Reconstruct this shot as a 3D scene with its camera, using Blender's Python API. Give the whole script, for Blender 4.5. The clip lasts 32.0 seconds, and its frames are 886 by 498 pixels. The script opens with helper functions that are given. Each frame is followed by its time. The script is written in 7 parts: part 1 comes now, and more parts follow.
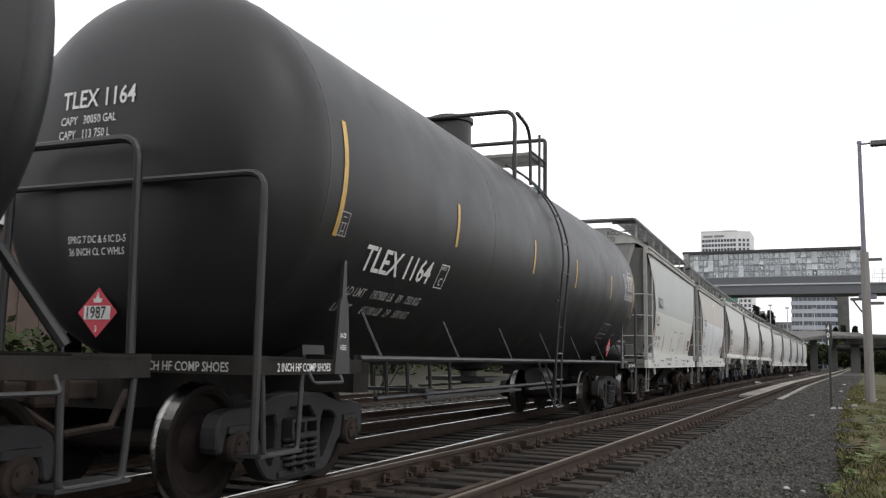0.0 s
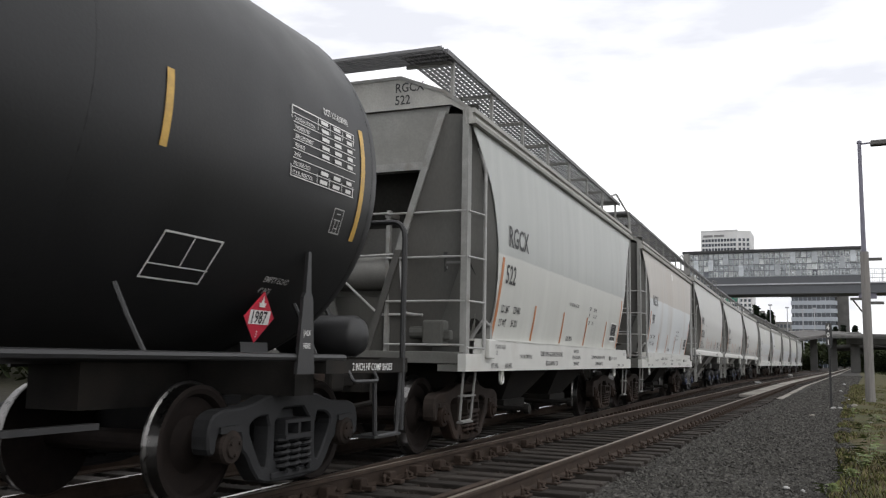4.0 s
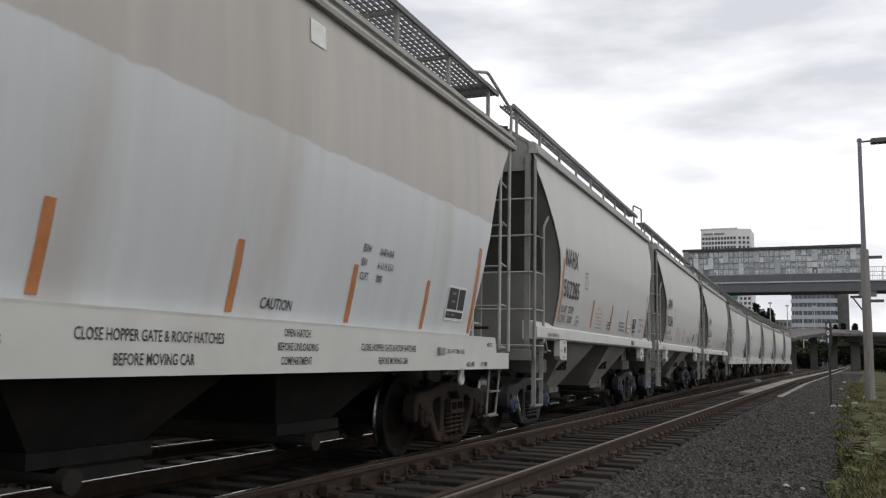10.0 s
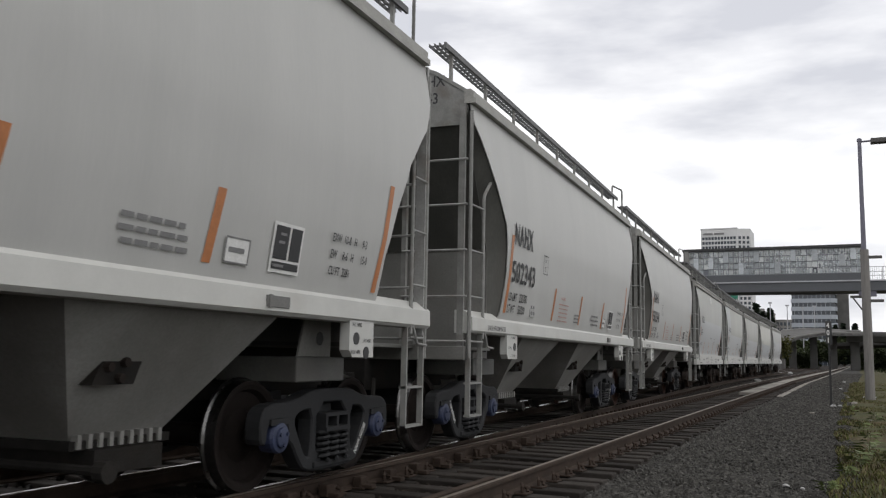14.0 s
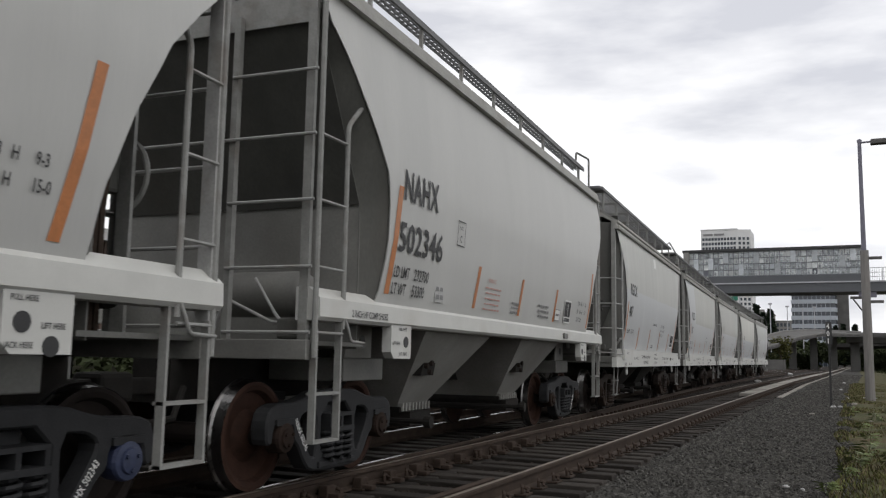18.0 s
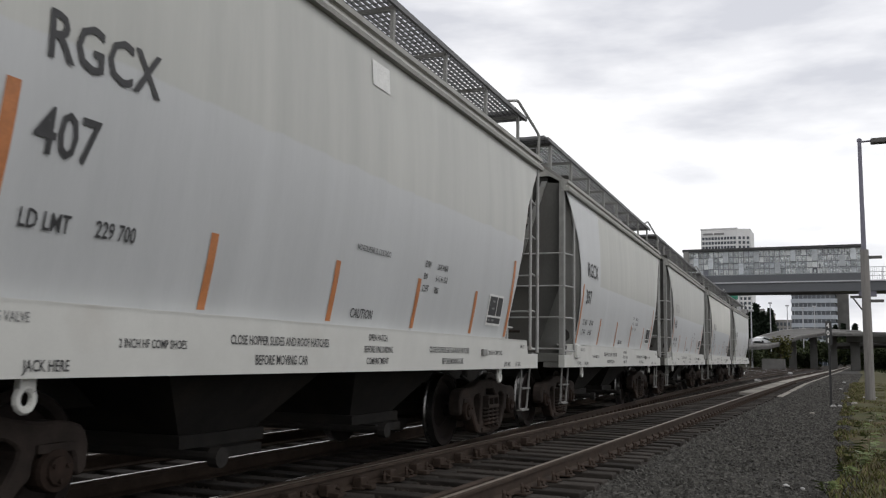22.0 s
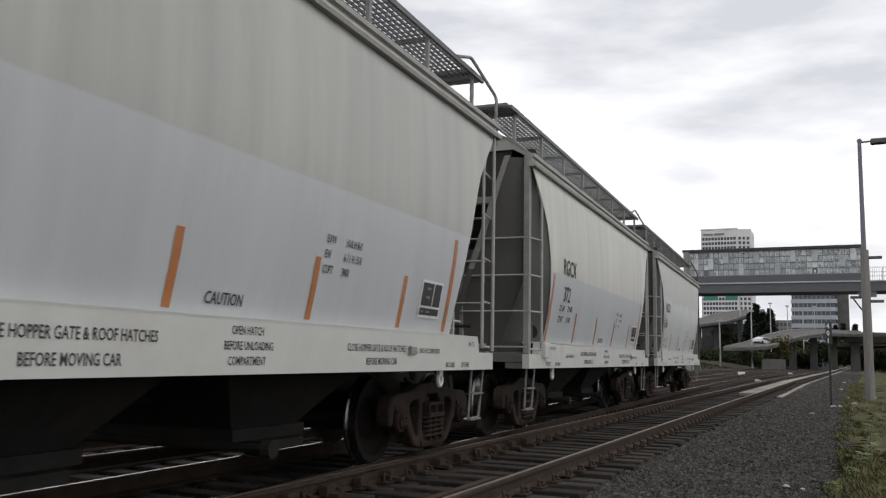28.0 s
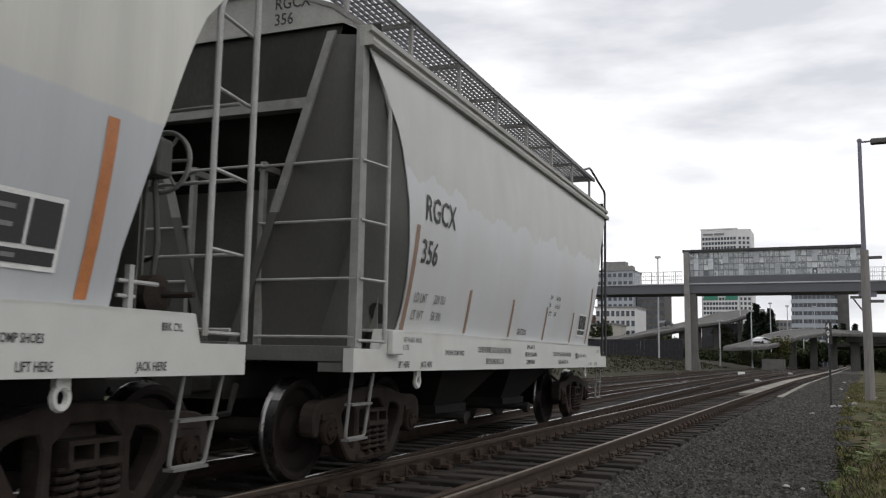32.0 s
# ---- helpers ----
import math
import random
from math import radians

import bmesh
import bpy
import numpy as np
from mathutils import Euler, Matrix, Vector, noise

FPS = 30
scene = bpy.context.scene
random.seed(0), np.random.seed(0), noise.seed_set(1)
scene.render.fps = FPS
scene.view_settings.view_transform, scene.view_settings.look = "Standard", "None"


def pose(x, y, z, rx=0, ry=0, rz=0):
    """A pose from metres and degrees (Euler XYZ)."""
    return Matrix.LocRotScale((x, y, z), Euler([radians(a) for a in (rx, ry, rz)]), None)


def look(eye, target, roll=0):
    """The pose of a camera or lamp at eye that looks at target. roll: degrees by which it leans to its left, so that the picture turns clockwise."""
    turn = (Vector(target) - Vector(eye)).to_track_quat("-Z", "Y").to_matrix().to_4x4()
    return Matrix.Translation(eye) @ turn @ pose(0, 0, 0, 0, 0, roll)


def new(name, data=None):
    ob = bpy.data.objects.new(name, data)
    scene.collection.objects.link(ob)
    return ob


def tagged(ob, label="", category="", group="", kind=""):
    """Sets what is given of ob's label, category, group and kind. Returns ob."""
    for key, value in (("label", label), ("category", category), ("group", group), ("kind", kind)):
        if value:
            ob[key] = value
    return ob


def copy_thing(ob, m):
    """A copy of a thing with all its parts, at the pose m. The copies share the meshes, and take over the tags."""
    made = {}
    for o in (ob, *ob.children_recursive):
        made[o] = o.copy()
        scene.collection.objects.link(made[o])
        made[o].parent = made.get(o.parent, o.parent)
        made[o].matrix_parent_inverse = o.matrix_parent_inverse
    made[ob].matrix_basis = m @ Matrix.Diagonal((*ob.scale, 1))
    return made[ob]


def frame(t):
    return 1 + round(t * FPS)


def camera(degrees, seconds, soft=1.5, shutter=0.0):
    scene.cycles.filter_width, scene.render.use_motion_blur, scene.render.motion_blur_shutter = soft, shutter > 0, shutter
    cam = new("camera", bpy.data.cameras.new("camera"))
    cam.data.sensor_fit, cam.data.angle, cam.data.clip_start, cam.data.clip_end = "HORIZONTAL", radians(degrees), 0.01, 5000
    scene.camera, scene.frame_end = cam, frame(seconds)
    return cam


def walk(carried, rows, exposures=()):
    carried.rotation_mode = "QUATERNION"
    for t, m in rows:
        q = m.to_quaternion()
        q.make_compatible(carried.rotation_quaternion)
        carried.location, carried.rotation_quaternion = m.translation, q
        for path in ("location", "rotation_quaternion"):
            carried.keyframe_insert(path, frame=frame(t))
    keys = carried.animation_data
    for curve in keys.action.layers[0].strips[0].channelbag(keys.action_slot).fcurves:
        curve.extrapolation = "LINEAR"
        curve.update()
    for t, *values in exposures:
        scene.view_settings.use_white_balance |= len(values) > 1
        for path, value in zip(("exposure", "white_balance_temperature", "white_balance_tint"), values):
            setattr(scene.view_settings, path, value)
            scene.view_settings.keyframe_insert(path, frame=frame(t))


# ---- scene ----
EYE_H = 1.143
cam = camera(54.0, 32.0, soft=1.2, shutter=0.12)
CAM_ROWS = [(0.0, 7.18), (2.5, 7.16), (4.5, 7.16), (6.5, 7.07), (14.5, 7.02), (17.5, 7.08), (22.0, 7.03), (24.0, 7.02), (26.5, 7.08), (28.5, 7.05), (32.0, 7.05)]
walk(cam, [(t, pose(0, 0, EYE_H, 90 + p, -1.006, 24.46)) for t, p in CAM_ROWS],
     exposures=[(0.0, 0.52), (2.2, 0.56), (4.5, 0.24), (6.0, 0.05), (9.0, 0.0), (32.0, 0.0)])

# ---- world and sun: bright overcast ----
world = bpy.data.worlds.new("overcast")
scene.world = world
world.use_nodes = True
nt = world.node_tree
nt.nodes.clear()
w_out = nt.nodes.new("ShaderNodeOutputWorld")
w_bg = nt.nodes.new("ShaderNodeBackground")
w_sky = nt.nodes.new("ShaderNodeTexSky")
w_sky.sky_type, w_sky.sun_disc = "NISHITA", False
w_sky.sun_elevation, w_sky.sun_rotation = radians(48), radians(70)
w_tc = nt.nodes.new("ShaderNodeTexCoord")
w_map = nt.nodes.new("ShaderNodeMapping")
w_map.inputs["Scale"].default_value = (1.6, 1.6, 6.0)
w_noise = nt.nodes.new("ShaderNodeTexNoise")
w_noise.inputs["Scale"].default_value, w_noise.inputs["Detail"].default_value, w_noise.inputs["Roughness"].default_value = 1.6, 6, 0.52
w_ramp = nt.nodes.new("ShaderNodeValToRGB")
w_ramp.color_ramp.elements[0].position, w_ramp.color_ramp.elements[0].color = 0.35, (0.84, 0.85, 0.91, 1)
w_ramp.color_ramp.elements[1].position, w_ramp.color_ramp.elements[1].color = 0.56, (1.44, 1.43, 1.435, 1)
w_scale = nt.nodes.new("ShaderNodeVectorMath")
w_scale.operation, w_scale.inputs["Scale"].default_value = "SCALE", 0.08
w_mix = nt.nodes.new("ShaderNodeMix")
w_mix.data_type, w_mix.inputs["Factor"].default_value = "RGBA", 0.9
for a, b in ((w_tc.outputs["Generated"], w_map.inputs["Vector"]), (w_map.outputs["Vector"], w_noise.inputs["Vector"]), (w_noise.outputs["Fac"], w_ramp.inputs["Fac"]),
             (w_sky.outputs["Color"], w_scale.inputs[0]), (w_scale.outputs["Vector"], w_mix.inputs["A"]), (w_ramp.outputs["Color"], w_mix.inputs["B"]),
             (w_mix.outputs["Result"], w_bg.inputs["Color"]), (w_bg.outputs["Background"], w_out.inputs["Surface"])):
    nt.links.new(a, b)
w_bg.inputs["Strength"].default_value = 0.9
sun = new("sun", bpy.data.lights.new("sun", "SUN"))
sun.data.energy, sun.data.angle, sun.data.color = 0.5, radians(25), (1.0, 0.97, 0.92)
sun.matrix_world = look((30, -10, 45), (0, 12, 0))


# ---- materials ----
def material(name, base, rough=0.6, metal=0.0, vary=0.18, scale=6.0, fine=60.0, bump=0.02, stretch=(1, 1, 1), stain=None, stain_at=(0.55, 0.7), band=None, rand=0.0, coat=0.0, through_light=0.0, grain=1.6, spec=None, island=0.0, band_from=None):
    """A procedural surface: base colour broken up at two scales, optional stains, an optional repainted band above a height, fine relief."""
    m = bpy.data.materials.new(name)
    m.use_nodes = True
    t = m.node_tree
    b = t.nodes["Principled BSDF"]
    tc, mp = t.nodes.new("ShaderNodeTexCoord"), t.nodes.new("ShaderNodeMapping")
    mp.inputs["Scale"].default_value = stretch
    n1, n2 = t.nodes.new("ShaderNodeTexNoise"), t.nodes.new("ShaderNodeTexNoise")
    n1.inputs["Scale"].default_value, n1.inputs["Detail"].default_value = scale, 5
    n2.inputs["Scale"].default_value, n2.inputs["Detail"].default_value = fine, 3
    L = t.links.new
    L(tc.outputs["Object"], mp.inputs["Vector"])
    L(mp.outputs["Vector"], n1.inputs["Vector"])
    L(mp.outputs["Vector"], n2.inputs["Vector"])

    def mixed(fac, a, bb):
        x = t.nodes.new("ShaderNodeMix")
        x.data_type = "RGBA"
        for sock, v in (("Factor", fac), ("A", a), ("B", bb)):
            if isinstance(v, (tuple, float)):
                x.inputs[sock].default_value = v if isinstance(v, float) else (*v, 1)
            else:
                L(v, x.inputs[sock])
        return x.outputs["Result"]

    def ramped(v, lo, hi):
        r = t.nodes.new("ShaderNodeMapRange")
        r.inputs["From Min"].default_value, r.inputs["From Max"].default_value = lo, hi
        L(v, r.inputs["Value"])
        return r.outputs["Result"]

    dark, light = tuple(c * (1 - vary) for c in base), tuple(min(1, c * (1 + vary)) for c in base)
    col = mixed(ramped(n1.outputs["Fac"], 0.3, 0.7), dark, light)
    if band:
        z0, soft, colour, amount = band
        sp = t.nodes.new("ShaderNodeSeparateXYZ")
        L(tc.outputs["Object"], sp.inputs["Vector"])
        wob = t.nodes.new("ShaderNodeMath")
        wob.operation = "MULTIPLY_ADD"
        wob.inputs[1].default_value = soft
        L(n1.outputs["Fac"], wob.inputs[0])
        L(sp.outputs["Z"], wob.inputs[2])
        f = ramped(wob.outputs["Value"], z0 + soft * 0.5 - 0.012, z0 + soft * 0.5 + 0.012)
        if band_from is not None:
            st = t.nodes.new("ShaderNodeMath")
            st.operation = "MULTIPLY"
            L(f, st.inputs[0])
            L(ramped(sp.outputs["Y"], band_from, band_from + 0.02), st.inputs[1])
            f = st.outputs["Value"]
        mm = t.nodes.new("ShaderNodeMath")
        mm.operation, mm.inputs[1].default_value = "MULTIPLY", amount
        L(f, mm.inputs[0])
        col = mixed(mm.outputs["Value"], col, mixed(ramped(n1.outputs["Fac"], 0.3, 0.7), tuple(c * 0.86 for c in colour), tuple(min(1, c * 1.1) for c in colour)))
    if stain:
        n3 = t.nodes.new("ShaderNodeTexNoise")
        n3.inputs["Scale"].default_value, n3.inputs["Detail"].default_value = scale * 0.37, 6
        L(mp.outputs["Vector"], n3.inputs["Vector"])
        col = mixed(ramped(n3.outputs["Fac"], *stain_at), col, stain)
    col = mixed(ramped(n2.outputs["Fac"], 0.2, grain), col, tuple(c * 0.45 for c in base))
    if rand:
        oi, hs = t.nodes.new("ShaderNodeObjectInfo"), t.nodes.new("ShaderNodeHueSaturation")
        rv = t.nodes.new("ShaderNodeMapRange")
        rv.inputs["To Min"].default_value, rv.inputs["To Max"].default_value = 1 - rand, 1 + rand
        L(oi.outputs["Random"], rv.inputs["Value"])
        L(rv.outputs["Result"], hs.inputs["Value"])
        L(col, hs.inputs["Color"])
        col = hs.outputs["Color"]
    if island:
        ge, gv = t.nodes.new("ShaderNodeNewGeometry"), t.nodes.new("ShaderNodeMapRange")
        gv.inputs["To Min"].default_value, gv.inputs["To Max"].default_value = 1 - island, 1 + island * 1.3
        gh = t.nodes.new("ShaderNodeHueSaturation")
        L(ge.outputs["Random Per Island"], gv.inputs["Value"])
        L(gv.outputs["Result"], gh.inputs["Value"])
        L(col, gh.inputs["Color"])
        col = gh.outputs["Color"]
    L(col, b.inputs["Base Color"])
    rr = t.nodes.new("ShaderNodeMapRange")
    rr.inputs["To Min"].default_value, rr.inputs["To Max"].default_value = max(0.05, rough - 0.12), min(1, rough + 0.12)
    L(n1.outputs["Fac"], rr.inputs["Value"])
    L(rr.outputs["Result"], b.inputs["Roughness"])
    if through_light:
        tl, mx = t.nodes.new("ShaderNodeBsdfTranslucent"), t.nodes.new("ShaderNodeMixShader")
        mx.inputs["Fac"].default_value = through_light
        L(col, tl.inputs["Color"])
        L(b.outputs["BSDF"], mx.inputs[1])
        L(tl.outputs["BSDF"], mx.inputs[2])
        L(mx.outputs["Shader"], t.nodes["Material Output"].inputs["Surface"])
    b.inputs["Specular IOR Level"].default_value = spec if spec is not None else (0.12 if rough >= 0.75 else 0.5)
    b.inputs["Metallic"].default_value, b.inputs["Coat Weight"].default_value = metal, coat
    if bump:
        bp = t.nodes.new("ShaderNodeBump")
        bp.inputs["Strength"].default_value, bp.inputs["Distance"].default_value = 0.5, bump
        L(n2.outputs["Fac"], bp.inputs["Height"])
        L(bp.outputs["Normal"], b.inputs["Normal"])
    return m


STREAK = (1, 1.4, 0.12)
RUNS = dict(rough=0.5, vary=0.06, scale=2.2, fine=40, bump=0.0008, stretch=STREAK, grain=7.0)
M = {
    "grey_car": material("faded grey car paint", (0.50, 0.505, 0.475), band=(2.50, 0.05, (0.345, 0.36, 0.35), 0.85), **RUNS),
    "tan_car": material("rust stained grey car paint", (0.52, 0.54, 0.55), band=(2.80, 0.10, (0.40, 0.37, 0.335), 0.9), stain=(0.37, 0.315, 0.26), stain_at=(0.58, 0.9), **RUNS),
    "pale_car": material("pale grey car paint", (0.475, 0.485, 0.495), band=(2.52, 0.05, (0.415, 0.415, 0.385), 0.9), **RUNS),
    "cream_car": material("grey car paint under a cream upper side", (0.425, 0.44, 0.455), band=(2.50, 0.05, (0.525, 0.52, 0.475), 0.95), **RUNS),
    "soft_car": material("evenly faded pale grey car paint", (0.455, 0.465, 0.47), band=(2.75, 0.10, (0.43, 0.43, 0.395), 0.75), **RUNS),
    "panel_car": material("pale grey car paint with a dulled panel", (0.475, 0.485, 0.49), band=(2.52, 0.05, (0.42, 0.42, 0.385), 0.9), band_from=-2.9, **RUNS),
    "blotch_car": material("blotched pale grey car paint", (0.49, 0.50, 0.51), 0.5, vary=0.05, scale=1.6, fine=40, bump=0.0008, stretch=(1, 1.2, 0.6), band=(2.9, 0.9, (0.42, 0.425, 0.395), 0.75), stain=(0.43, 0.43, 0.40), stain_at=(0.5, 0.85), grain=7.0),
    "light_car": material("light grey car paint", (0.435, 0.435, 0.42), 0.48, vary=0.06, scale=1.4, fine=40, bump=0.0008, stretch=STREAK, stain=(0.34, 0.345, 0.335), stain_at=(0.58, 0.95), grain=7.0),
    "sill_white": material("white sill paint", (0.50, 0.50, 0.475), 0.5, vary=0.06, scale=3, fine=50, bump=0.0006, stain=(0.38, 0.35, 0.31), stain_at=(0.6, 0.92), grain=8.0),
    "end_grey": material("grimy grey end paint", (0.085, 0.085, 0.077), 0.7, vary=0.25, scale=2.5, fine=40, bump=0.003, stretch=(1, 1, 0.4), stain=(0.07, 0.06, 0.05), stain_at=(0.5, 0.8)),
    "ladder": material("light grey ladder paint", (0.36, 0.36, 0.35), 0.55, vary=0.12, scale=8, bump=0.002, stain=(0.2, 0.17, 0.14), stain_at=(0.58, 0.8)),
    # soot on the upper sheets; on the slope sheets shade is painted in
    "soot_shade": material("dark end sheet with soot and painted shade", (0.050, 0.049, 0.045), 0.75, vary=0.3, scale=2.0, fine=30, bump=0.003, stretch=(1, 1, 0.5)),
    "rail_grey": material("grey ladder paint", (0.25, 0.25, 0.238), 0.6, vary=0.15, scale=8, bump=0.002, stain=(0.14, 0.11, 0.09), stain_at=(0.56, 0.8)),
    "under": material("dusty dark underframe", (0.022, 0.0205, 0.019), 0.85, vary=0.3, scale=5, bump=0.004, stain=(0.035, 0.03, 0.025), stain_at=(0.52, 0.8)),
    "truck": material("dusty cast steel", (0.034, 0.027, 0.0235), 0.88, vary=0.35, scale=7, bump=0.004, stain=(0.056, 0.036, 0.027), stain_at=(0.5, 0.75)),
    "truck_black": material("black cast steel", (0.024, 0.0245, 0.026), 0.65, spec=0.2, vary=0.25, scale=7, bump=0.003),
    "wheel": material("brown wheel steel", (0.018, 0.014, 0.0125), 0.8, metal=0.0, vary=0.3, scale=9, bump=0.002),
    "wheel_rust": material("rusty red wheel steel", (0.042, 0.022, 0.016), 0.8, vary=0.35, scale=9, bump=0.002),
    "tread": material("polished tread steel", (0.20, 0.195, 0.19), 0.3, metal=1.0, vary=0.08, scale=20, bump=0.0),
    "bearing_blue": material("blue bearing cap paint", (0.030, 0.040, 0.085), 0.55, vary=0.2, scale=12, bump=0.002),
    "bearing_rust": material("rusty bearing cap", (0.028, 0.019, 0.015), 0.85, vary=0.3, scale=14, bump=0.004),
    "tank": material("satin black tank paint", (0.016, 0.0165, 0.0175), 0.46, spec=0.36, vary=0.12, scale=2.0, fine=50, bump=0.0015, stain=(0.032, 0.030, 0.027), stain_at=(0.5, 0.9)),
    "chord_grey": material("weathered roof edge paint", (0.36, 0.355, 0.33), 0.6, vary=0.12, scale=5, bump=0.002, stretch=(1, 1, 1), stain=(0.2, 0.18, 0.15), stain_at=(0.55, 0.85)),
    "black": material("black painted steel", (0.022, 0.022, 0.023), 0.5, vary=0.2, scale=8, bump=0.002),
    "letter_black": material("black lettering", (0.03, 0.03, 0.032), 0.6, vary=0.1, scale=10, bump=0),
    "letter_faint": material("faded grey lettering", (0.20, 0.20, 0.20), 0.6, vary=0.1, scale=10, bump=0),
    "letter_ghost": material("ghosted worn lettering", (0.37, 0.365, 0.345), 0.6, vary=0.15, scale=10, bump=0),
    "letter_red": material("faded red lettering", (0.50, 0.27, 0.23), 0.6, vary=0.1, scale=10, bump=0),
    "letter_white": material("white lettering", (0.75, 0.75, 0.73), 0.6, vary=0.08, scale=10, bump=0),
    "letter_dim": material("dusty white lettering", (0.40, 0.40, 0.39), 0.6, vary=0.08, scale=10, bump=0),
    "orange": material("orange reflective tape", (0.46, 0.17, 0.055), 0.5, vary=0.15, scale=12, bump=0.001),
    "tape_dull": material("dirty dull reflective tape", (0.25, 0.155, 0.105), 0.6, vary=0.25, scale=9, bump=0.001),
    "grating": material("dull galvanised grating", (0.15, 0.15, 0.153), 0.6, metal=0.2, vary=0.12, scale=6, bump=0.001),
    "case_frame": material("pale grey case frame", (0.27, 0.285, 0.30), 0.5, vary=0.1, scale=2, bump=0),
    "glass_pale": material("pale blown glass", (0.52, 0.55, 0.57), 0.3, vary=0.2, scale=2, bump=0, rand=0.3),
    "sign_green": material("green road sign", (0.02, 0.19, 0.12), 0.5, vary=0.05, scale=1, bump=0),
    "amber": material("amber reflective tape", (0.58, 0.36, 0.08), 0.45, vary=0.2, scale=9, bump=0.001),
    "placard": material("red placard", (0.55, 0.03, 0.06), 0.4, vary=0.06, scale=10, bump=0),
    "rail": material("rusty rail side", (0.052, 0.038, 0.030), 0.85, vary=0.3, scale=5, bump=0.003),
    "railhead": material("worn rail head", (0.20, 0.165, 0.135), 0.5, metal=0.2, vary=0.2, scale=4, bump=0.001),
    "railshine": material("polished rail head", (0.62, 0.60, 0.60), 0.22, metal=1.0, vary=0.08, scale=6, bump=0.0),
    "tie": material("weathered tie timber", (0.040, 0.035, 0.031), 0.95, vary=0.35, scale=3, fine=40, bump=0.008, stretch=(1, 6, 6), rand=0.35),
    "spike": material("rusty spike steel", (0.046, 0.033, 0.026), 0.85, vary=0.3, scale=20, bump=0.003),
    "ballast": material("grey ballast bed", (0.044, 0.042, 0.0385), 0.95, vary=0.45, scale=18, fine=45, bump=0.03),
    "stone": material("crushed basalt", (0.064, 0.0615, 0.0565), 0.92, vary=0.4, scale=9, bump=0.004, island=0.5),
    "dirt": material("rusty fouled ballast with painted shade", (0.027, 0.022, 0.019), 0.95, vary=0.45, scale=14, fine=45, bump=0.03),
    "dirt_stone": material("rust-dusted crushed stone", (0.042, 0.034, 0.029), 0.95, vary=0.4, scale=9, bump=0.004, island=0.5),
    "verge": material("mossy verge soil", (0.062, 0.064, 0.028), 0.95, vary=0.35, scale=3, fine=30, bump=0.03, stain=(0.088, 0.066, 0.036), stain_at=(0.48, 0.62)),
    "bank": material("dull green bank", (0.036, 0.035, 0.022), 0.95, vary=0.35, scale=0.6, fine=6, bump=0.05, stain=(0.034, 0.031, 0.027), stain_at=(0.55, 0.7)),
    "dry_grass": material("dry grass blades", (0.11, 0.092, 0.052), 0.85, vary=0.3, scale=3, bump=0, island=0.35),
    "bank_grass": material("dull bank grass", (0.050, 0.049, 0.029), 0.9, vary=0.4, scale=1.5, bump=0),
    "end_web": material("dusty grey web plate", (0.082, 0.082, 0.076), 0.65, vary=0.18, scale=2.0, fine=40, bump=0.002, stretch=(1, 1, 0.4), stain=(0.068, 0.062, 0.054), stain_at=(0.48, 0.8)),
    "end_mid": material("dusty grey bulkhead paint", (0.19, 0.188, 0.175), 0.65, vary=0.18, scale=2.0, fine=40, bump=0.002, stain=(0.11, 0.105, 0.09), stain_at=(0.5, 0.85)),
    "end_upper": material("grey upper end paint", (0.24, 0.24, 0.225), 0.65, vary=0.15, scale=2.5, fine=40, bump=0.002, stain=(0.13, 0.125, 0.11), stain_at=(0.5, 0.85)),
    "grass": material("grass blades", (0.095, 0.102, 0.034), 0.8, vary=0.3, scale=3, bump=0, island=0.35),
    "weed": material("weed leaves", (0.10, 0.13, 0.035), 0.7, vary=0.3, scale=8, bump=0),
    "panel": material("pale crossing panel concrete", (0.27, 0.255, 0.23), 0.9, vary=0.2, scale=2, bump=0.005, stain=(0.11, 0.10, 0.085), stain_at=(0.45, 0.7), rand=0.15),
    "concrete": material("pale concrete", (0.24, 0.235, 0.227), 0.85, vary=0.15, scale=0.8, fine=12, bump=0.01),
    "dark_wall": material("dark wall panels", (0.055, 0.055, 0.06), 0.8, vary=0.2, scale=0.4, bump=0),
    "concrete_dark": material("dark weathered concrete", (0.12, 0.117, 0.113), 0.85, vary=0.2, scale=0.5, fine=10, bump=0.01),
    "galv": material("galvanised steel", (0.42, 0.42, 0.44), 0.5, metal=0.5, vary=0.1, scale=6, bump=0.001),
    "purple_steel": material("grey violet painted steel", (0.15, 0.145, 0.185), 0.5, vary=0.1, scale=5, bump=0.001),
    "post": material("weathered grey post", (0.215, 0.205, 0.195), 0.8, vary=0.15, scale=3, bump=0.004, stretch=(4, 4, 0.5)),
    "bridge_steel": material("grey blue bridge steel", (0.085, 0.090, 0.100), 0.55, vary=0.1, scale=0.6, bump=0.002),
    "case_white": material("lit white display case", (0.86, 0.88, 0.88), 0.4, vary=0.12, scale=1.3, bump=0, rand=0.2, through_light=0.25),
    "case_grey": material("grey display case", (0.58, 0.61, 0.64), 0.4, vary=0.2, scale=1.3, bump=0, rand=0.25, through_light=0.2),
    "case_dark": material("shaded display glass", (0.16, 0.17, 0.20), 0.35, vary=0.2, scale=1.5, bump=0, rand=0.3),
    "case_blush": material("blush glass", (0.55, 0.33, 0.30), 0.35, vary=0.2, scale=1.5, bump=0),
    "glass_dark": material("dark window glass", (0.05, 0.06, 0.075), 0.15, vary=0.2, scale=0.3, bump=0, rand=0.25),
    "tower": material("white tower precast", (0.62, 0.62, 0.62), 0.7, vary=0.06, scale=0.1, bump=0),
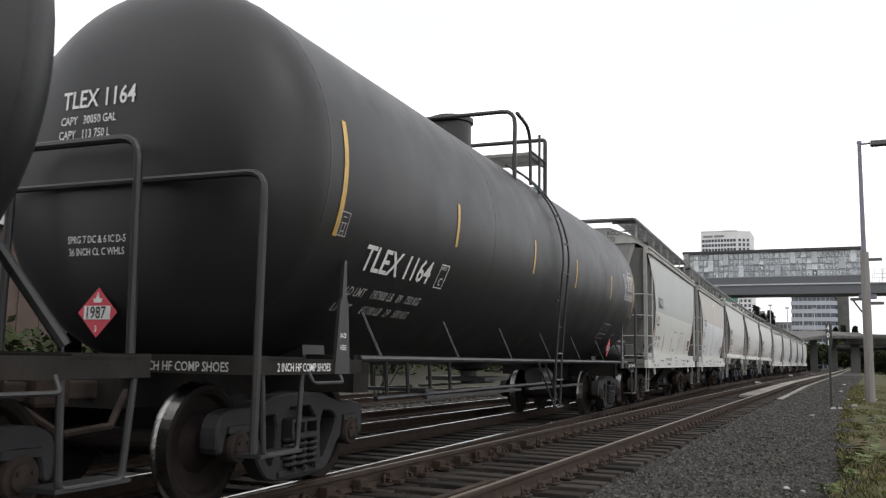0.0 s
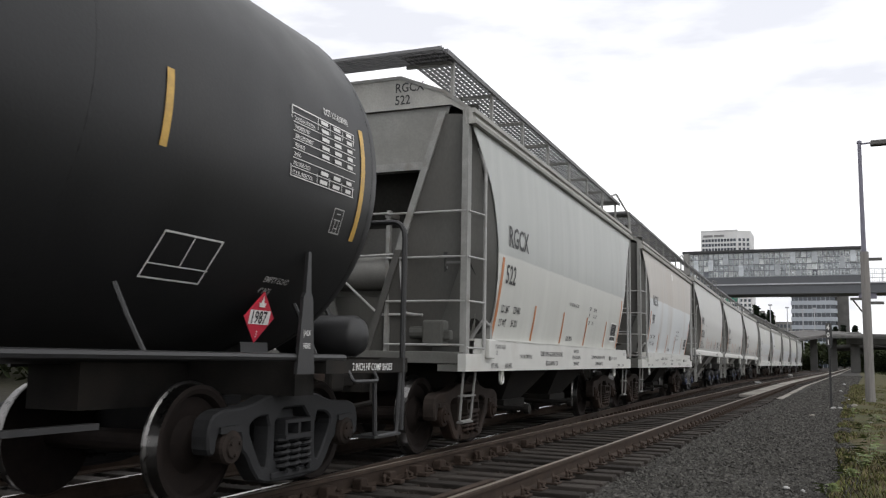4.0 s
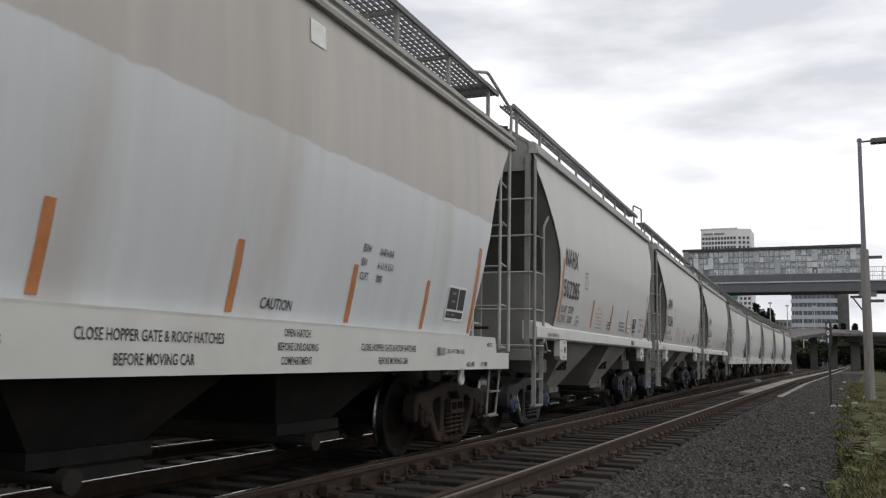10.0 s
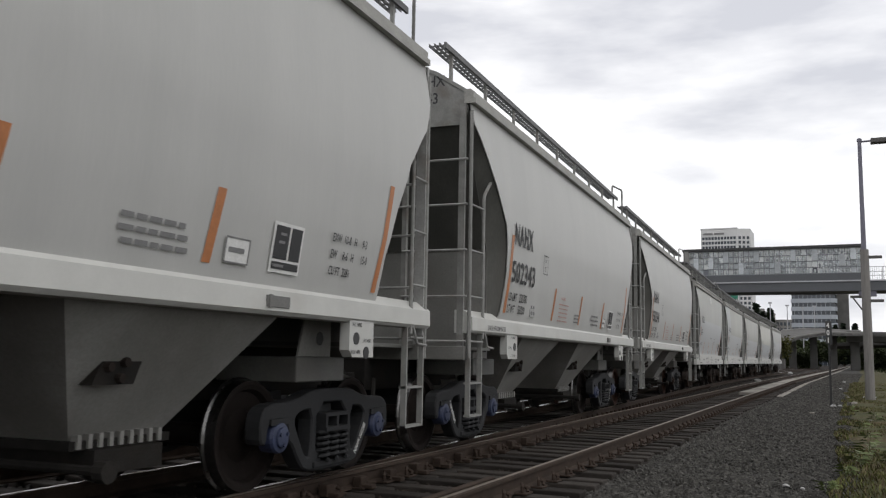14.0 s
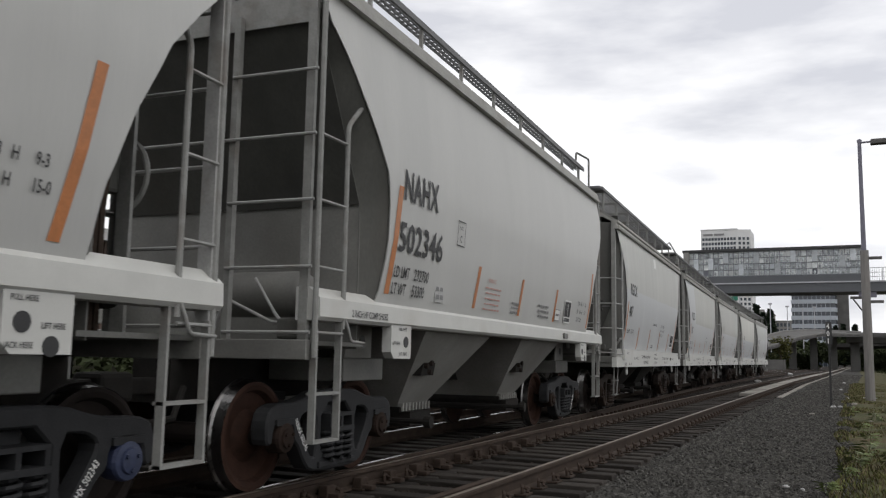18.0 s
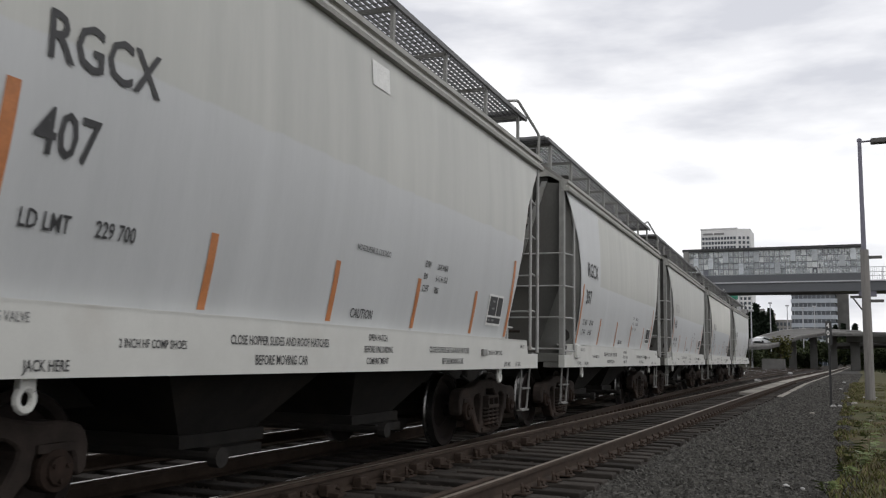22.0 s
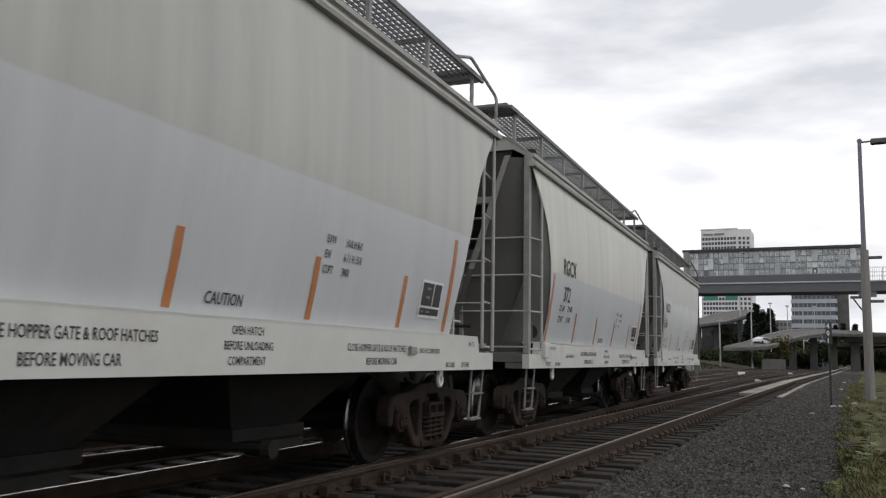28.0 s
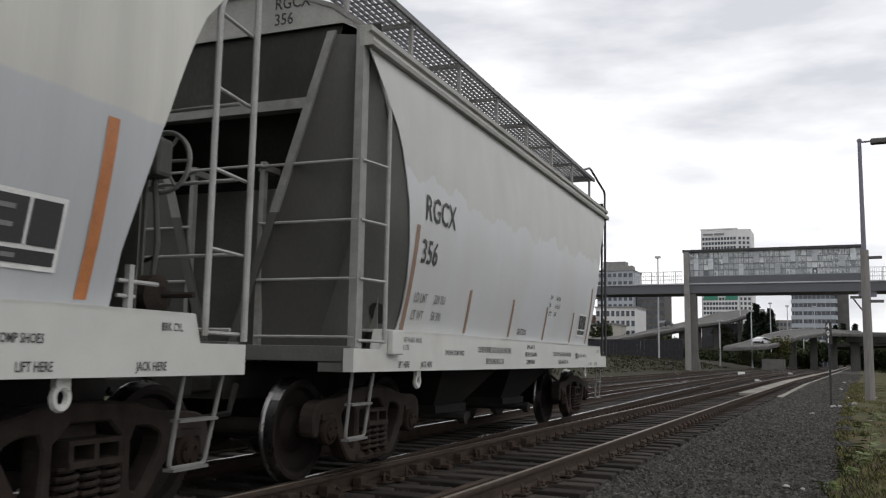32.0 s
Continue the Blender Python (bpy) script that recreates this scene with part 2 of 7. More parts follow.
    "office": material("blue grey office cladding", (0.36, 0.39, 0.43), 0.6, vary=0.08, scale=0.1, bump=0),
    "beige": material("beige masonry", (0.42, 0.40, 0.36), 0.8, vary=0.1, scale=0.15, bump=0),
    "shed_brick": material("dull brown ribbed siding", (0.115, 0.085, 0.072), 0.8, vary=0.2, scale=0.8, fine=10, bump=0.004),
    "brown_brick": material("dull red masonry", (0.24, 0.15, 0.13), 0.8, vary=0.1, scale=0.15, bump=0),
    "fence": material("dark fence boards", (0.035, 0.035, 0.040), 0.8, vary=0.25, scale=1.5, bump=0.003),
    "conifer": material("dark conifer needles", (0.022, 0.032, 0.020), 0.9, vary=0.4, scale=1.0, bump=0),
    "leaf": material("dull green leaves", (0.036, 0.045, 0.020), 0.9, vary=0.4, scale=1.5, bump=0),
    "autumn": material("yellow green leaves", (0.085, 0.085, 0.03), 0.9, vary=0.4, scale=1.5, bump=0),
    "bark": material("bark", (0.08, 0.065, 0.05), 0.95, vary=0.3, scale=5, bump=0.01),
    "litter": material("dusty white litter plastic", (0.34, 0.34, 0.33), 0.6, vary=0.06, scale=8, bump=0),
    "car_white": material("white car body", (0.7, 0.71, 0.73), 0.3, vary=0.03, scale=2, bump=0, coat=0.5),
    "car_dark": material("dark car body", (0.03, 0.03, 0.035), 0.3, vary=0.03, scale=2, bump=0, coat=0.5),
    "step_grey": material("dull grey step paint", (0.15, 0.148, 0.14), 0.65, vary=0.2, scale=8, bump=0.002),
    "platform_grey": material("dusty platform paint", (0.125, 0.125, 0.115), 0.65, vary=0.2, scale=3, fine=40, bump=0.002, stain=(0.07, 0.062, 0.052), stain_at=(0.5, 0.85)),
    "asphalt": material("asphalt", (0.055, 0.055, 0.057), 0.9, vary=0.2, scale=1.0, fine=20, bump=0.01),
}


# ---- mesh helpers ----
def part(name, bm, mat, parent=None, label="", smooth=False):
    """Links a bmesh as one mesh object, under a thing or a part."""
    me = bpy.data.meshes.new(name)
    bm.to_mesh(me)
    bm.free()
    me.materials.append(M[mat])
    if smooth:
        for p in me.polygons:
            p.use_smooth = True
    ob = new(name, me)
    ob.parent = parent
    if label:
        ob["label"] = label
    return ob


def shared(name, me, at, parent=None):
    """One more object on a mesh that already stands."""
    ob = new(name, me)
    ob.matrix_basis = at
    ob.parent = parent
    return ob


def empty(name, at=None):
    ob = new(name)
    ob.empty_display_size = 0.3
    if at is not None:
        ob.matrix_basis = at
    return ob


def bmesh_of(*makers):
    bm = bmesh.new()
    for mk in makers:
        mk(bm)
    return bm


def add_faces(bm, pts, faces):
    vs = [bm.verts.new(p) for p in pts]
    for fc in faces:
        bm.faces.new([vs[i] for i in fc])
    return vs


BOXF = ((0, 3, 2, 1), (4, 5, 6, 7), (0, 1, 5, 4), (1, 2, 6, 5), (2, 3, 7, 6), (3, 0, 4, 7))


def box(x0, x1, y0, y1, z0, z1, bevel=0.0):
    def make(bm):
        if bevel:
            b2 = bmesh.new()
            add_faces(b2, [(x0, y0, z0), (x1, y0, z0), (x1, y1, z0), (x0, y1, z0), (x0, y0, z1), (x1, y0, z1), (x1, y1, z1), (x0, y1, z1)], BOXF)
            bmesh.ops.bevel(b2, geom=list(b2.edges), offset=bevel, segments=2, affect="EDGES", profile=0.5)
            idx = {v: bm.verts.new(v.co) for v in b2.verts}
            for fc in b2.faces:
                bm.faces.new([idx[v] for v in fc.verts])
            b2.free()
        else:
            add_faces(bm, [(x0, y0, z0), (x1, y0, z0), (x1, y1, z0), (x0, y1, z0), (x0, y0, z1), (x1, y0, z1), (x1, y1, z1), (x0, y1, z1)], BOXF)
    return make


def tube(path, r, n=8, cap=True):
    """A round bar along a path of points."""
    def make(bm):
        P = [Vector(p) for p in path]
        rings = []
        side = None
        for i, p in enumerate(P):
            d = ((P[min(i + 1, len(P) - 1)] - P[max(i - 1, 0)])).normalized()
            if side is None:
                side = d.orthogonal().normalized()
            side = (side - d * side.dot(d)).normalized()
            up = d.cross(side)
            rings.append([bm.verts.new(p + (side * math.cos(2 * math.pi * k / n) + up * math.sin(2 * math.pi * k / n)) * r) for k in range(n)])
        for a, b in zip(rings, rings[1:]):
            for k in range(n):
                bm.faces.new((a[k], a[(k + 1) % n], b[(k + 1) % n], b[k]))
        if cap:
            bm.faces.new(rings[0][::-1])
            bm.faces.new(rings[-1])
    return make


def bent(path, r, radius=0.06, n=8):
    """A bent pipe: the path's corners are rounded."""
    P = [Vector(p) for p in path]
    out = [P[0]]
    for a, b, c in zip(P, P[1:], P[2:]):
        d0, d1 = (a - b), (c - b)
        k = min(radius, d0.length / 2, d1.length / 2)
        p0, p1 = b + d0.normalized() * k, b + d1.normalized() * k
        for s in (0, 0.25, 0.5, 0.75, 1):
            out.append(p0 * (1 - s) ** 2 + b * 2 * s * (1 - s) + p1 * s * s)
    out.append(P[-1])
    return tube(out, r, n)


def prism(pts, axis, a, b):
    """A flat outline pushed from a to b along an axis; pts are in the two other axes' order."""
    def make(bm):
        def put(u, v, w):
            return {"x": (w, u, v), "y": (u, w, v), "z": (u, v, w)}[axis]
        n = len(pts)
        va, vb = [bm.verts.new(put(*p, a)) for p in pts], [bm.verts.new(put(*p, b)) for p in pts]
        bm.faces.new(va)
        bm.faces.new(vb[::-1])
        for i in range(n):
            bm.faces.new((va[i], vb[i], vb[(i + 1) % n], va[(i + 1) % n]))
    return make


def lathe(profile, axis="x", at=(0, 0, 0), n=24, cap=True):
    """Turns (along, radius) pairs about an axis through a point."""
    def make(bm):
        rings = []
        for s, r in profile:
            ring = []
            for k in range(n):
                c, q = math.cos(2 * math.pi * k / n) * r, math.sin(2 * math.pi * k / n) * r
                p = {"x": (s, c, q), "y": (c, s, q), "z": (c, q, s)}[axis]
                ring.append(bm.verts.new((p[0] + at[0], p[1] + at[1], p[2] + at[2])))
            rings.append(ring)
        for a, b in zip(rings, rings[1:]):
            for k in range(n):
                bm.faces.new((a[k], a[(k + 1) % n], b[(k + 1) % n], b[k]))
        if cap:
            bm.faces.new(rings[0][::-1])
            bm.faces.new(rings[-1])
    return make


def fixed(bm):
    bmesh.ops.recalc_face_normals(bm, faces=bm.faces)
    return bm


def made(*makers):
    return fixed(bmesh_of(*makers))


TEXTS = {}


def lettering(text, size, squeeze=0.8, bold=0.012):
    """Outline letters as flat polygons: a list of (points, faces), the first line's baseline at 0."""
    key = (text, size, squeeze, bold)
    if key not in TEXTS:
        cu = bpy.data.curves.new("letters", "FONT")
        cu.body, cu.size, cu.resolution_u, cu.offset = text, size, 2, bold * size
        ob = bpy.data.objects.new("letters", cu)
        scene.collection.objects.link(ob)
        bpy.context.view_layer.update()
        me = bpy.data.meshes.new_from_object(ob.evaluated_get(bpy.context.evaluated_depsgraph_get()))
        TEXTS[key] = ([(v.co.x * squeeze, v.co.y) for v in me.vertices], [tuple(p.vertices) for p in me.polygons])
        bpy.data.objects.remove(ob)
        bpy.data.meshes.remove(me)
        bpy.data.curves.remove(cu)
    return TEXTS[key]


def letters_on(name, text, size, where, mat, parent, squeeze=0.8, bold=0.012, label=""):
    """Lettering laid on a surface: where(u, v) gives the point for the letters' own u (along) and v (up)."""
    pts, faces = lettering(text, size, squeeze, bold)
    me = bpy.data.meshes.new(name)
    me.from_pydata([where(u, v) for u, v in pts], [], faces)
    me.materials.append(M[mat])
    ob = new(name, me)
    ob.parent = parent
    if label:
        ob["label"] = label
    return ob


def bars_on(name, rows, where, mat, parent, label="unreadable small lettering"):
    """Lines of small writing as plain bars: rows of (u0, u1, v0, v1)."""
    bm = bmesh.new()
    for u0, u1, v0, v1 in rows:
        n = max(1, int((u1 - u0) / 0.4))
        for k in range(n):
            a, b = u0 + (u1 - u0) * k / n, u0 + (u1 - u0) * (k + 1) / n
            bm.faces.new([bm.verts.new(where(*p)) for p in ((a, v0), (b, v0), (b, v1), (a, v1))])
    return part(name, bm, mat, parent, label)


# ---- the line of the tracks ----
def train_x(y):
    """X of the train's track centre: a crossover line that eases back beside the main track."""
    v = max(y - 28.9, 0.0)
    return -(5.068 + 0.041 * y) + 0.054 * (v * v / 112.8 if v < 56.4 else v - 28.2)


def main_x(y):
    return -3.73 + 0.004 * max(0.0, y - 25) + 0.016 * max(0.0, y - 60) - 0.004 * max(0.0, y - 150)


def second_x(y):
    return -8.3 - 0.012 * max(y - 10, 0) + 0.00006 * max(0.0, y - 70) ** 2


def third_x(y):
    return -12.9 - 0.012 * max(y - 10, 0) + 0.00006 * max(0.0, y - 70) ** 2


def ground_z(x, y):
    """The yard is flat; a bank rises beyond the far tracks."""
    z = -0.32
    if x < -17:
        z += min(1.9, (-17 - x) * 0.16)
    return z


def verge_edge(y):
    """X at which the ballast gives way to the grassy verge."""
    return -0.06 + 0.3 * noise.noise((0, y * 0.35, 9)) + min(1.0, 0.012 * max(0, y - 25)) + 0.8 * (main_x(y) + 3.73)


# ---- ground ----
def build_ground():
    xs = sorted(set([-900, -400, -200, -120] + list(range(-80, -16, 6)) + [-17, -16, -8, 0, 0.6, 3, 8, 30, 80, 200, 500, 900]))
    ys = sorted(set([-200, -80, -30] + list(range(-10, 240, 10)) + [300, 450, 800, 1500, 2500]))
    bm = bmesh.new()
    grid = [[bm.verts.new((x, y, ground_z(x, y) + (0.02 * noise.noise((x * 0.3, y * 0.3, 0)) if abs(x) < 20 else 0))) for x in xs] for y in ys]
    for r0, r1 in zip(grid, grid[1:]):
        for a, b, c, d in zip(r0, r0[1:], r1[1:], r1):
            bm.faces.new((a, b, c, d))
    tagged(part("ground", bm, "bank"), "dull green and earthy yard ground reaching the horizon", "ground", kind="structure")
    # ballast bed: raised shoulders under the tracks, from the far track to the near verge
    bm = bmesh.new()
    prof = [(-15.6, -0.31), (-14.9, -0.24), (-10.9, -0.24), (-10.6, -0.28), (-10.3, -0.24), (-7.4, -0.24), (-6.0, -0.24), (-4.6, -0.24), (-2.4, -0.235), (-1.9, -0.26), (-0.9, -0.28), (0.3, -0.3), (0.9, -0.31)]
    fine, far = list(np.arange(-10, 40, 0.35)), list(np.arange(40, 440, 4.0))
    rows = []
    for y in fine + far:
        wob = lambda k: 0.02 * noise.noise((k * 1.7, y * 1.3, 3)) if y < 40 else 0
        wide = 0.25 * noise.noise((0, y * 0.35, 9))
        rows.append([bm.verts.new((x + main_x(y) + 3.73 + (wide if i == len(prof) - 1 else 0), y, z + wob(x) + (0.0 if i else 0))) for i, (x, z) in enumerate(prof)])
    for r0, r1 in zip(rows, rows[1:]):
        for a, b, c, d in zip(r0, r0[1:], r1[1:], r1):
            bm.faces.new((a, b, c, d))
    bed = part("ballast_bed", bm, "ballast")
    bed.data.materials.append(M["dirt"])
    # strip along the train: rusty fouling, with the cars' shade painted in
    for f in bed.data.polygons:
        if -7.6 < f.center.x < -2.2:
            f.material_index = 1
    tagged(bed, "grey crushed stone ballast bed under the tracks", "ballast", kind="structure")
    # verge at the right of the ballast
    bm = bmesh.new()
    rows = []
    for y in list(np.arange(2, 60, 0.5)) + list(np.arange(60, 240, 10.0)):
        e = verge_edge(y)
        rows.append([bm.verts.new((e + dx, y, -0.285 + dz + 0.04 * noise.noise((dx * 2, y * 1.5, 5)))) for dx, dz in ((0, -0.04), (0.3, 0.02), (0.8, 0.06), (1.8, 0.06), (3.2, 0.04), (7, 0.02))])
    for r0, r1 in zip(rows, rows[1:]):
        for a, b, c, d in zip(r0, r0[1:], r1[1:], r1):
            bm.faces.new((a, b, c, d))
    tagged(part("verge", bm, "verge"), "mossy earth verge with dry grass beside the ballast", "verge", kind="structure")


# ---- tracks ----
RAIL = [(-0.07, -0.17), (0.07, -0.17), (0.07, -0.155), (0.012, -0.135), (0.012, -0.045), (0.036, -0.035), (0.036, -0.006), (0.028, 0.0)]
RAIL = RAIL + [(-x, z) for x, z in RAIL[:1:-1]]


def rail_mesh(fx, y0, y1, step, off=0.0, profile=RAIL):
    bm = bmesh.new()
    ys = list(np.arange(y0, y1 + 1e-6, step))
    rings = [[bm.verts.new((fx(y) + off + px, y, pz)) for px, pz in profile] for y in ys]
    n = len(profile)
    for a, b in zip(rings, rings[1:]):
        for k in range(n):
            bm.faces.new((a[k], a[(k + 1) % n], b[(k + 1) % n], b[k]))
    bm.faces.new(rings[0])
    bm.faces.new(rings[-1][::-1])
    return fixed(bm)


def head_mesh(fx, y0, y1, step, off, half=0.024):
    bm = bmesh.new()
    ys = list(np.arange(y0, y1 + 1e-6, step))
    rows = [[bm.verts.new((fx(y) + off + k * half, y, 0.0035)) for k in (-1, 1)] for y in ys]
    for a, b in zip(rows, rows[1:]):
        bm.faces.new((a[0], a[1], b[1], b[0]))
    return bm


def track(name, fx, y0, y1, label, head, guard=()):
    t = tagged(empty(name), label, "railway track", kind="structure")
    for off in (-0.7525, 0.7525):
        r = part("rail", rail_mesh(fx, y0, y1, 3.0, off), "rail", t)
        part("rail_head", head_mesh(fx, y0, y1, 3.0, off), head, r, "worn running surface")
    for g0, g1, off in guard:
        part("guard_rail", rail_mesh(fx, g0, g1, 1.0, off), "rail", t, "short guard rail with flared ends")
    return t


TRACK_MAIN = track("track_main", main_x, -8, 420, "straight track with rusty rails on weathered ties", "railhead", guard=((-3.0, 8.6, 0.62),))
TRACK_CROSS = track("track_crossover", train_x, -8, 230, "crossover track with polished rails under the train", "railshine")
TRACK_SECOND = track("track_second", second_x, -8, 230, "track with polished rails beyond the train", "railshine")
TRACK_THIRD = track("track_third", third_x, -8, 230, "far track with polished rails in the yard", "railshine")


# ---- freight cars ----
SHIFT = [-1.5445, 1.4404, 3.7443, -5.1265, -4.5656, 4.329, 8.235, 62.2311, -0.2335]


def shift(t):
    """How far the train has rolled towards the camera at t seconds."""
    u, s = (t - 16) / 16, 0.0
    for c in SHIFT:
        s = s * u + c
    return s


def on_track(s):
    return Vector((train_x(s), s, 0))


def car_pose(s, half):
    a, b = on_track(s - half), on_track(s + half)
    m = (a + b) / 2
    return Matrix.Translation(m) @ Matrix.Rotation(-math.atan2(b.x - a.x, b.y - a.y), 4, "Z")


CARS = []      # (thing, place of its centre in the train, half its truck spacing)
WHEELSETS = []  # (wheelset, its place in its truck)


def wheelset(y, parent):
    w = part("wheelset", made(lathe([(-1.12, 0.07), (-0.84, 0.075), (-0.70, 0.09), (0.70, 0.09), (0.84, 0.075), (1.12, 0.07)], "x", n=14)), "wheel", parent, "steel axle with two wheels", smooth=False)
    w.matrix_basis = pose(0, y, 0.457)
    for sx in (-1, 1):
        prof = [(0.655, 0.12), (0.665, 0.36), (0.675, 0.475), (0.70, 0.48), (0.715, 0.462)]
        prof2 = [(0.805, 0.452), (0.81, 0.42), (0.80, 0.385), (0.745, 0.36), (0.725, 0.22), (0.79, 0.14), (0.80, 0.115)]
        q = [(a * sx, r) for a, r in prof + prof2]
        part("wheel", made(lathe(q, "x", n=40)), "wheel", w, smooth=False)
        part("tread", made(lathe([(0.676 * sx, 0.470), (0.68 * sx, 0.479), (0.70 * sx, 0.4825), (0.717 * sx, 0.4645), (0.807 * sx, 0.4545)], "x", n=40, cap=False)), "tread", w, "polished wheel rim")
    WHEELSETS.append((w, y))
    return w


def cut_corners(pts):
    """Rounds a closed outline by cutting each corner once."""
    out = []
    for a, b in zip(pts, pts[1:] + pts[:1]):
        out += [(a[0] * 0.78 + b[0] * 0.22, a[1] * 0.78 + b[1] * 0.22), (a[0] * 0.22 + b[0] * 0.78, a[1] * 0.22 + b[1] * 0.78)]
    return out


def cast_plate(outer, holes, x0, x1, ch=0.016):
    """A thick cast plate across x with windows through it and chamfered rims; outlines are in y and z."""
    def turned(pts, left):
        area = sum(a[0] * b[1] - a[1] * b[0] for a, b in zip(pts, pts[1:] + pts[:1]))
        return pts if (area > 0) == left else pts[::-1]

    def inset(pts, d):
        out = []
        for a, b, c in zip(pts[-1:] + pts[:-1], pts, pts[1:] + pts[:1]):
            u, v = Vector((b[0] - a[0], b[1] - a[1])).normalized(), Vector((c[0] - b[0], c[1] - b[1])).normalized()
            n = Vector((-u.y - v.y, u.x + v.x)).normalized()
            out.append((b[0] + n.x * d, b[1] + n.y * d))
        return out
    bm = bmesh.new()
    caps = ([], [])
    for pts in [turned(cut_corners(outer), True)] + [turned(cut_corners(q), False) for q in holes]:
        small = inset(pts, ch)
        rings = [[bm.verts.new((x, y, z)) for y, z in q] for x, q in ((x0, small), (x0 + ch, pts), (x1 - ch, pts), (x1, small))]
        n = len(pts)
        for a, b in zip(rings, rings[1:]):
            for k in range(n):
                bm.faces.new((a[k], a[(k + 1) % n], b[(k + 1) % n], b[k]))
        for cap, ring in zip(caps, (rings[0], rings[-1])):
            cap += [bm.edges.get((ring[k], ring[(k + 1) % n])) for k in range(n)]
    for cap in caps:
        bmesh.ops.triangle_fill(bm, use_beauty=True, edges=cap, normal=(1, 0, 0))
    return fixed(bm)


def mirrored(pts):
    return pts + [(-y, z) for y, z in pts[::-1]]


FRAME_OUTER = mirrored([(0.0, 0.835), (0.36, 0.825), (0.56, 0.765), (0.76, 0.735), (0.98, 0.735), (1.11, 0.69), (1.155, 0.58), (1.14, 0.42), (1.06, 0.40), (1.035, 0.55), (0.97, 0.60), (0.81, 0.60), (0.745, 0.54), (0.735, 0.42), (0.66, 0.37), (0.57, 0.24), (0.46, 0.14), (0.2, 0.115)])
FRAME_ARM = [(0.355, 0.66), (0.53, 0.655), (0.635, 0.60), (0.62, 0.52), (0.44, 0.25), (0.365, 0.26)]
FRAME_WINDOW = [(-0.275, 0.71), (0.275, 0.71), (0.275, 0.205), (-0.275, 0.205)]


def spring(at, r=0.064, h=0.255, turns=5):
    pts = [(at[0] + r * math.cos(a), at[1] + r * math.sin(a), at[2] + h * a / (2 * math.pi * turns)) for a in np.linspace(0, 2 * math.pi * turns, turns * 10)]
    return tube(pts, 0.019, 6)


def truck(y, parent, paint, cap):
    t = part("truck", made(box(-1.0, 1.0, -0.16, 0.16, 0.42, 0.70, 0.02), box(-0.35, 0.35, -0.3, 0.3, 0.70, 0.78), box(-0.9, 0.9, -0.55, -0.47, 0.30, 0.38), box(-0.9, 0.9, 0.47, 0.55, 0.30, 0.38)), paint, parent)
    t.matrix_basis = pose(0, y, 0)
    for sx in (-1, 1):
        x0, x1 = (0.94, 1.10) if sx > 0 else (-1.10, -0.94)
        part("side_frame", cast_plate(FRAME_OUTER, [FRAME_WINDOW, FRAME_ARM, [(-y, z) for y, z in FRAME_ARM]], x0, x1), paint, t)
        part("spring_seat", made(box(x0 - 0.02, x1 + 0.02, -0.33, 0.33, 0.15, 0.205, 0.01)), paint, t)
        part("bolster_end", made(box(sx * 0.9 if sx > 0 else -1.17, 1.17 if sx > 0 else -0.9, -0.22, 0.22, 0.46, 0.50), box(min(sx * 0.9, sx * 1.16), max(sx * 0.9, sx * 1.16), -0.22, 0.22, 0.59, 0.62),
                                 *[box(min(sx * 0.9, sx * 1.16), max(sx * 0.9, sx * 1.16), k - 0.018, k + 0.018, 0.49, 0.60) for k in (-0.2, 0, 0.2)]), paint, t)
        [part("coil_spring", made(spring((sx * x, yy, 0.205))), paint, t) for x in (0.97, 1.09) for yy in (-0.17, 0.0, 0.17)]
        for ay in (-0.889, 0.889):
            c = 1 if sx > 0 else -1
            part("bearing_cap", made(lathe([(c * 0.98, 0.125), (c * 1.10, 0.13), (c * 1.125, 0.12), (c * 1.13, 0.085), (c * 1.15, 0.08), (c * 1.155, 0.03)], "x", (0, ay, 0.457), 20), *[lathe([(c * 1.14, 0.017), (c * 1.168, 0.015)], "x", (0, ay + 0.058 * math.cos(q), 0.457 + 0.058 * math.sin(q)), 6) for q in (0.5, 2.6, 4.7)]), cap, t)
            part("bearing_adapter", made(box(min(c * 0.95, c * 1.12), max(c * 0.95, c * 1.12), ay - 0.14, ay + 0.14, 0.56, 0.61)), paint, t)
    for ay in (-0.889, 0.889):
        wheelset(ay, t)
    return t


def interp(table, z):
    return float(np.interp(z, [a for a, _ in table], [b for _, b in table]))


def brake_wheel(c, x, y, z, r, mat):
    """A hand wheel across the car's end: rim, hub and six spokes."""
    w = part("brake_wheel", made(tube([(x + r * math.cos(q), y, z + r * math.sin(q)) for q in np.linspace(0, 2 * math.pi, 25)], 0.02, 6, False)), mat, c, "spoked hand wheel")
    part("hub", made(lathe([(y - 0.07, 0.035), (y - 0.02, 0.045), (y, 0.03)], "y", (x, 0, z), 10)), mat, w)
    for q in np.linspace(0, 2 * math.pi, 7)[:-1]:
        part("spoke", made(tube([(x, y - 0.04, z), (x + (r - 0.01) * math.cos(q), y, z + (r - 0.01) * math.sin(q))], 0.013, 5)), mat, w)
    return w


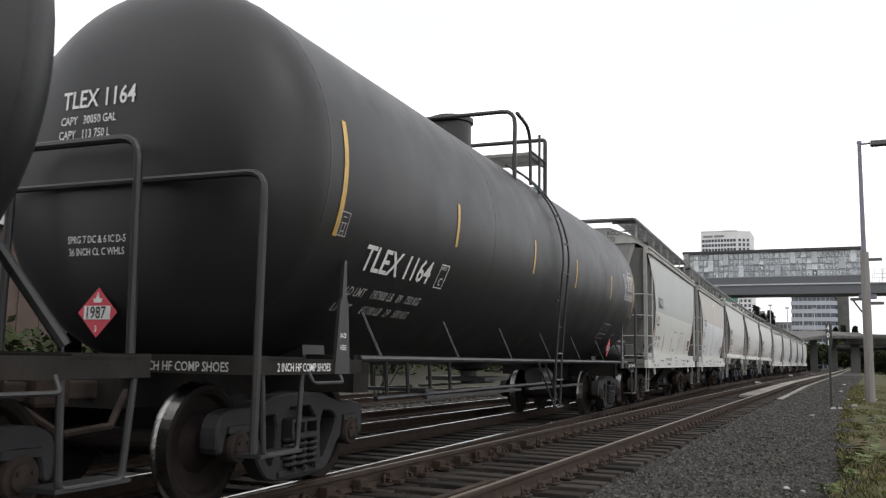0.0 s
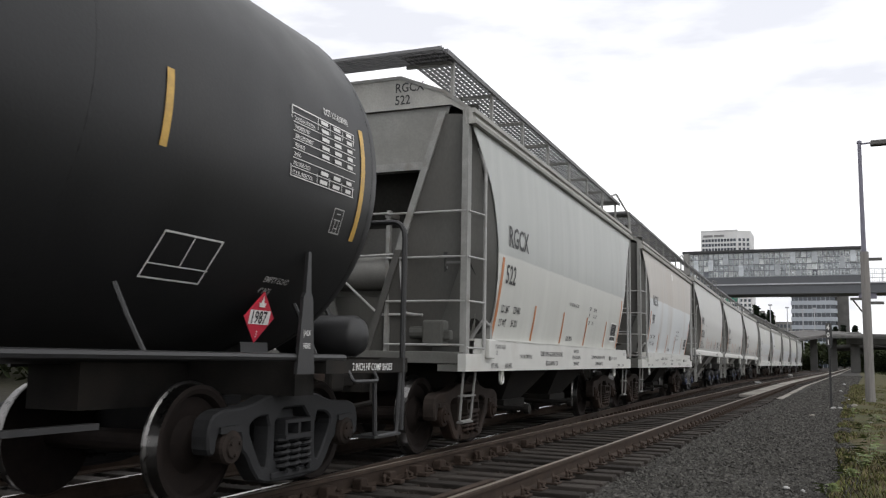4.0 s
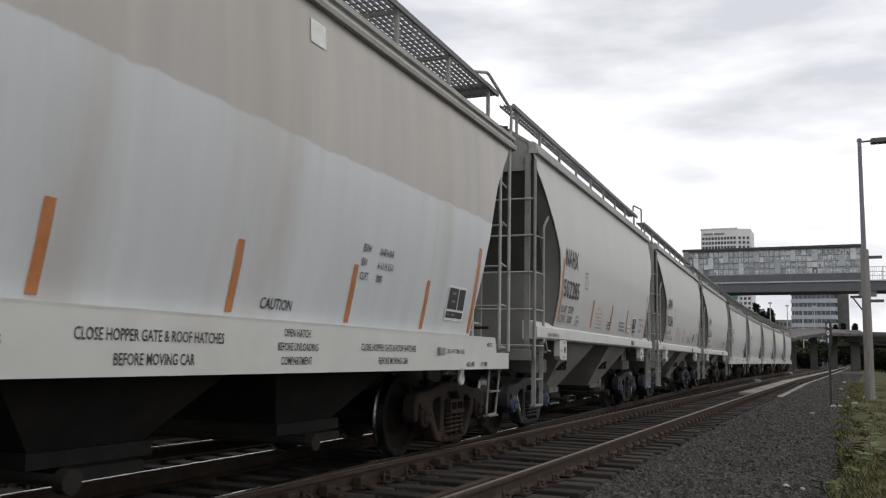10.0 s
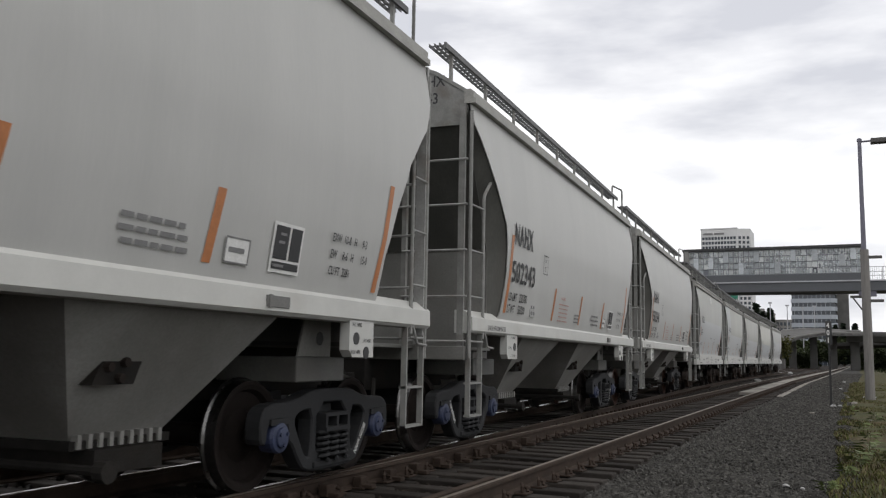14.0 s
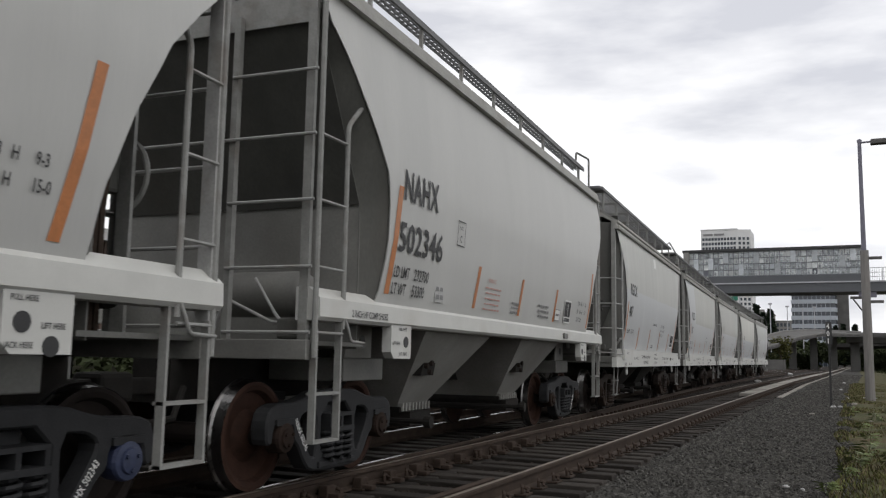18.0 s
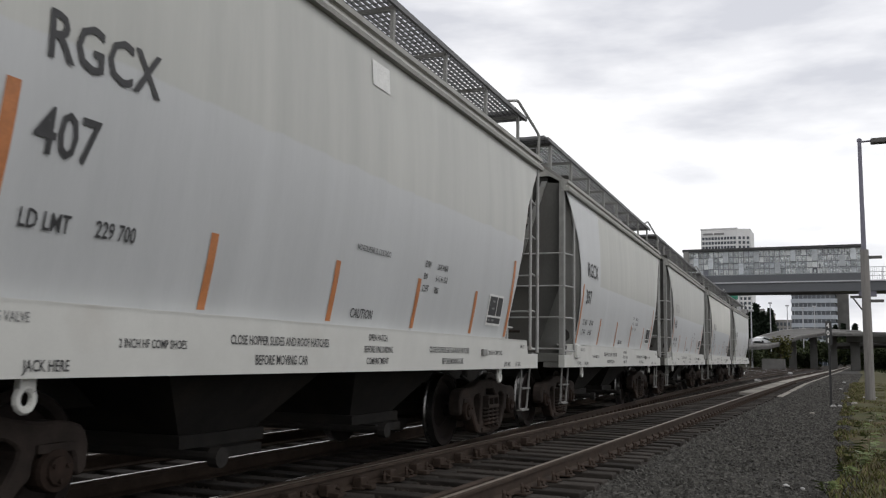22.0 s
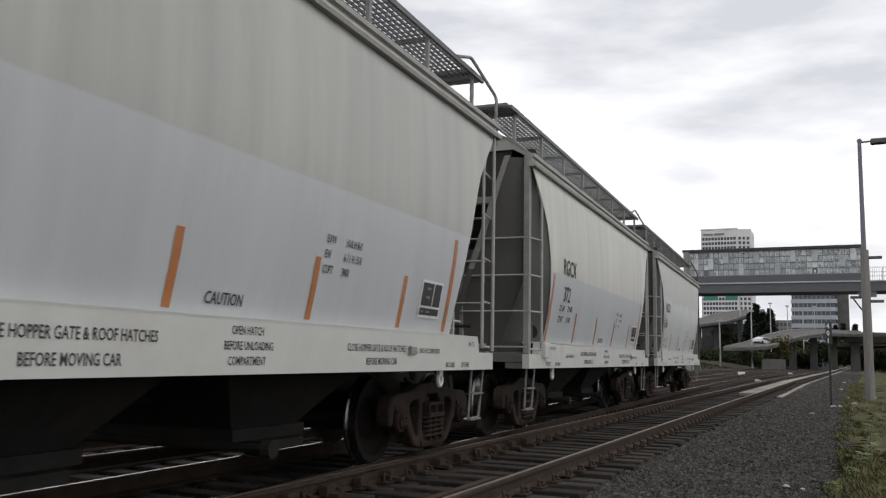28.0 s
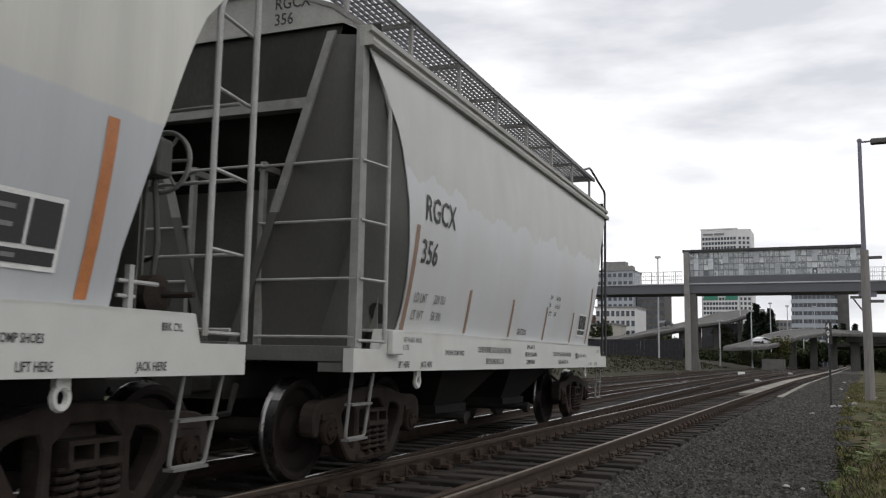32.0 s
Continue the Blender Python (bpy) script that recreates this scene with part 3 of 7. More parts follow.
# --- two-bay hopper with curved sides and deep white side sills ---
LA = 10.9
SECT_A = [(1.35, 1.375), (1.75, 1.455), (2.2, 1.525), (2.64, 1.565), (3.2, 1.56), (3.85, 1.515), (4.05, 1.47)]
REAR_A = [(1.35, 1.42), (1.7, 1.42), (2.05, 1.35), (2.46, 1.25), (2.84, 1.12), (3.27, 0.93), (3.6, 0.62), (3.92, 0.3), (4.02, 0.18)]
REAR_B = [(1.55, 1.17), (1.74, 1.15), (2.03, 1.12), (2.48, 0.97), (2.97, 0.72), (3.3, 0.42), (3.5, 0.2), (3.8, 0.08), (4.2, 0.08)]
EDGE_A = [(1.35, 1.08), (1.6, 1.13), (1.9, 1.13), (2.3, 1.05), (2.7, 0.94), (3.05, 0.82), (3.33, 0.68), (3.61, 0.44), (3.85, 0.2), (4.0, 0.12)]
SECT_B = [(1.55, 1.47), (1.74, 1.51), (2.2, 1.575), (2.82, 1.615), (3.3, 1.59), (3.8, 1.53), (4.2, 1.46)]
EDGE_B = [(1.55, 1.1), (1.74, 1.17), (2.1, 1.22), (2.5, 1.2), (2.8, 1.13), (3.1, 0.92), (3.3, 0.74), (3.5, 0.58), (3.7, 0.42), (3.9, 0.18), (4.05, 0.1), (4.2, 0.1)]


def side_skin(sect, edge, rear, L, sx, zs, n=16):
    """A curved side sheet, 8 mm thick, whose ends follow the edge table."""
    def make(bm):
        for d, flip in ((0.0, False), (-0.012, True)):
            grid = []
            for z in zs:
                x, e, g = interp(sect, z) + d, interp(edge, z), interp(rear, z)
                grid.append([bm.verts.new((sx * x, -L / 2 + e + (L - e - g) * k / n, z)) for k in range(n + 1)])
            for r0, r1 in zip(grid, grid[1:]):
                for a, b, c, q in zip(r0, r0[1:], r1[1:], r1):
                    bm.faces.new((a, b, c, q))
    return make


def web_a(f, z):
    """A point of the front corner web at half width: f runs from the diagonal brace to the edge of the side sheet."""
    x0, x1 = 0.15 + 0.33 * (z - 1.2), interp(SECT_A, z) - 0.012
    xm, dm = float(np.interp(z, [1.2, 2.4], [0.88, 1.37])), float(np.interp(z, [1.2, 2.4], [0.42, 0.24]))
    deep = max(0.4, interp(EDGE_A, z) + 0.02) if z < 3.7 else interp(EDGE_A, z) + 0.06
    return (float(np.interp(f, [0, 0.7, 1], [x0, xm, x1])), -LA / 2 + float(np.interp(f, [0, 0.7, 1], [0.12, dm, deep])), z)


def web_at(x, z, lift=0.03):
    ps = [web_a(f, z) for f in (0, 0.7, 1)]
    return float(np.interp(x, [p[0] for p in ps], [p[1] for p in ps])) - lift


def hopper_a(paint):
    """The car with its parts, built once for each paint."""
    L, h = LA, LA / 2
    g = h - 0.22    # the rear platform is a little shorter
    c = tagged(empty("covered_hopper"), "", "freight car", "hopper cars of the train")
    zs = list(np.linspace(1.36, 4.02, 16))
    for sx in (1, -1):
        bm = bmesh.new()
        side_skin(SECT_A, EDGE_A, REAR_A, L, sx, zs)(bm)
        part("side_sheet", fixed(bm), paint, c, smooth=True)
        a, b = sorted((sx * 1.40, sx * 1.50))
        part("side_sill", made(prism([(-h, 0.995), (g, 0.995), (g, 1.2), (g - 0.5, 1.2), (g - 0.56, 1.385), (-h + 0.56, 1.385), (-h + 0.5, 1.2), (-h, 1.2)], "x", a, b),
                               box(*sorted((sx * 1.22, sx * 1.50)), -h + 0.58, g - 0.58, 1.365, 1.388)), "sill_white", c, "deep white side sill")
        part("top_chord", made(prism([(sx * x, z) for x, z in ((1.42, 3.96), (1.55, 3.96), (1.56, 4.0), (1.55, 4.03), (1.50, 4.04), (1.50, 4.09), (1.535, 4.10), (1.535, 4.15), (1.40, 4.16))], "y", -h + 0.1, h - 0.1)), "chord_grey", c)
        # corner posts, ladders
        for ey in (-1, 1):
            e = h if ey < 0 else g
            y0, y1 = sorted((ey * (e - 0.10), ey * (e - 0.22)))
            part("corner_post", made(box(*sorted((sx * 1.38, sx * 1.46)), y0, y1, 1.2, 4.15)) if ey < 0 else made(tube([(sx * 1.50, e - 0.03, 1.22), (sx * 1.50, e - 0.03, 4.2)], 0.024)), "rail_grey" if ey < 0 else "ladder", c)
            ys = ey * (e - (0.54 if ey < 0 else 0.50))
            lad = part("side_ladder", made(bent([(sx * 1.53, ys, 1.25), (sx * 1.53, ys, 3.45), (sx * 1.50, ys + ey * 0.16, 3.72)], 0.022)), "ladder", c)
            for z in (1.27, 1.82, 2.35, 2.9) if ey < 0 else (1.27, 1.82, 2.35, 2.9, 3.42):
                part("rung", made(tube([(sx * 1.46, ey * (e - (0.14 if ey < 0 else 0.03)), z), (sx * 1.53, ys, z)], 0.014, 6)), "ladder", lad)
            end = part("end_ladder", made(box(*sorted((sx * 0.38, sx * 0.43)), *sorted((ey * (e - 0.12), ey * (e - 0.18))), 1.2, 2.95), box(*sorted((sx * 0.36, sx * 0.45)), *sorted((ey * (e - 0.12), ey * (e - 0.36))), 2.86, 2.92)), "rail_grey", c)
            for z in (1.30, 1.82, 2.35, 2.9):
                part("rung", made(tube([(sx * 0.40, ey * (e - 0.11), z), (sx * 1.44, ey * (e - 0.11), z)], 0.014, 6)), "ladder", end)
            ya, yb = (-e + 0.14, -e + 0.55) if ey < 0 else (e - 0.55, e - 0.14)
            st = part("stirrup_step", made(bent([(sx * 1.42, ya, 1.0), (sx * 1.42, ya - 0.10, 0.42), (sx * 1.42, yb - 0.16, 0.42), (sx * 1.42, yb, 1.0)], 0.016, 0.04)), "step_grey", c)
            part("tread_bar", made(box(*sorted((sx * 1.38, sx * 1.46)), ya - 0.055, yb - 0.08, 0.70, 0.72)), "step_grey", st)
            part("tread_bar", made(box(*sorted((sx * 1.38, sx * 1.46)), ya - 0.10, yb - 0.16, 0.40, 0.42)), "step_grey", st)
            jy = ey * (e - 1.55)
            part("lifting_eye", made(*[tube([(sx * 1.42, jy + 0.052 * math.cos(q), 0.89 + 0.06 * math.sin(q)) for q in np.linspace(0.6, 2 * math.pi + 0.6, 14)], 0.024, 6, False), box(*sorted((sx * 1.40, sx * 1.44)), jy - 0.05, jy + 0.05, 0.94, 1.0)]), "sill_white", c)
    for ey in (-1, 1):
        e = h if ey < 0 else g
        edge = EDGE_A if ey < 0 else REAR_A
        # slope sheet: recessed below the upper plate at the front, following the cut of the sides at the rear
        foot = [(4.3, 0.44), (3.5, 0.48), (2.9, 0.86), (2.2, 1.12), (1.2, 1.16)] if ey < 0 else [(4.3, 0.2)] + [(z, d + 0.03) for z, d in reversed(REAR_A)] + [(1.2, 1.45)]
        bm = bmesh.new()
        rows = [[bm.verts.new((x, ey * (h - d), z)) for x in (-min(1.5, interp(SECT_A, z) - 0.012), -0.7, 0, 0.7, min(1.5, interp(SECT_A, z) - 0.012))] for z, d in foot]
        for a, b in zip(rows, rows[1:]):
            for k in range(4):
                bm.faces.new((a[k], a[k + 1], b[k + 1], b[k]))
        # the down-facing slope's shade is put into this dark colour
        part("slope_sheet", bm, "soot_shade", c)
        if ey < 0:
            part("upper_end_sheet", made(prism([(-0.92, 3.5), (0.92, 3.5), (1.16, 4.25), (-1.16, 4.25)], "y", -h + 0.24, -h + 0.252)), "soot_shade", c)
            part("slope_stiffener", made(box(-0.93, 0.93, -h + 0.13, -h + 0.26, 3.44, 3.54)), "rail_grey", c)
            part("end_bulkhead", made(box(-1.3, 1.3, -h + 0.84, -h + 0.85, 1.2, 2.84)), "end_mid", c)
            part("cross_handrail", made(tube([(-0.41, -h + 0.11, 2.91), (0.41, -h + 0.11, 2.91)], 0.014, 6)), "ladder", c)
            for sx in (1, -1):
                bm = bmesh.new()
                for fold in ((0, 0.35, 0.7), (0.7, 0.85, 1)):
                    rows = [[bm.verts.new((sx * p[0], p[1], p[2])) for p in (web_a(f, z) for f in fold)] for z in np.linspace(1.22, 4.12, 22)]
                    for a, b in zip(rows, rows[1:]):
                        for k in range(2):
                            bm.faces.new((a[k], a[k + 1], b[k + 1], b[k]))
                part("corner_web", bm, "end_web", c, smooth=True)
                # one brace in two greys: the lower half is coloured to look dimmer
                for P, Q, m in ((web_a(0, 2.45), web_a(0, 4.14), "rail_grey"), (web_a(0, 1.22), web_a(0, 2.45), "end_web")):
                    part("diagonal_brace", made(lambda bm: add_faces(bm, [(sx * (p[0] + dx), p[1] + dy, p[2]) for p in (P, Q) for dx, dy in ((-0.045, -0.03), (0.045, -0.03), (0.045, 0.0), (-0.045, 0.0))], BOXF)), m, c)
                part("access_hole", made(lambda bm: add_faces(bm, [(sx * (1.29 + 0.05 * math.cos(q)), web_at(1.29 + 0.05 * math.cos(q), 1.55 + 0.1 * math.sin(q), 0.02), 1.55 + 0.1 * math.sin(q)) for q in np.linspace(0, 2 * math.pi, 17)[:-1]], (tuple(range(16)),))), "under", c, "dark round access hole")
        else:
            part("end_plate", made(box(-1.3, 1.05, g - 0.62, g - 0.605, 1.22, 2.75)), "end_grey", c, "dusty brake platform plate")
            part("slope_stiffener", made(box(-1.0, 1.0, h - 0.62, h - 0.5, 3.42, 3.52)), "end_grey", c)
            part("end_brace", made(box(-0.62, -0.5, h - 0.5, h - 0.3, 1.2, 3.4), box(0.50, 0.62, h - 0.52, h - 0.5, 1.2, 2.45), box(0.71, 0.81, h - 0.52, h - 0.5, 1.2, 2.9), box(0.71, 0.73, h - 0.5, h - 0.42, 1.2, 2.9)), "platform_grey", c)
            part("brake_cylinder", made(lathe([(-0.35, 0.05), (-0.33, 0.14), (0.2, 0.14), (0.24, 0.06)], "x", (0.85, h - 0.62, 1.52), 16), tube([(1.0, h - 0.62, 1.52), (1.35, h - 0.62, 1.52)], 0.02, 6), tube([(0.45, h - 0.4, 1.3), (0.6, h - 0.4, 1.75), (0.9, h - 0.5, 1.8)], 0.016, 6)), "truck", c)
            part("release_handle", made(box(1.32, 1.36, g - 1.02, g - 0.98, 1.36, 1.66), tube([(1.34, g - 1.1, 1.56), (1.34, g - 0.75, 1.56)], 0.014, 6), tube([(1.34, g - 1.1, 1.47), (1.34, g - 0.95, 1.47)], 0.012, 6)), "ladder", c)
        ye = ey * (e - 0.2)
        part("end_sheet", made(prism([(-1.42, 4.12), (-1.18, 4.25), (1.18, 4.25), (1.42, 4.12), (1.42, 4.18), (1.1, 4.42), (0.5, 4.66), (-0.5, 4.66), (-1.1, 4.42), (-1.42, 4.18)], "y", ye - 0.006, ye + 0.006)), "chord_grey", c)
        part("end_sill", made(box(-1.46, 1.46, *sorted((ey * (e - 0.02), ey * (e - 0.16))), 1.08, 1.22, 0.008)), "platform_grey", c)
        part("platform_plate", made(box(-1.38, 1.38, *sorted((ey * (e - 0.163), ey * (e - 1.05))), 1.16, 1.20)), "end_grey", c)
        for sx in (1, -1):
            part("corner_block", made(box(*sorted((sx * 1.13, sx * 1.40)), *sorted((ey * (e - 0.03), ey * (e - 0.22))), 0.99, 1.077, 0.008)), "platform_grey", c)
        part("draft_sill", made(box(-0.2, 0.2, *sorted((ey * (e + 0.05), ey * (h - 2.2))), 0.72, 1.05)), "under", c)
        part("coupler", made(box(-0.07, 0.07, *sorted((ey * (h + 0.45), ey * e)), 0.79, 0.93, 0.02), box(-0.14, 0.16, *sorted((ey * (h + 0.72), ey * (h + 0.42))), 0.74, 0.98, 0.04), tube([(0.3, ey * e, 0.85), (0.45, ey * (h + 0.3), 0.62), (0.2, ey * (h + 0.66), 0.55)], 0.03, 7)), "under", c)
    # roof and running boards
    part("roof", made(prism([(-1.5, 4.15), (-1.1, 4.44), (-0.5, 4.68), (0.5, 4.68), (1.1, 4.44), (1.5, 4.15), (1.46, 4.12), (1.08, 4.40), (0.48, 4.64), (-0.48, 4.64), (-1.08, 4.40), (-1.46, 4.12)], "y", -h + 0.18, h - 0.18)), "rail_grey", c)
    for sx in (1, -1):
        rb = part("running_board", made(*[box(*sorted((sx * x, sx * (x + 0.012))), -h - 0.05, h + 0.05, 4.83, 4.87) for x in np.linspace(0.62, 1.2, 9)],
                                        *[box(*sorted((sx * 0.62, sx * 1.21)), y, y + 0.012, 4.845, 4.86) for y in np.arange(-h, h, 0.12)], box(*sorted((sx * 1.20, sx * 1.235)), -h - 0.06, h + 0.06, 4.81, 4.87)), "grating", c, "open steel grating walkway")
        for y in np.linspace(-h + 0.25, h - 0.25, 8):
            part("walkway_bracket", made(box(*sorted((sx * 1.16, sx * 1.20)), y - 0.025, y + 0.025, 4.36, 4.83), box(*sorted((sx * 0.55, sx * 1.2)), y - 0.02, y + 0.02, 4.78, 4.825)), "rail_grey", rb)
        part("roof_grab_iron", made(bent([(sx * 1.46, h - 0.1, 3.9), (sx * 1.46, h - 0.06, 4.55), (sx * 1.24, h - 0.45, 5.0), (sx * 1.22, h - 0.9, 4.87)], 0.022)), "rail_grey", c)
    for ey in (-1, 1):
        part("end_walkway", made(*[box(-1.2, 1.2, ey * (h - 0.1) + k, ey * (h - 0.1) + k + 0.012, 4.83, 4.87) for k in np.linspace(-0.28, 0.16, 8)], *[box(x, x + 0.012, ey * (h - 0.1) - 0.28, ey * (h - 0.1) + 0.17, 4.845, 4.86) for x in np.arange(-1.2, 1.2, 0.15)]), "grating", c)
    for y in (-3.6, -1.2, 1.2, 3.6):
        part("roof_hatch", made(box(-0.38, 0.38, y - 0.5, y + 0.5, 4.67, 4.78, 0.02)), "rail_grey", c)
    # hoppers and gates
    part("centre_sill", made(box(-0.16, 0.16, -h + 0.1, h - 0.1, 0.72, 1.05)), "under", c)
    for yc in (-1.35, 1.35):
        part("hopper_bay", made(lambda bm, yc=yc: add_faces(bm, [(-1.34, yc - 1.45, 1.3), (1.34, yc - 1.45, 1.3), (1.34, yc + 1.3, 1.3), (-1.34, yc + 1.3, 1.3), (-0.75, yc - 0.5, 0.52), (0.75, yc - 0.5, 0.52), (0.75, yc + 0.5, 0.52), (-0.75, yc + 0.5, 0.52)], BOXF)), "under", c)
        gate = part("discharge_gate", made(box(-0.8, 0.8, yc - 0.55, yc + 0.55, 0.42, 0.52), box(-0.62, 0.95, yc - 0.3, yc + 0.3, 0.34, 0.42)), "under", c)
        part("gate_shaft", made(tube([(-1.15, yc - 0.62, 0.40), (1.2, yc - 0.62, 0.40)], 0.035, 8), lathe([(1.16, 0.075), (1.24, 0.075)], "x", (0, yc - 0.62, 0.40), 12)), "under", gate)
    part("air_reservoir", made(lathe([(-0.55, 0.05), (-0.5, 0.18), (-0.42, 0.23), (0.42, 0.23), (0.5, 0.18), (0.55, 0.05)], "x", (-0.05, -h + 0.36, 2.2), 20)), "end_mid", c, smooth=True)
    part("brake_pipe", made(bent([(-0.5, -h + 0.13, 2.34), (0.3, -h + 0.13, 1.66), (0.86, -h + 0.2, 1.66)], 0.016), bent([(-0.2, -h + 0.13, 2.38), (0.56, -h + 0.13, 2.40), (0.64, -h + 0.13, 1.68), (0.8, -h + 0.2, 1.66)], 0.016)), "ladder", c)
    part("reservoir_bracket", made(box(-0.40, 0.50, -h + 0.30, -h + 0.34, 1.2, 1.90)), "end_grey", c)
    brake_wheel(c, 0.86, g - 0.18, 2.5, 0.22, "rail_grey")
    part("brake_housing", made(box(0.73, 0.98, h - 0.62, h - 0.45, 2.36, 2.64, 0.03), tube([(0.86, h - 0.5, 2.4), (0.92, h - 0.5, 1.9), (0.85, h - 0.5, 1.3)], 0.02, 6)), "end_grey", c)
    part("control_valve", made(box(0.85, 1.12, -h + 0.2, -h + 0.42, 1.28, 1.6, 0.03), lathe([(0.62, 0.08), (0.9, 0.08)], "x", (0.05, -h + 0.3, 1.45), 12), box(0.95, 1.2, -h + 0.24, -h + 0.36, 1.36, 1.48, 0.02), bent([(0.7, -h + 0.3, 1.4), (0.55, -h + 0.3, 1.7), (0.5, -h + 0.4, 2.5), (0.85, -h + 0.4, 2.55)], 0.014)), "end_grey", c)
    part("handbrake_lever", made(bent([(1.30, -h + 0.72, 1.4), (1.45, -h + 0.72, 1.62), (1.45, -h + 1.0, 1.55)], 0.025), box(1.40, 1.47, -h + 0.93, -h + 1.02, 1.38, 1.6)), "rail_grey", c)
    for sx in (1,):
        part("valve_box", made(box(1.50, 1.56, -h + 0.66, -h + 0.90, 1.15, 1.38, 0.012)), "sill_white", c, "small white box")
    for y in (-h + 1.2, h - 1.2):
        truck(y, c, "truck", "bearing_rust")
    return c


# --- two-bay hopper with rounded sides, shallow sills and visible bays ---
LB = 10.85


def hopper_b(paint):
    L, h = LB, LB / 2
    g = h + 0.05    # the rear platform reaches further
    c = tagged(empty("covered_hopper"), "", "freight car", "hopper cars of the train")
    zs = list(np.linspace(1.58, 4.24, 18))
    for sx in (1, -1):
        bm = bmesh.new()
        side_skin(SECT_B, EDGE_B, REAR_B, L, sx, zs)(bm)
        part("side_sheet", fixed(bm), paint, c, smooth=True)
        prof = [(sx * x, z) for x, z in ((1.30, 1.42), (1.50, 1.42), (1.53, 1.45), (1.525, 1.60), (1.42, 1.69), (1.30, 1.69))]
        part("side_sill", made(prism(prof, "y", -h + 0.09, g - 0.02)), "sill_white", c, "shallow white side sill")
        part("top_chord", made(prism([(sx * x, z) for x, z in ((1.38, 4.20), (1.53, 4.20), (1.53, 4.26), (1.50, 4.27), (1.50, 4.35), (1.46, 4.38), (1.38, 4.38))], "y", -h + 0.1, h - 0.1)), "chord_grey", c)
        for ey in (-1, 1):
            e = h if ey < 0 else g
            y0, y1 = (-h + 1.45, -h + 1.90) if ey < 0 else (h - 1.69, h - 1.24)
            part("jacking_pad", made(prism([(y0, 1.44), (y1, 1.44), (y1, 1.12), (y0 + 0.06, 1.12), (y0, 1.18)], "x", *sorted((sx * 1.42, sx * 1.515)))), "sill_white", c, "white jacking pad below the sill")
            part("corner_post", made(box(*sorted((sx * (1.33 if ey < 0 else 1.38), sx * (1.41 if ey < 0 else 1.49))), *sorted((ey * (e - 0.08), ey * (e - 0.12))), 1.12, 4.2)), "rail_grey" if ey < 0 else "ladder", c)
            ys = ey * (e - (0.52 if ey < 0 else 0.45))
            lad = part("side_ladder", made(bent([(sx * 1.50, ys, 1.36), (sx * 1.50, ys, 3.12), (sx * 1.53, ys - ey * 0.28, 3.42)], 0.022), bent([(sx * 1.49, ey * (e - 0.08), 1.12), (sx * 1.49, ey * (e - 0.08), 4.1)], 0.024), bent([(sx * 1.50, ys, 1.5), (sx * 1.53, ys + 0.04, 1.38), (sx * 1.53, ys + 0.10, 1.26), (sx * 1.50, ys + 0.4, 1.25)], 0.014, 0.04)), "rail_grey", c)
            for z in (1.32, 1.85, 2.4, 2.95):
                part("rung", made(tube([(sx * 1.49, ey * (e - 0.08), z), (sx * 1.50, ys, z)], 0.014, 6)), "rail_grey", lad)
            st = part("stirrup_step", made(box(*sorted((sx * 1.44, sx * 1.50)), *sorted((ey * (e - 0.10), ey * (e - 0.125))), 0.44, 1.35), box(*sorted((sx * 1.44, sx * 1.50)), *sorted((ey * (e - 0.50), ey * (e - 0.525))), 0.44, 1.42)), "rail_grey", c)
            for z in (0.44, 0.82):
                part("tread_bar", made(box(*sorted((sx * 1.42, sx * 1.50)), *sorted((ey * (e - 0.10), ey * (e - 0.525))), z, z + 0.022)), "rail_grey", st)
            yp = (y0 + y1) / 2
            part("bolster_plate", made(prism([(yp - 0.24, 1.44), (yp + 0.22, 1.44), (yp + 0.22, 1.12), (yp - 0.34, 1.12)], "x", *sorted((sx * 1.06, sx * 1.08)))), "end_light", c, "grey plate with a pull hole")
            part("pull_hole", made(lathe([(sx * 1.075, 0.06), (sx * 1.084, 0.06)], "x", (0, yp + 0.02, 1.28), 14)), "black", c, "black round pull hole")
            part("body_bolster", made(box(*sorted((sx * 0.3, sx * 1.12)), yp - 0.42, yp + 0.42, 0.90, 1.115, 0.012)), "platform_grey", c)
            end = part("end_ladder", made(box(*sorted((sx * 0.60, sx * 0.66)), *sorted((ey * (e - 0.06), ey * (e - 0.12))), 1.2, 4.05)), "rail_grey", c)
            for z in (1.32, 1.85, 2.4, 2.95, 3.5):
                part("rung", made(tube([(sx * 0.62, ey * (e - 0.05), z), (sx * 1.46, ey * (e - 0.05), z)], 0.014, 6)), "ladder", end)
    for ey in (-1, 1):
        e = h if ey < 0 else g
        ye = ey * (h - 0.14)
        part("end_sheet", made(prism([(-1.38, 3.95), (1.38, 3.95), (1.46, 4.33), (1.0, 4.63), (0.5, 4.83), (-0.5, 4.83), (-1.0, 4.63), (-1.46, 4.33)], "y", ye - 0.006, ye + 0.006)), "rail_grey", c)
        # shade of the down-facing slope painted as a darker grey than the bulkhead
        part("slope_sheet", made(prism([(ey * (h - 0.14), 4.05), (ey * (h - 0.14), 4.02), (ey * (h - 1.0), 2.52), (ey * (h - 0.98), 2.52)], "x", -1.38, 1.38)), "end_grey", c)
        part("end_bulkhead", made(prism([(-1.38, 1.2), (1.38, 1.2), (1.38, 1.7), (1.38, 2.52), (-1.38, 2.52), (-1.38, 1.7)], "y", ey * (h - 1.01) - 0.006, ey * (h - 1.01) + 0.006)), "end_mid", c)
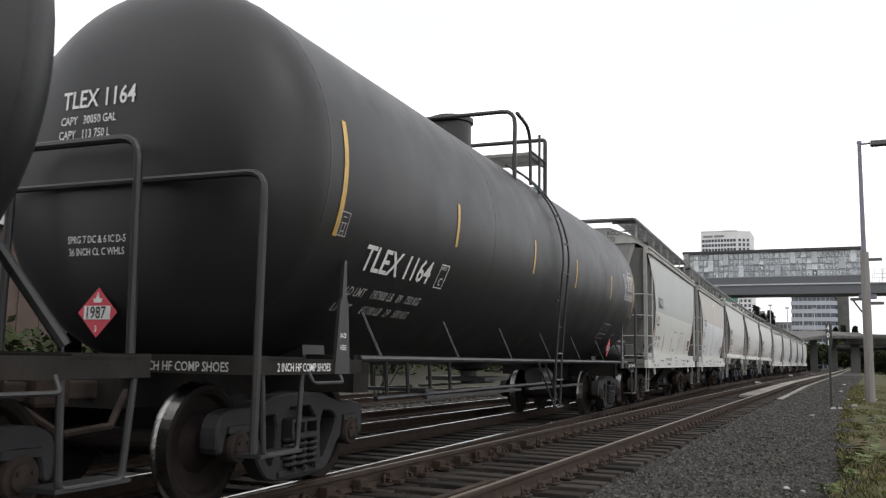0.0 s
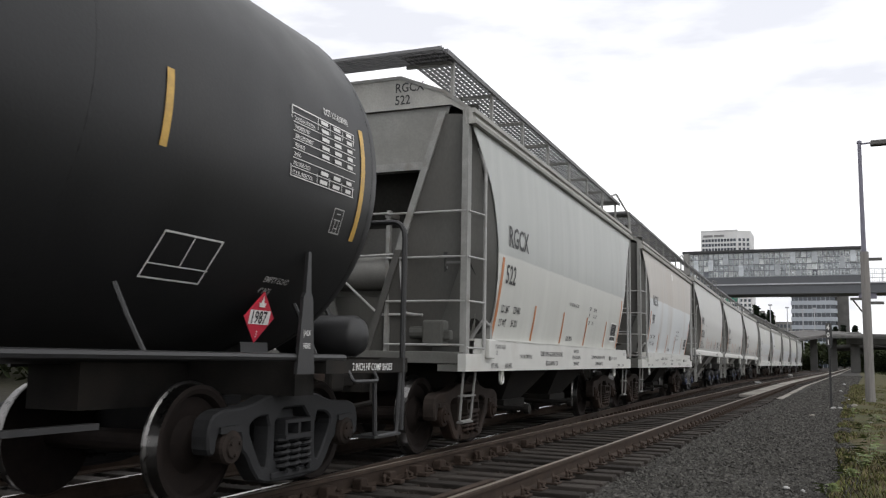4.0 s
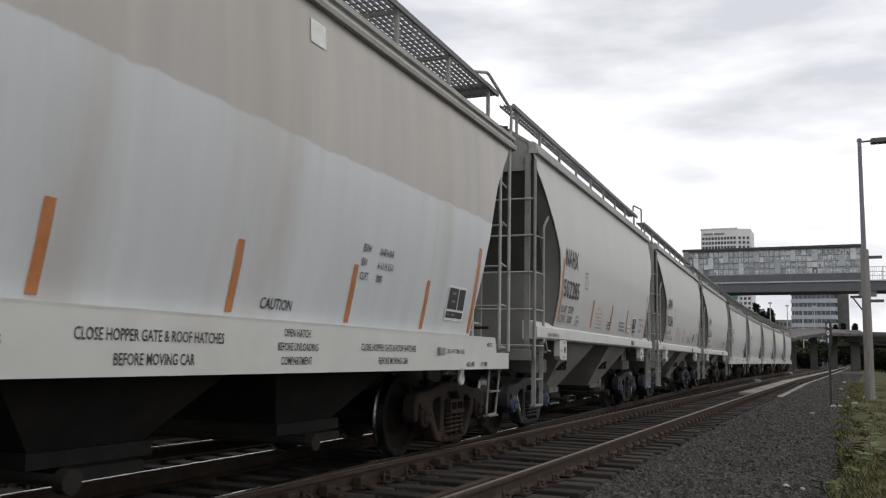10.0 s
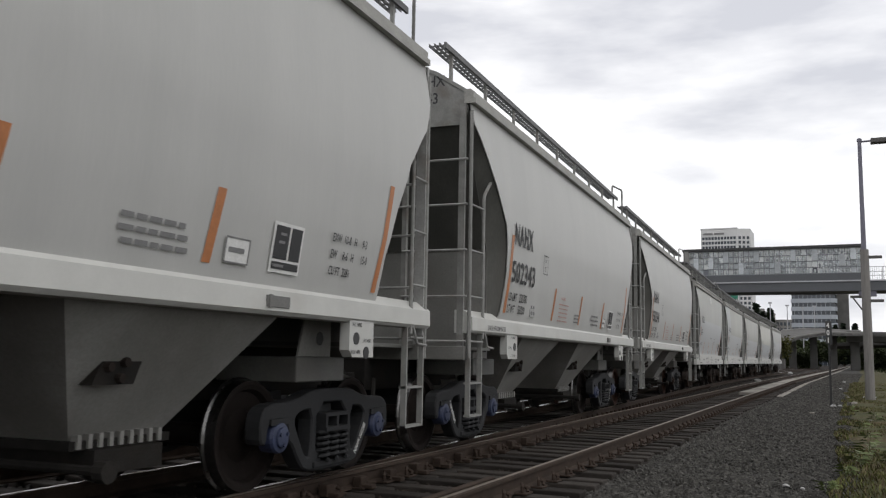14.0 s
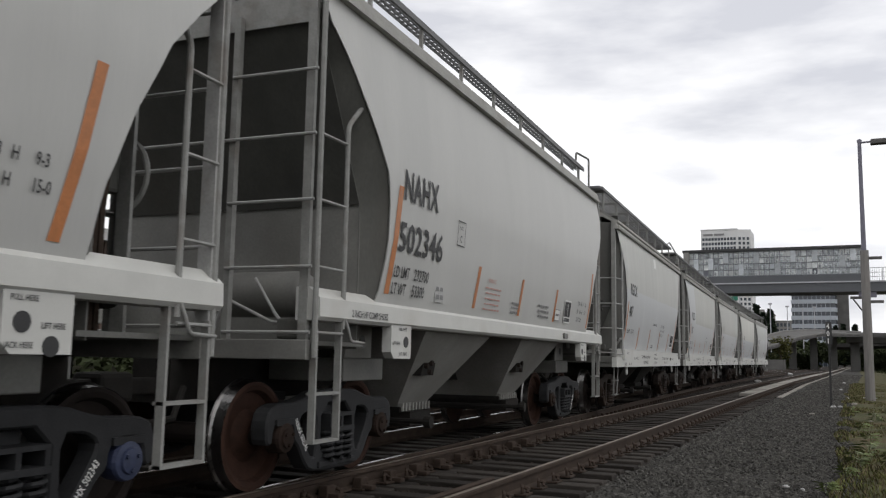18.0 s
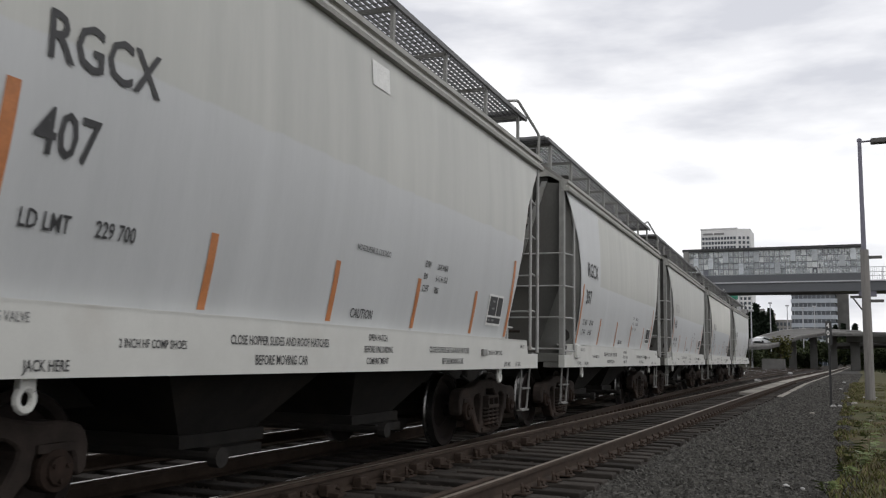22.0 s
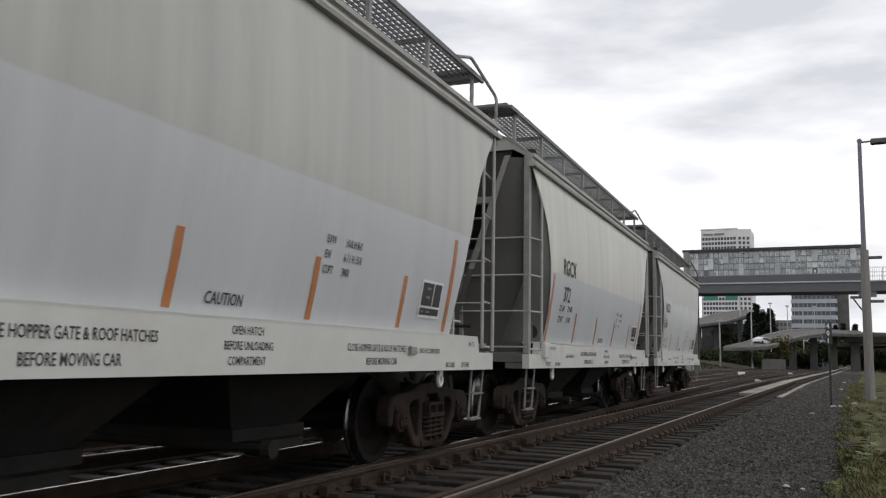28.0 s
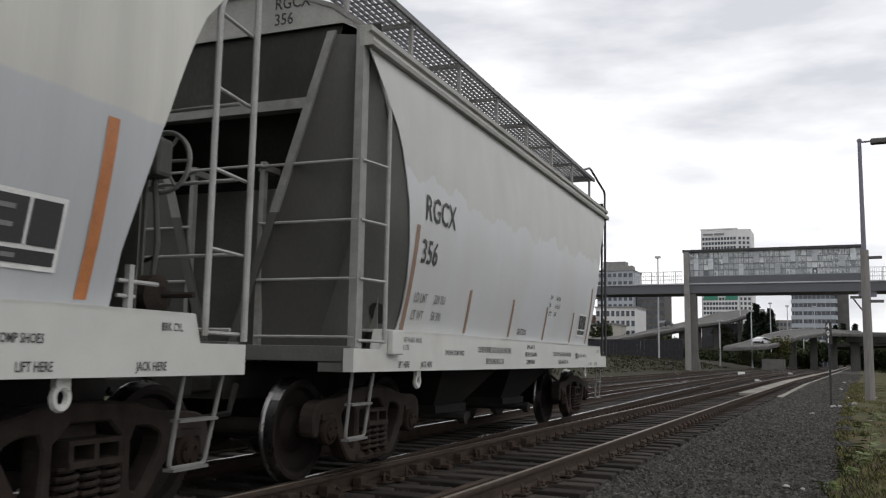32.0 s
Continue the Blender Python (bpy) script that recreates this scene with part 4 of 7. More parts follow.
        for sx in (1, -1):
            bm = bmesh.new()
            rows = []
            for z in np.linspace(1.56, 4.1, 14):
                inner = float(np.interp(z, [2.52, 4.05], [1.0, 0.14]))
                cut = interp(EDGE_B if ey < 0 else REAR_B, z)
                rows.append([bm.verts.new((sx * 1.37, ey * (h - inner), z)), bm.verts.new((sx * (interp(SECT_B, z) - 0.012), ey * (h - cut - 0.02), z))])
            for a, b in zip(rows, rows[1:]):
                bm.faces.new((a[0], a[1], b[1], b[0]))
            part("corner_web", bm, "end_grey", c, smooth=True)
        part("end_sill", made(box(-1.45, 1.45, *sorted((ey * (e - 0.02), ey * (e - 0.137))), 1.10, 1.26, 0.008)), "end_mid", c)
        part("platform_plate", made(box(-1.4, 1.4, *sorted((ey * (e - 0.14), ey * (h - 1.1))), 1.22, 1.255)), "platform_grey", c)
        part("draft_sill", made(box(-0.2, 0.2, *sorted((ey * (h + 0.05), ey * (h - 2.4))), 0.72, 1.16)), "under", c)
        part("coupler", made(box(-0.07, 0.07, *sorted((ey * (h + 0.45), ey * h)), 0.79, 0.93, 0.02), box(-0.14, 0.16, *sorted((ey * (h + 0.72), ey * (h + 0.42))), 0.74, 0.98, 0.04), tube([(0.3, ey * h, 0.85), (0.45, ey * (h + 0.3), 0.62), (0.2, ey * (h + 0.66), 0.55)], 0.03, 7)), "under", c)
    part("roof", made(prism([(-1.46, 4.35), (-1.0, 4.65), (-0.5, 4.85), (0.5, 4.85), (1.0, 4.65), (1.46, 4.35), (1.43, 4.32), (0.98, 4.61), (0.48, 4.81), (-0.48, 4.81), (-0.98, 4.61), (-1.43, 4.32)], "y", -h + 0.12, h - 0.12)), "rail_grey", c)
    for sx in (1, -1):
        rb = part("running_board", made(*[box(*sorted((sx * x, sx * (x + 0.012))), -h - 0.05, h + 0.05, 4.91, 4.95) for x in np.linspace(0.96, 1.16, 4)],
                                        *[box(*sorted((sx * 0.96, sx * 1.17)), y, y + 0.012, 4.92, 4.94) for y in np.arange(-h, h, 0.12)], box(*sorted((sx * 1.16, sx * 1.19)), -h - 0.05, h + 0.05, 4.88, 4.95)), "grating", c, "open steel grating walkway")
        for y in np.linspace(-h + 0.25, h - 0.25, 9):
            part("walkway_bracket", made(box(*sorted((sx * 1.12, sx * 1.16)), y - 0.02, y + 0.02, 4.53, 4.91)), "rail_grey", rb)
        part("roof_grab_iron", made(bent([(sx * 1.3, h - 0.05, 4.3), (sx * 1.3, h - 0.05, 5.1), (sx * 1.2, h - 0.7, 5.1), (sx * 1.2, h - 0.7, 4.95)], 0.02)), "step_grey", c)
    for y in (-3.6, -1.2, 1.2, 3.6):
        part("roof_hatch", made(box(-0.38, 0.38, y - 0.5, y + 0.5, 4.84, 4.95, 0.02)), "rail_grey", c)
    part("centre_sill", made(box(-0.16, 0.16, -h + 0.1, h - 0.1, 0.80, 1.2)), "under", c)
    for t0, t1, b0, b1 in ((2.63, 4.80, 3.30, 4.10), (6.15, 8.30, 6.90, 7.75)):
        t0, t1, b0, b1 = t0 - h, t1 - h, b0 - h, b1 - h
        part("hopper_bay", made(lambda bm: add_faces(bm, [(-1.37, t0, 1.44), (1.37, t0, 1.44), (1.37, t1, 1.44), (-1.37, t1, 1.44), (-0.72, b0, 0.56), (0.72, b0, 0.56), (0.72, b1, 0.56), (-0.72, b1, 0.56)], BOXF)), "end_light", c, "sloping grey hopper bay")
        g = part("discharge_gate", made(box(-0.78, 0.78, b0 - 0.05, b1 + 0.05, 0.50, 0.56), box(-0.6, 0.85, b0 + 0.1, b1 - 0.1, 0.34, 0.50)), "under", c)
        for sx in (1, -1):
            for k in range(9):
                part("gate_lug", made(box(*sorted((sx * 0.74, sx * 0.80)), b0 + k * 0.095, b0 + 0.035 + k * 0.095, 0.51, 0.60)), "end_light", g)
            ym = (t0 + b0) / 2 + 0.35
            vb = part("vibrator_bracket", made(prism([(ym - 0.2, 0.93), (ym + 0.16, 0.93), (ym + 0.24, 1.1), (ym - 0.1, 1.12)], "x", *sorted((sx * 0.99, sx * 1.10)))), "under", c)
            for yy, zz in ((ym - 0.08, 1.04), (ym + 0.06, 1.07), (ym + 0.02, 0.97)):
                part("bolt", made(lathe([(sx * 1.10, 0.035), (sx * 1.14, 0.03)], "x", (0, yy, zz), 8)), "truck", vb)
        part("gate_shaft", made(tube([(-1.15, b0 - 0.18, 0.42), (1.2, b0 - 0.18, 0.42)], 0.03, 8), lathe([(1.16, 0.07), (1.24, 0.07)], "x", (0, b0 - 0.18, 0.42), 12)), "under", g)
    brake_wheel(c, 0.78, h - 0.22, 2.33, 0.27, "rail_grey")
    part("brake_mast", made(box(0.86, 0.99, h - 0.30, h - 0.27, 1.24, 3.75), box(0.86, 0.875, h - 0.30, h - 0.20, 1.24, 3.75)), "rail_grey", c)
    part("brake_housing", made(box(0.62, 0.9, h - 0.56, h - 0.3, 2.18, 2.5, 0.03), bent([(0.8, h - 0.4, 2.18), (0.75, h - 0.42, 1.7), (0.9, h - 0.5, 1.3)], 0.02)), "end_grey", c)
    # added plate: blocks the sky between the cars, dark to pass for shade
    part("end_plate", made(box(-1.3, 0.45, h - 0.3, h - 0.285, 1.34, 3.9)), "soot_shade", c, "added dark plate behind the rear end")
    part("cross_handrail", made(tube([(-0.62, -h + 0.05, 2.95), (0.62, -h + 0.05, 2.95)], 0.014, 6)), "ladder", c)
    part("brake_rigging", made(box(1.02, 1.17, h - 0.74, h - 0.70, 1.25, 3.1), box(1.10, 1.16, h - 0.9, h - 0.74, 1.25, 2.6), tube([(1.05, h - 0.66, 1.5), (1.12, h - 0.66, 2.2), (0.8, h - 0.62, 2.5)], 0.022, 6)), "spike", c, "rusty brake rigging")
    for x, z in ((1.2, 1.62), (1.28, 1.5), (1.12, 1.45)):
        part("air_valve", made(lathe([(z - 0.12, 0.03), (z - 0.1, 0.05), (z + 0.06, 0.05), (z + 0.1, 0.025)], "z", (x, h - 0.98, 0), 10)), "ladder", c)
    part("valve_cluster", made(box(0.6, 0.9, h - 0.75, h - 0.5, 1.34, 1.7, 0.03), lathe([(0.7, 0.1), (0.95, 0.1)], "x", (0.2, h - 0.6, 1.5), 12)), "under", c)
    for y in (-h + 1.2, h - 1.2):
        truck(y, c, "truck_black", "bearing_blue")
    return c


M["end_light"] = material("dusty grey bay paint", (0.27, 0.265, 0.25), 0.62, vary=0.2, scale=2.0, fine=40, bump=0.003, stain=(0.15, 0.14, 0.125), stain_at=(0.5, 0.85))


# --- tank car ---
LT, RT, ZT = 15.5, 1.65, 2.70
FORE = 0.32    # how far the front deck reaches out
HB, HD, HX = 0.34, 0.60, 0.55    # head: where it begins, its depth, its fullness
REAR_HB = 14.30


def tank_surface(y, a, lift=0.004):
    """A point of the shell's near side: place along the car, angle up from the widest line."""
    r = RT + lift
    return (r * math.cos(a), y, ZT + r * math.sin(a))


def tank_car():
    L, h = LT, LT / 2
    front = h + FORE
    c = tagged(empty("tank_car"), "", "freight car", "tank cars of the train")
    y0, y1 = HB - h, REAR_HB - h          # where the shell begins and ends
    hb = h - 0.82
    head = [(HD * math.sin(q), max(0.02, RT * math.cos(q) ** HX)) for q in np.linspace(math.pi / 2, 0, 14)]
    prof = [(y0 - d, r) for d, r in head] + [(y, RT) for y in np.linspace(y0, y1, 14)[1:-1]] + [(y1 + d * 0.92, r) for d, r in head[::-1]]
    part("tank_shell", made(lathe(prof, "y", (0, 0, ZT), 72)), "tank", c, "satin black cylindrical tank", smooth=True)
    for y in (y0, -3.3, 0, 3.3, y1):
        part("weld_seam", made(lathe([(y - 0.02, RT - 0.01), (y - 0.012, RT + 0.0015), (y + 0.012, RT + 0.0015), (y + 0.02, RT - 0.01)], "y", (0, 0, ZT), 64)), "tank", c)
    for sx in (1, -1):
        part("side_handrail", made(tube([(sx * 1.46, -hb + 0.45, 1.13), (sx * 1.46, hb - 0.45, 1.13)], 0.03, 8)), "black", c)
        for k, y in enumerate(np.linspace(-hb + 0.9, hb - 0.9, 7)):
            part("handrail_bracket", made(tube([(sx * 1.46, y, 1.13), (sx * 1.38, y - 0.08, 1.36), (sx * 1.30, y - 0.12, 1.56)], 0.018, 6)), "black", c)
        for y in (-2.6, 1.6):
            part("heat_rail", made(box(*sorted((sx * 0.92, sx * 0.98)), y - 1.2, y + 2.6, 0.66, 0.70)), "black", c)
        for ey in (-1, 1):
            e = front if ey < 0 else h
            if sx > 0:
                yh = -front + 0.02 if ey < 0 else h - 0.08
                part("end_handrail", made(bent([(1.46, yh, 0.45), (1.46, yh, 2.49), (-1.46, yh, 2.49), (-1.46, yh, 0.45)], 0.03, 0.16)), "black", c)
            yb = -h + 0.9 if ey < 0 else -h + 13.55
            part("jacking_strap", made(prism([(yb - 0.13, 1.0), (yb + 0.13, 1.0), (yb + 0.07, 1.6), (yb + 0.04, 1.64), (yb + 0.02, 1.96), (yb - 0.02, 1.96), (yb - 0.04, 1.64), (yb - 0.07, 1.6)], "x", *sorted((sx * 1.47, sx * 1.50)))), "black", c)
            part("ladder_step", made(bent([(sx * 1.45, ey * (e - 0.1), 1.05), (sx * 1.45, ey * (e - 0.16), 0.42), (sx * 1.45, ey * (e - 0.62), 0.42), (sx * 1.45, ey * (e - 0.66), 1.05)], 0.022, 0.05), box(*sorted((sx * 1.25, sx * 1.47)), *sorted((ey * (e - 0.1), ey * (e - 0.66))), 0.405, 0.43)), "black", c)
            part("grab_bar", made(bent([(sx * 1.47, ey * (e - 0.72), 1.02), (sx * 1.52, ey * (e - 0.72), 0.93), (sx * 1.52, ey * (e - 1.2), 0.93), (sx * 1.47, ey * (e - 1.2), 1.02)], 0.016, 0.04)), "black", c)
    for ey in (-1, 1):
        e = front if ey < 0 else h
        if ey < 0:
            part("cross_handrail", made(bent([(-0.9, ey * (e + 0.13), 1.12), (-0.9, ey * (e + 0.13), 2.8), (0.4, ey * (e + 0.13), 2.8), (0.44, ey * (e + 0.13), 1.12)], 0.036, 0.18)), "black", c)
        part("end_deck", made(box(-1.48, 1.48, *sorted((ey * e, ey * (e - 0.12))), 1.0, 1.14), box(-1.48, 1.48, *sorted((ey * (e - 0.12), ey * (e - 0.62))), 1.10, 1.135), box(-1.48, -1.36, *sorted((ey * (e - 0.12), ey * (e - 1.6))), 1.0, 1.12), box(1.36, 1.48, *sorted((ey * (e - 0.12), ey * (e - 1.6))), 1.0, 1.12)), "under", c, "worn dark end deck")
        part("stub_sill", made(box(-0.25, 0.25, *sorted((ey * (e + 0.05), ey * (h - 3.0))), 0.72, 1.1), box(-1.3, 1.3, *sorted((ey * (h - 1.48), ey * (h - 1.78))), 0.82, 1.16)), "under", c)
        part("saddle", made(prism([(-0.8, 1.12), (0.8, 1.12), (0.75, 1.5), (0.4, 1.38), (0, 1.34), (-0.4, 1.38), (-0.75, 1.5)], "y", ey * (h - 1.62) - 0.2, ey * (h - 1.62) + 0.2)), "black", c)
        part("coupler", made(box(-0.07, 0.07, *sorted((ey * (e + 0.45), ey * e)), 0.79, 0.93, 0.02), box(-0.14, 0.16, *sorted((ey * (e + 0.72), ey * (e + 0.42))), 0.74, 0.98, 0.04), tube([(0.3, ey * e, 0.85), (0.45, ey * (e + 0.3), 0.62), (0.2, ey * (e + 0.66), 0.55)], 0.03, 7)), "truck", c)
    # top fittings: walkway, manway, railing, ladders
    plat = part("top_platform", made(box(-1.15, -1.11, -0.17, 0.75, 4.40, 4.47), box(1.11, 1.15, -0.17, 0.75, 4.40, 4.47), box(-1.15, 1.15, -0.17, -0.15, 4.42, 4.47)), "rail_grey", c, "small grating step on the tank top")
    for y in np.arange(-0.13, 0.73, 0.08):
        part("slat", made(box(-1.12, 1.12, y, y + 0.03, 4.44, 4.468)), "rail_grey", plat)
    part("railing", made(bent([(-1.2, -1.15, 3.75), (-1.2, -1.15, 4.88), (1.2, -1.15, 4.88), (1.2, -1.15, 3.75)], 0.032, 0.2)), "black", plat)
    part("railing", made(bent([(-1.2, 0.55, 3.75), (-1.2, 0.55, 4.84), (1.2, 0.55, 4.84), (1.2, 0.55, 3.75)], 0.034, 0.06)), "black", plat)
    for sx in (1, -1):
        part("side_rail", made(bent([(sx * 1.2, -1.05, 4.87), (sx * 1.2, -0.35, 4.8), (sx * 1.2, -0.3, 3.9)], 0.028, 0.3), tube([(sx * 1.2, -0.3, 4.45), (sx * 1.2, 0.55, 4.45)], 0.02), tube([(sx * 1.2, 0.2, 3.85), (sx * 1.2, 0.2, 4.84)], 0.022)), "black", plat)
        # ladder hugging the shell
        lad = part("side_ladder", made(*[tube([tank_surface(y, a, 0.09) for a in np.linspace(1.1, -0.15, 12)] + [(1.62, y, 1.1), (1.6, y, 0.42)], 0.018, 6) for y in (-0.32, 0.02)]), "black", c)
        for a in (0.95, 0.7, 0.42, 0.15, -0.12):
            part("rung", made(tube([tank_surface(-0.34, a, 0.09), tank_surface(0.04, a, 0.09)], 0.014, 6)), "black", lad)
        for z in (2.06, 1.65, 1.25, 0.85, 0.44):
            part("rung", made(tube([(1.63, -0.34, z), (1.63, 0.04, z)], 0.016, 6)), "black", lad)
        part("ladder_stay", made(tube([(1.46, -0.75, 1.12), (1.6, -0.34, 0.46)], 0.016, 6), tube([(1.46, -0.4, 1.12), (1.6, 0.0, 0.46)], 0.016, 6)), "black", lad)
        if sx < 0:
            lad.matrix_basis = Matrix.Rotation(math.pi, 4, "Z")
    part("manway", made(lathe([(4.2, 0.33), (4.86, 0.33), (4.88, 0.36), (4.95, 0.36), (4.97, 0.31)], "z", (0, -0.75, 0), 28)), "black", c)
    part("valve_housing", made(lathe([(4.2, 0.2), (4.6, 0.2), (4.66, 0.12)], "z", (0.1, 3.6, 0), 16), box(-0.1, 0.25, 3.3, 3.45, 4.3, 4.5)), "teal", c)
    part("bottom_outlet", made(lathe([(0.75, 0.12), (0.95, 0.14), (1.0, 0.35), (1.32, 0.5)], "z", (0, 0.2, 0), 20), box(-0.5, 0.5, -0.4, 0.8, 0.8, 0.86)), "black", c)
    part("brake_rig", made(box(-0.7, 0.7, -3.2, -2.9, 0.72, 0.76), *[tube([(x, y, 1.3), (x, y + 0.1, 0.68)], 0.025, 6) for x in (-0.6, 0.6) for y in (-4.2, -3.6, -2.9, -2.2)], tube([(0.6, -4.4, 0.68), (0.6, 3.2, 0.72)], 0.03, 6), lathe([(0.4, 0.18), (1.2, 0.18)], "y", (0.3, 2.6, 0.82), 14)), "black", c)
    part("air_reservoir", made(lathe([(-0.5, 0.05), (-0.45, 0.16), (-0.38, 0.2), (0.38, 0.2), (0.45, 0.16), (0.5, 0.05)], "x", (0.72, h - 0.4, 1.34), 18)), "black", c, smooth=True)
    brake_wheel(c, 0.42, h - 0.04, 2.0, 0.27, "black")
    part("brake_stand", made(box(0.34, 0.5, h - 0.25, h - 0.1, 1.1, 2.1), tube([(0.45, h - 0.08, 1.9), (0.75, h - 0.06, 1.3)], 0.03, 6)), "black", c)
    for y in (-6.84, 6.3):
        truck(y, c, "truck_black", "truck")
    return c


M["teal"] = material("teal valve paint", (0.03, 0.10, 0.10), 0.5, vary=0.2, scale=6, bump=0.002)


# --- lettering and markings ---
def on_a(y, z):
    return lambda u, v: (interp(SECT_A, z + v) + 0.008, y + u, z + v)


def on_b(y, z):
    return lambda u, v: (interp(SECT_B, z + v) + 0.013, y + u, z + v)


def on_sill(y, z, x=1.5035):
    return lambda u, v: (x, y + u, z + v)


def stripe(c, sect, y0, z0, y1, z1, w=0.09, mat="orange"):
    bm = bmesh.new()
    zs = np.linspace(z0, z1, 7)
    rows = [[bm.verts.new((interp(sect, z) + 0.005, y0 + (y1 - y0) * k / 6 + dy, z)) for dy in (0, w)] for k, z in enumerate(zs)]
    for a, b in zip(rows, rows[1:]):
        bm.faces.new((a[0], a[1], b[1], b[0]))
    return part("reflective_stripe", bm, mat, c)


PATCH = {"407": (5.08, 3.60, 0.36, 0.24), "597": (5.37, 3.62, 0.24, 0.2)}


def mark_a(c, name, number, light, tare, dim_name="letter_black", big=1.0):
    f = -LA / 2
    at = {"522": 1.37, "356": 1.35, "407": 1.38, "397": 1.45, "372": 1.74}.get(number, 1.45)
    dz = {"372": -0.12, "356": -0.09}.get(number, 0.0)
    low = {"372": 0.16, "356": -0.06}.get(number, 0.0)    # the weights stand higher or lower on these cars
    tape, ink = ("tape_dull", "letter_faint") if number == "356" else ("orange", "letter_black")    # the last car is the most faded
    far = 0.1 if number in ("522", "597", "407") else 0.0    # the rear markings of these cars stand a little further back
    letters_on("reporting_mark", name, 0.37 * big, on_a(f + at, 2.63 + dz), dim_name, c, 0.84, 0.012)
    letters_on("car_number", number, 0.35, on_a(f + at + (0.16 if number == "372" else 0.0), 2.14 + dz * 0.5), "letter_black", c, 0.84, 0.012)
    for k, (a, b) in enumerate((("LD LMT", light), ("LT WT", tare))[:1 if number == "407" else 2]):
        letters_on("weight_lettering", a, 0.14, on_a(f + at, 1.755 + low - 0.18 * k), ink, c, 0.72)
        letters_on("weight_lettering", b, 0.135, on_a(f + at + 0.52, 1.765 + low - 0.18 * k), ink, c, 0.72)
    stripe(c, SECT_A, f + 1.15, 1.40, f + 1.18, 2.46, 0.09, tape)
    for y in (2.91, 4.60, 6.31, 7.94 if number == "597" else 8.02):
        stripe(c, SECT_A, f + y, 1.42, f + y, 1.93, 0.08, tape)
    stripe(c, SECT_A, f + 9.20 + far * 1.5, 1.42, f + 9.21 + far * 1.5, 2.44, 0.09, tape)
    letters_on("caution_lettering", "CAUTION", 0.12, on_a(f + 5.0, 1.47), "letter_black", c, 0.8)
    if number in ("522", "407"):
        letters_on("loading_lettering", "NO GOLPEAR EL COSTADO", 0.075, on_a(f + 4.92, 2.06), "letter_black", c, 0.72)
    for k, (a, b) in enumerate((("EXW", "10-8 H 8-8"), ("EW", "6-11 H 15-0"), ("CUFT", "3000"))):
        letters_on("dimension_lettering", a, 0.095, on_a(f + 6.43, 2.06 - 0.125 * k), "letter_black", c, 0.7)
        letters_on("dimension_lettering", b, 0.095, on_a(f + 6.75, 2.06 - 0.125 * k), "letter_black", c, 0.7)
    # inspection panel: white frame with black fields
    bm = bmesh.new()
    z0 = 1.545
    bm.faces.new([bm.verts.new(on_a(f + 8.47 + far * 0.8, z0)(u, v)) for u, v in ((0, 0), (0.56, 0), (0.56, 0.39), (0, 0.39))])
    p = part("inspection_panel", bm, "letter_white", c, "black and white inspection panel")
    bars = [(0.03, 0.31, 0.125, 0.362), (0.335, 0.53, 0.125, 0.362), (0.03, 0.53, 0.028, 0.10)]
    bars_on("panel_field", bars, lambda u, v: (lambda q: (q[0] + 0.003, q[1], q[2]))(on_a(f + 8.47 + far * 0.8, z0)(u, v)), "letter_black", p, "black panel field")
    bars_on("panel_lettering", [(0.13, 0.23, 0.29, 0.315), (0.13, 0.23, 0.20, 0.225), (0.06, 0.12, 0.052, 0.076), (0.19, 0.28, 0.052, 0.076)], lambda u, v: (lambda q: (q[0] + 0.006, q[1], q[2]))(on_a(f + 8.47 + far * 0.8, z0)(u, v)), "letter_faint", p)
    second = {"597": 6.45, "372": 6.75, "400": 6.85, "397": 6.85}.get(number, 6.6)
    for txt, y, z, s in (("RETAINING VALVE", 1.02, 1.275, 0.075), ("BRK CYL", 0.95, 1.20, 0.075), ("LIFT HERE", 0.9, 1.03, 0.085), ("JACK HERE", 1.45, 1.03, 0.085), ("2 INCH HF COMP SHOES", 2.1, 1.16, 0.075), ("CLOSE HOPPER SLIDES AND ROOF HATCHES" if number == "407" else "CLOSE HOPPER GATE & ROOF HATCHES", 3.15, 1.20, 0.092 if number == "407" else 0.10), ("BEFORE MOVING CAR", 3.45, 1.06, 0.10),
                         ("OPEN HATCH", 5.20, 1.27, 0.085), ("BEFORE UNLOADING", 5.12, 1.165, 0.085), ("COMPARTMENT", 5.17, 1.06, 0.085), ("CLOSE HOPPER GATE & ROOF HATCHES", second, 1.18, 0.115 if number == "372" else 0.09), ("BEFORE MOVING CAR", second + 0.35, 1.06, 0.115 if number == "372" else 0.09), ("2 INCH HF COMP SHOES", 8.36 + far, 1.175, 0.07), *((("LIFT HERE", 8.75, 1.03, 0.075), ("JACK HERE", 9.6, 1.03, 0.075)) if number == "372" else (("JACK HERE", 9.1, 1.03, 0.075), ("LIFT HERE", 9.58, 1.03, 0.075))), ("BRK CYL", 9.8, 1.27, 0.07)):
        letters_on("sill_lettering", txt, s, on_sill(f + y, z), "letter_faint" if z > 1.19 and y < 2 else "letter_black", c, 0.72)
    if number in ("407", "597"):
        y, z, w, hh = PATCH[number]
        bars_on("paint_patch", [(0, w, 0, hh)], on_a(f + y, z), "letter_white", c, "white paint patch")
    rp = part("routing_plate", made(box(1.50, 1.515, f + 8.10 + far, f + 8.30 + far, 1.16, 1.235, 0.003)), "rail_grey", c, "grey card holder")
    part("clip", made(box(1.515, 1.53, f + 8.10 + far, f + 8.13 + far, 1.155, 1.24)), "step_grey", rp)
    letters_on("end_mark", name, 0.17, lambda u, v: (0.42 + u, f + 0.188, 4.47 + v), "letter_black", c, 0.85)
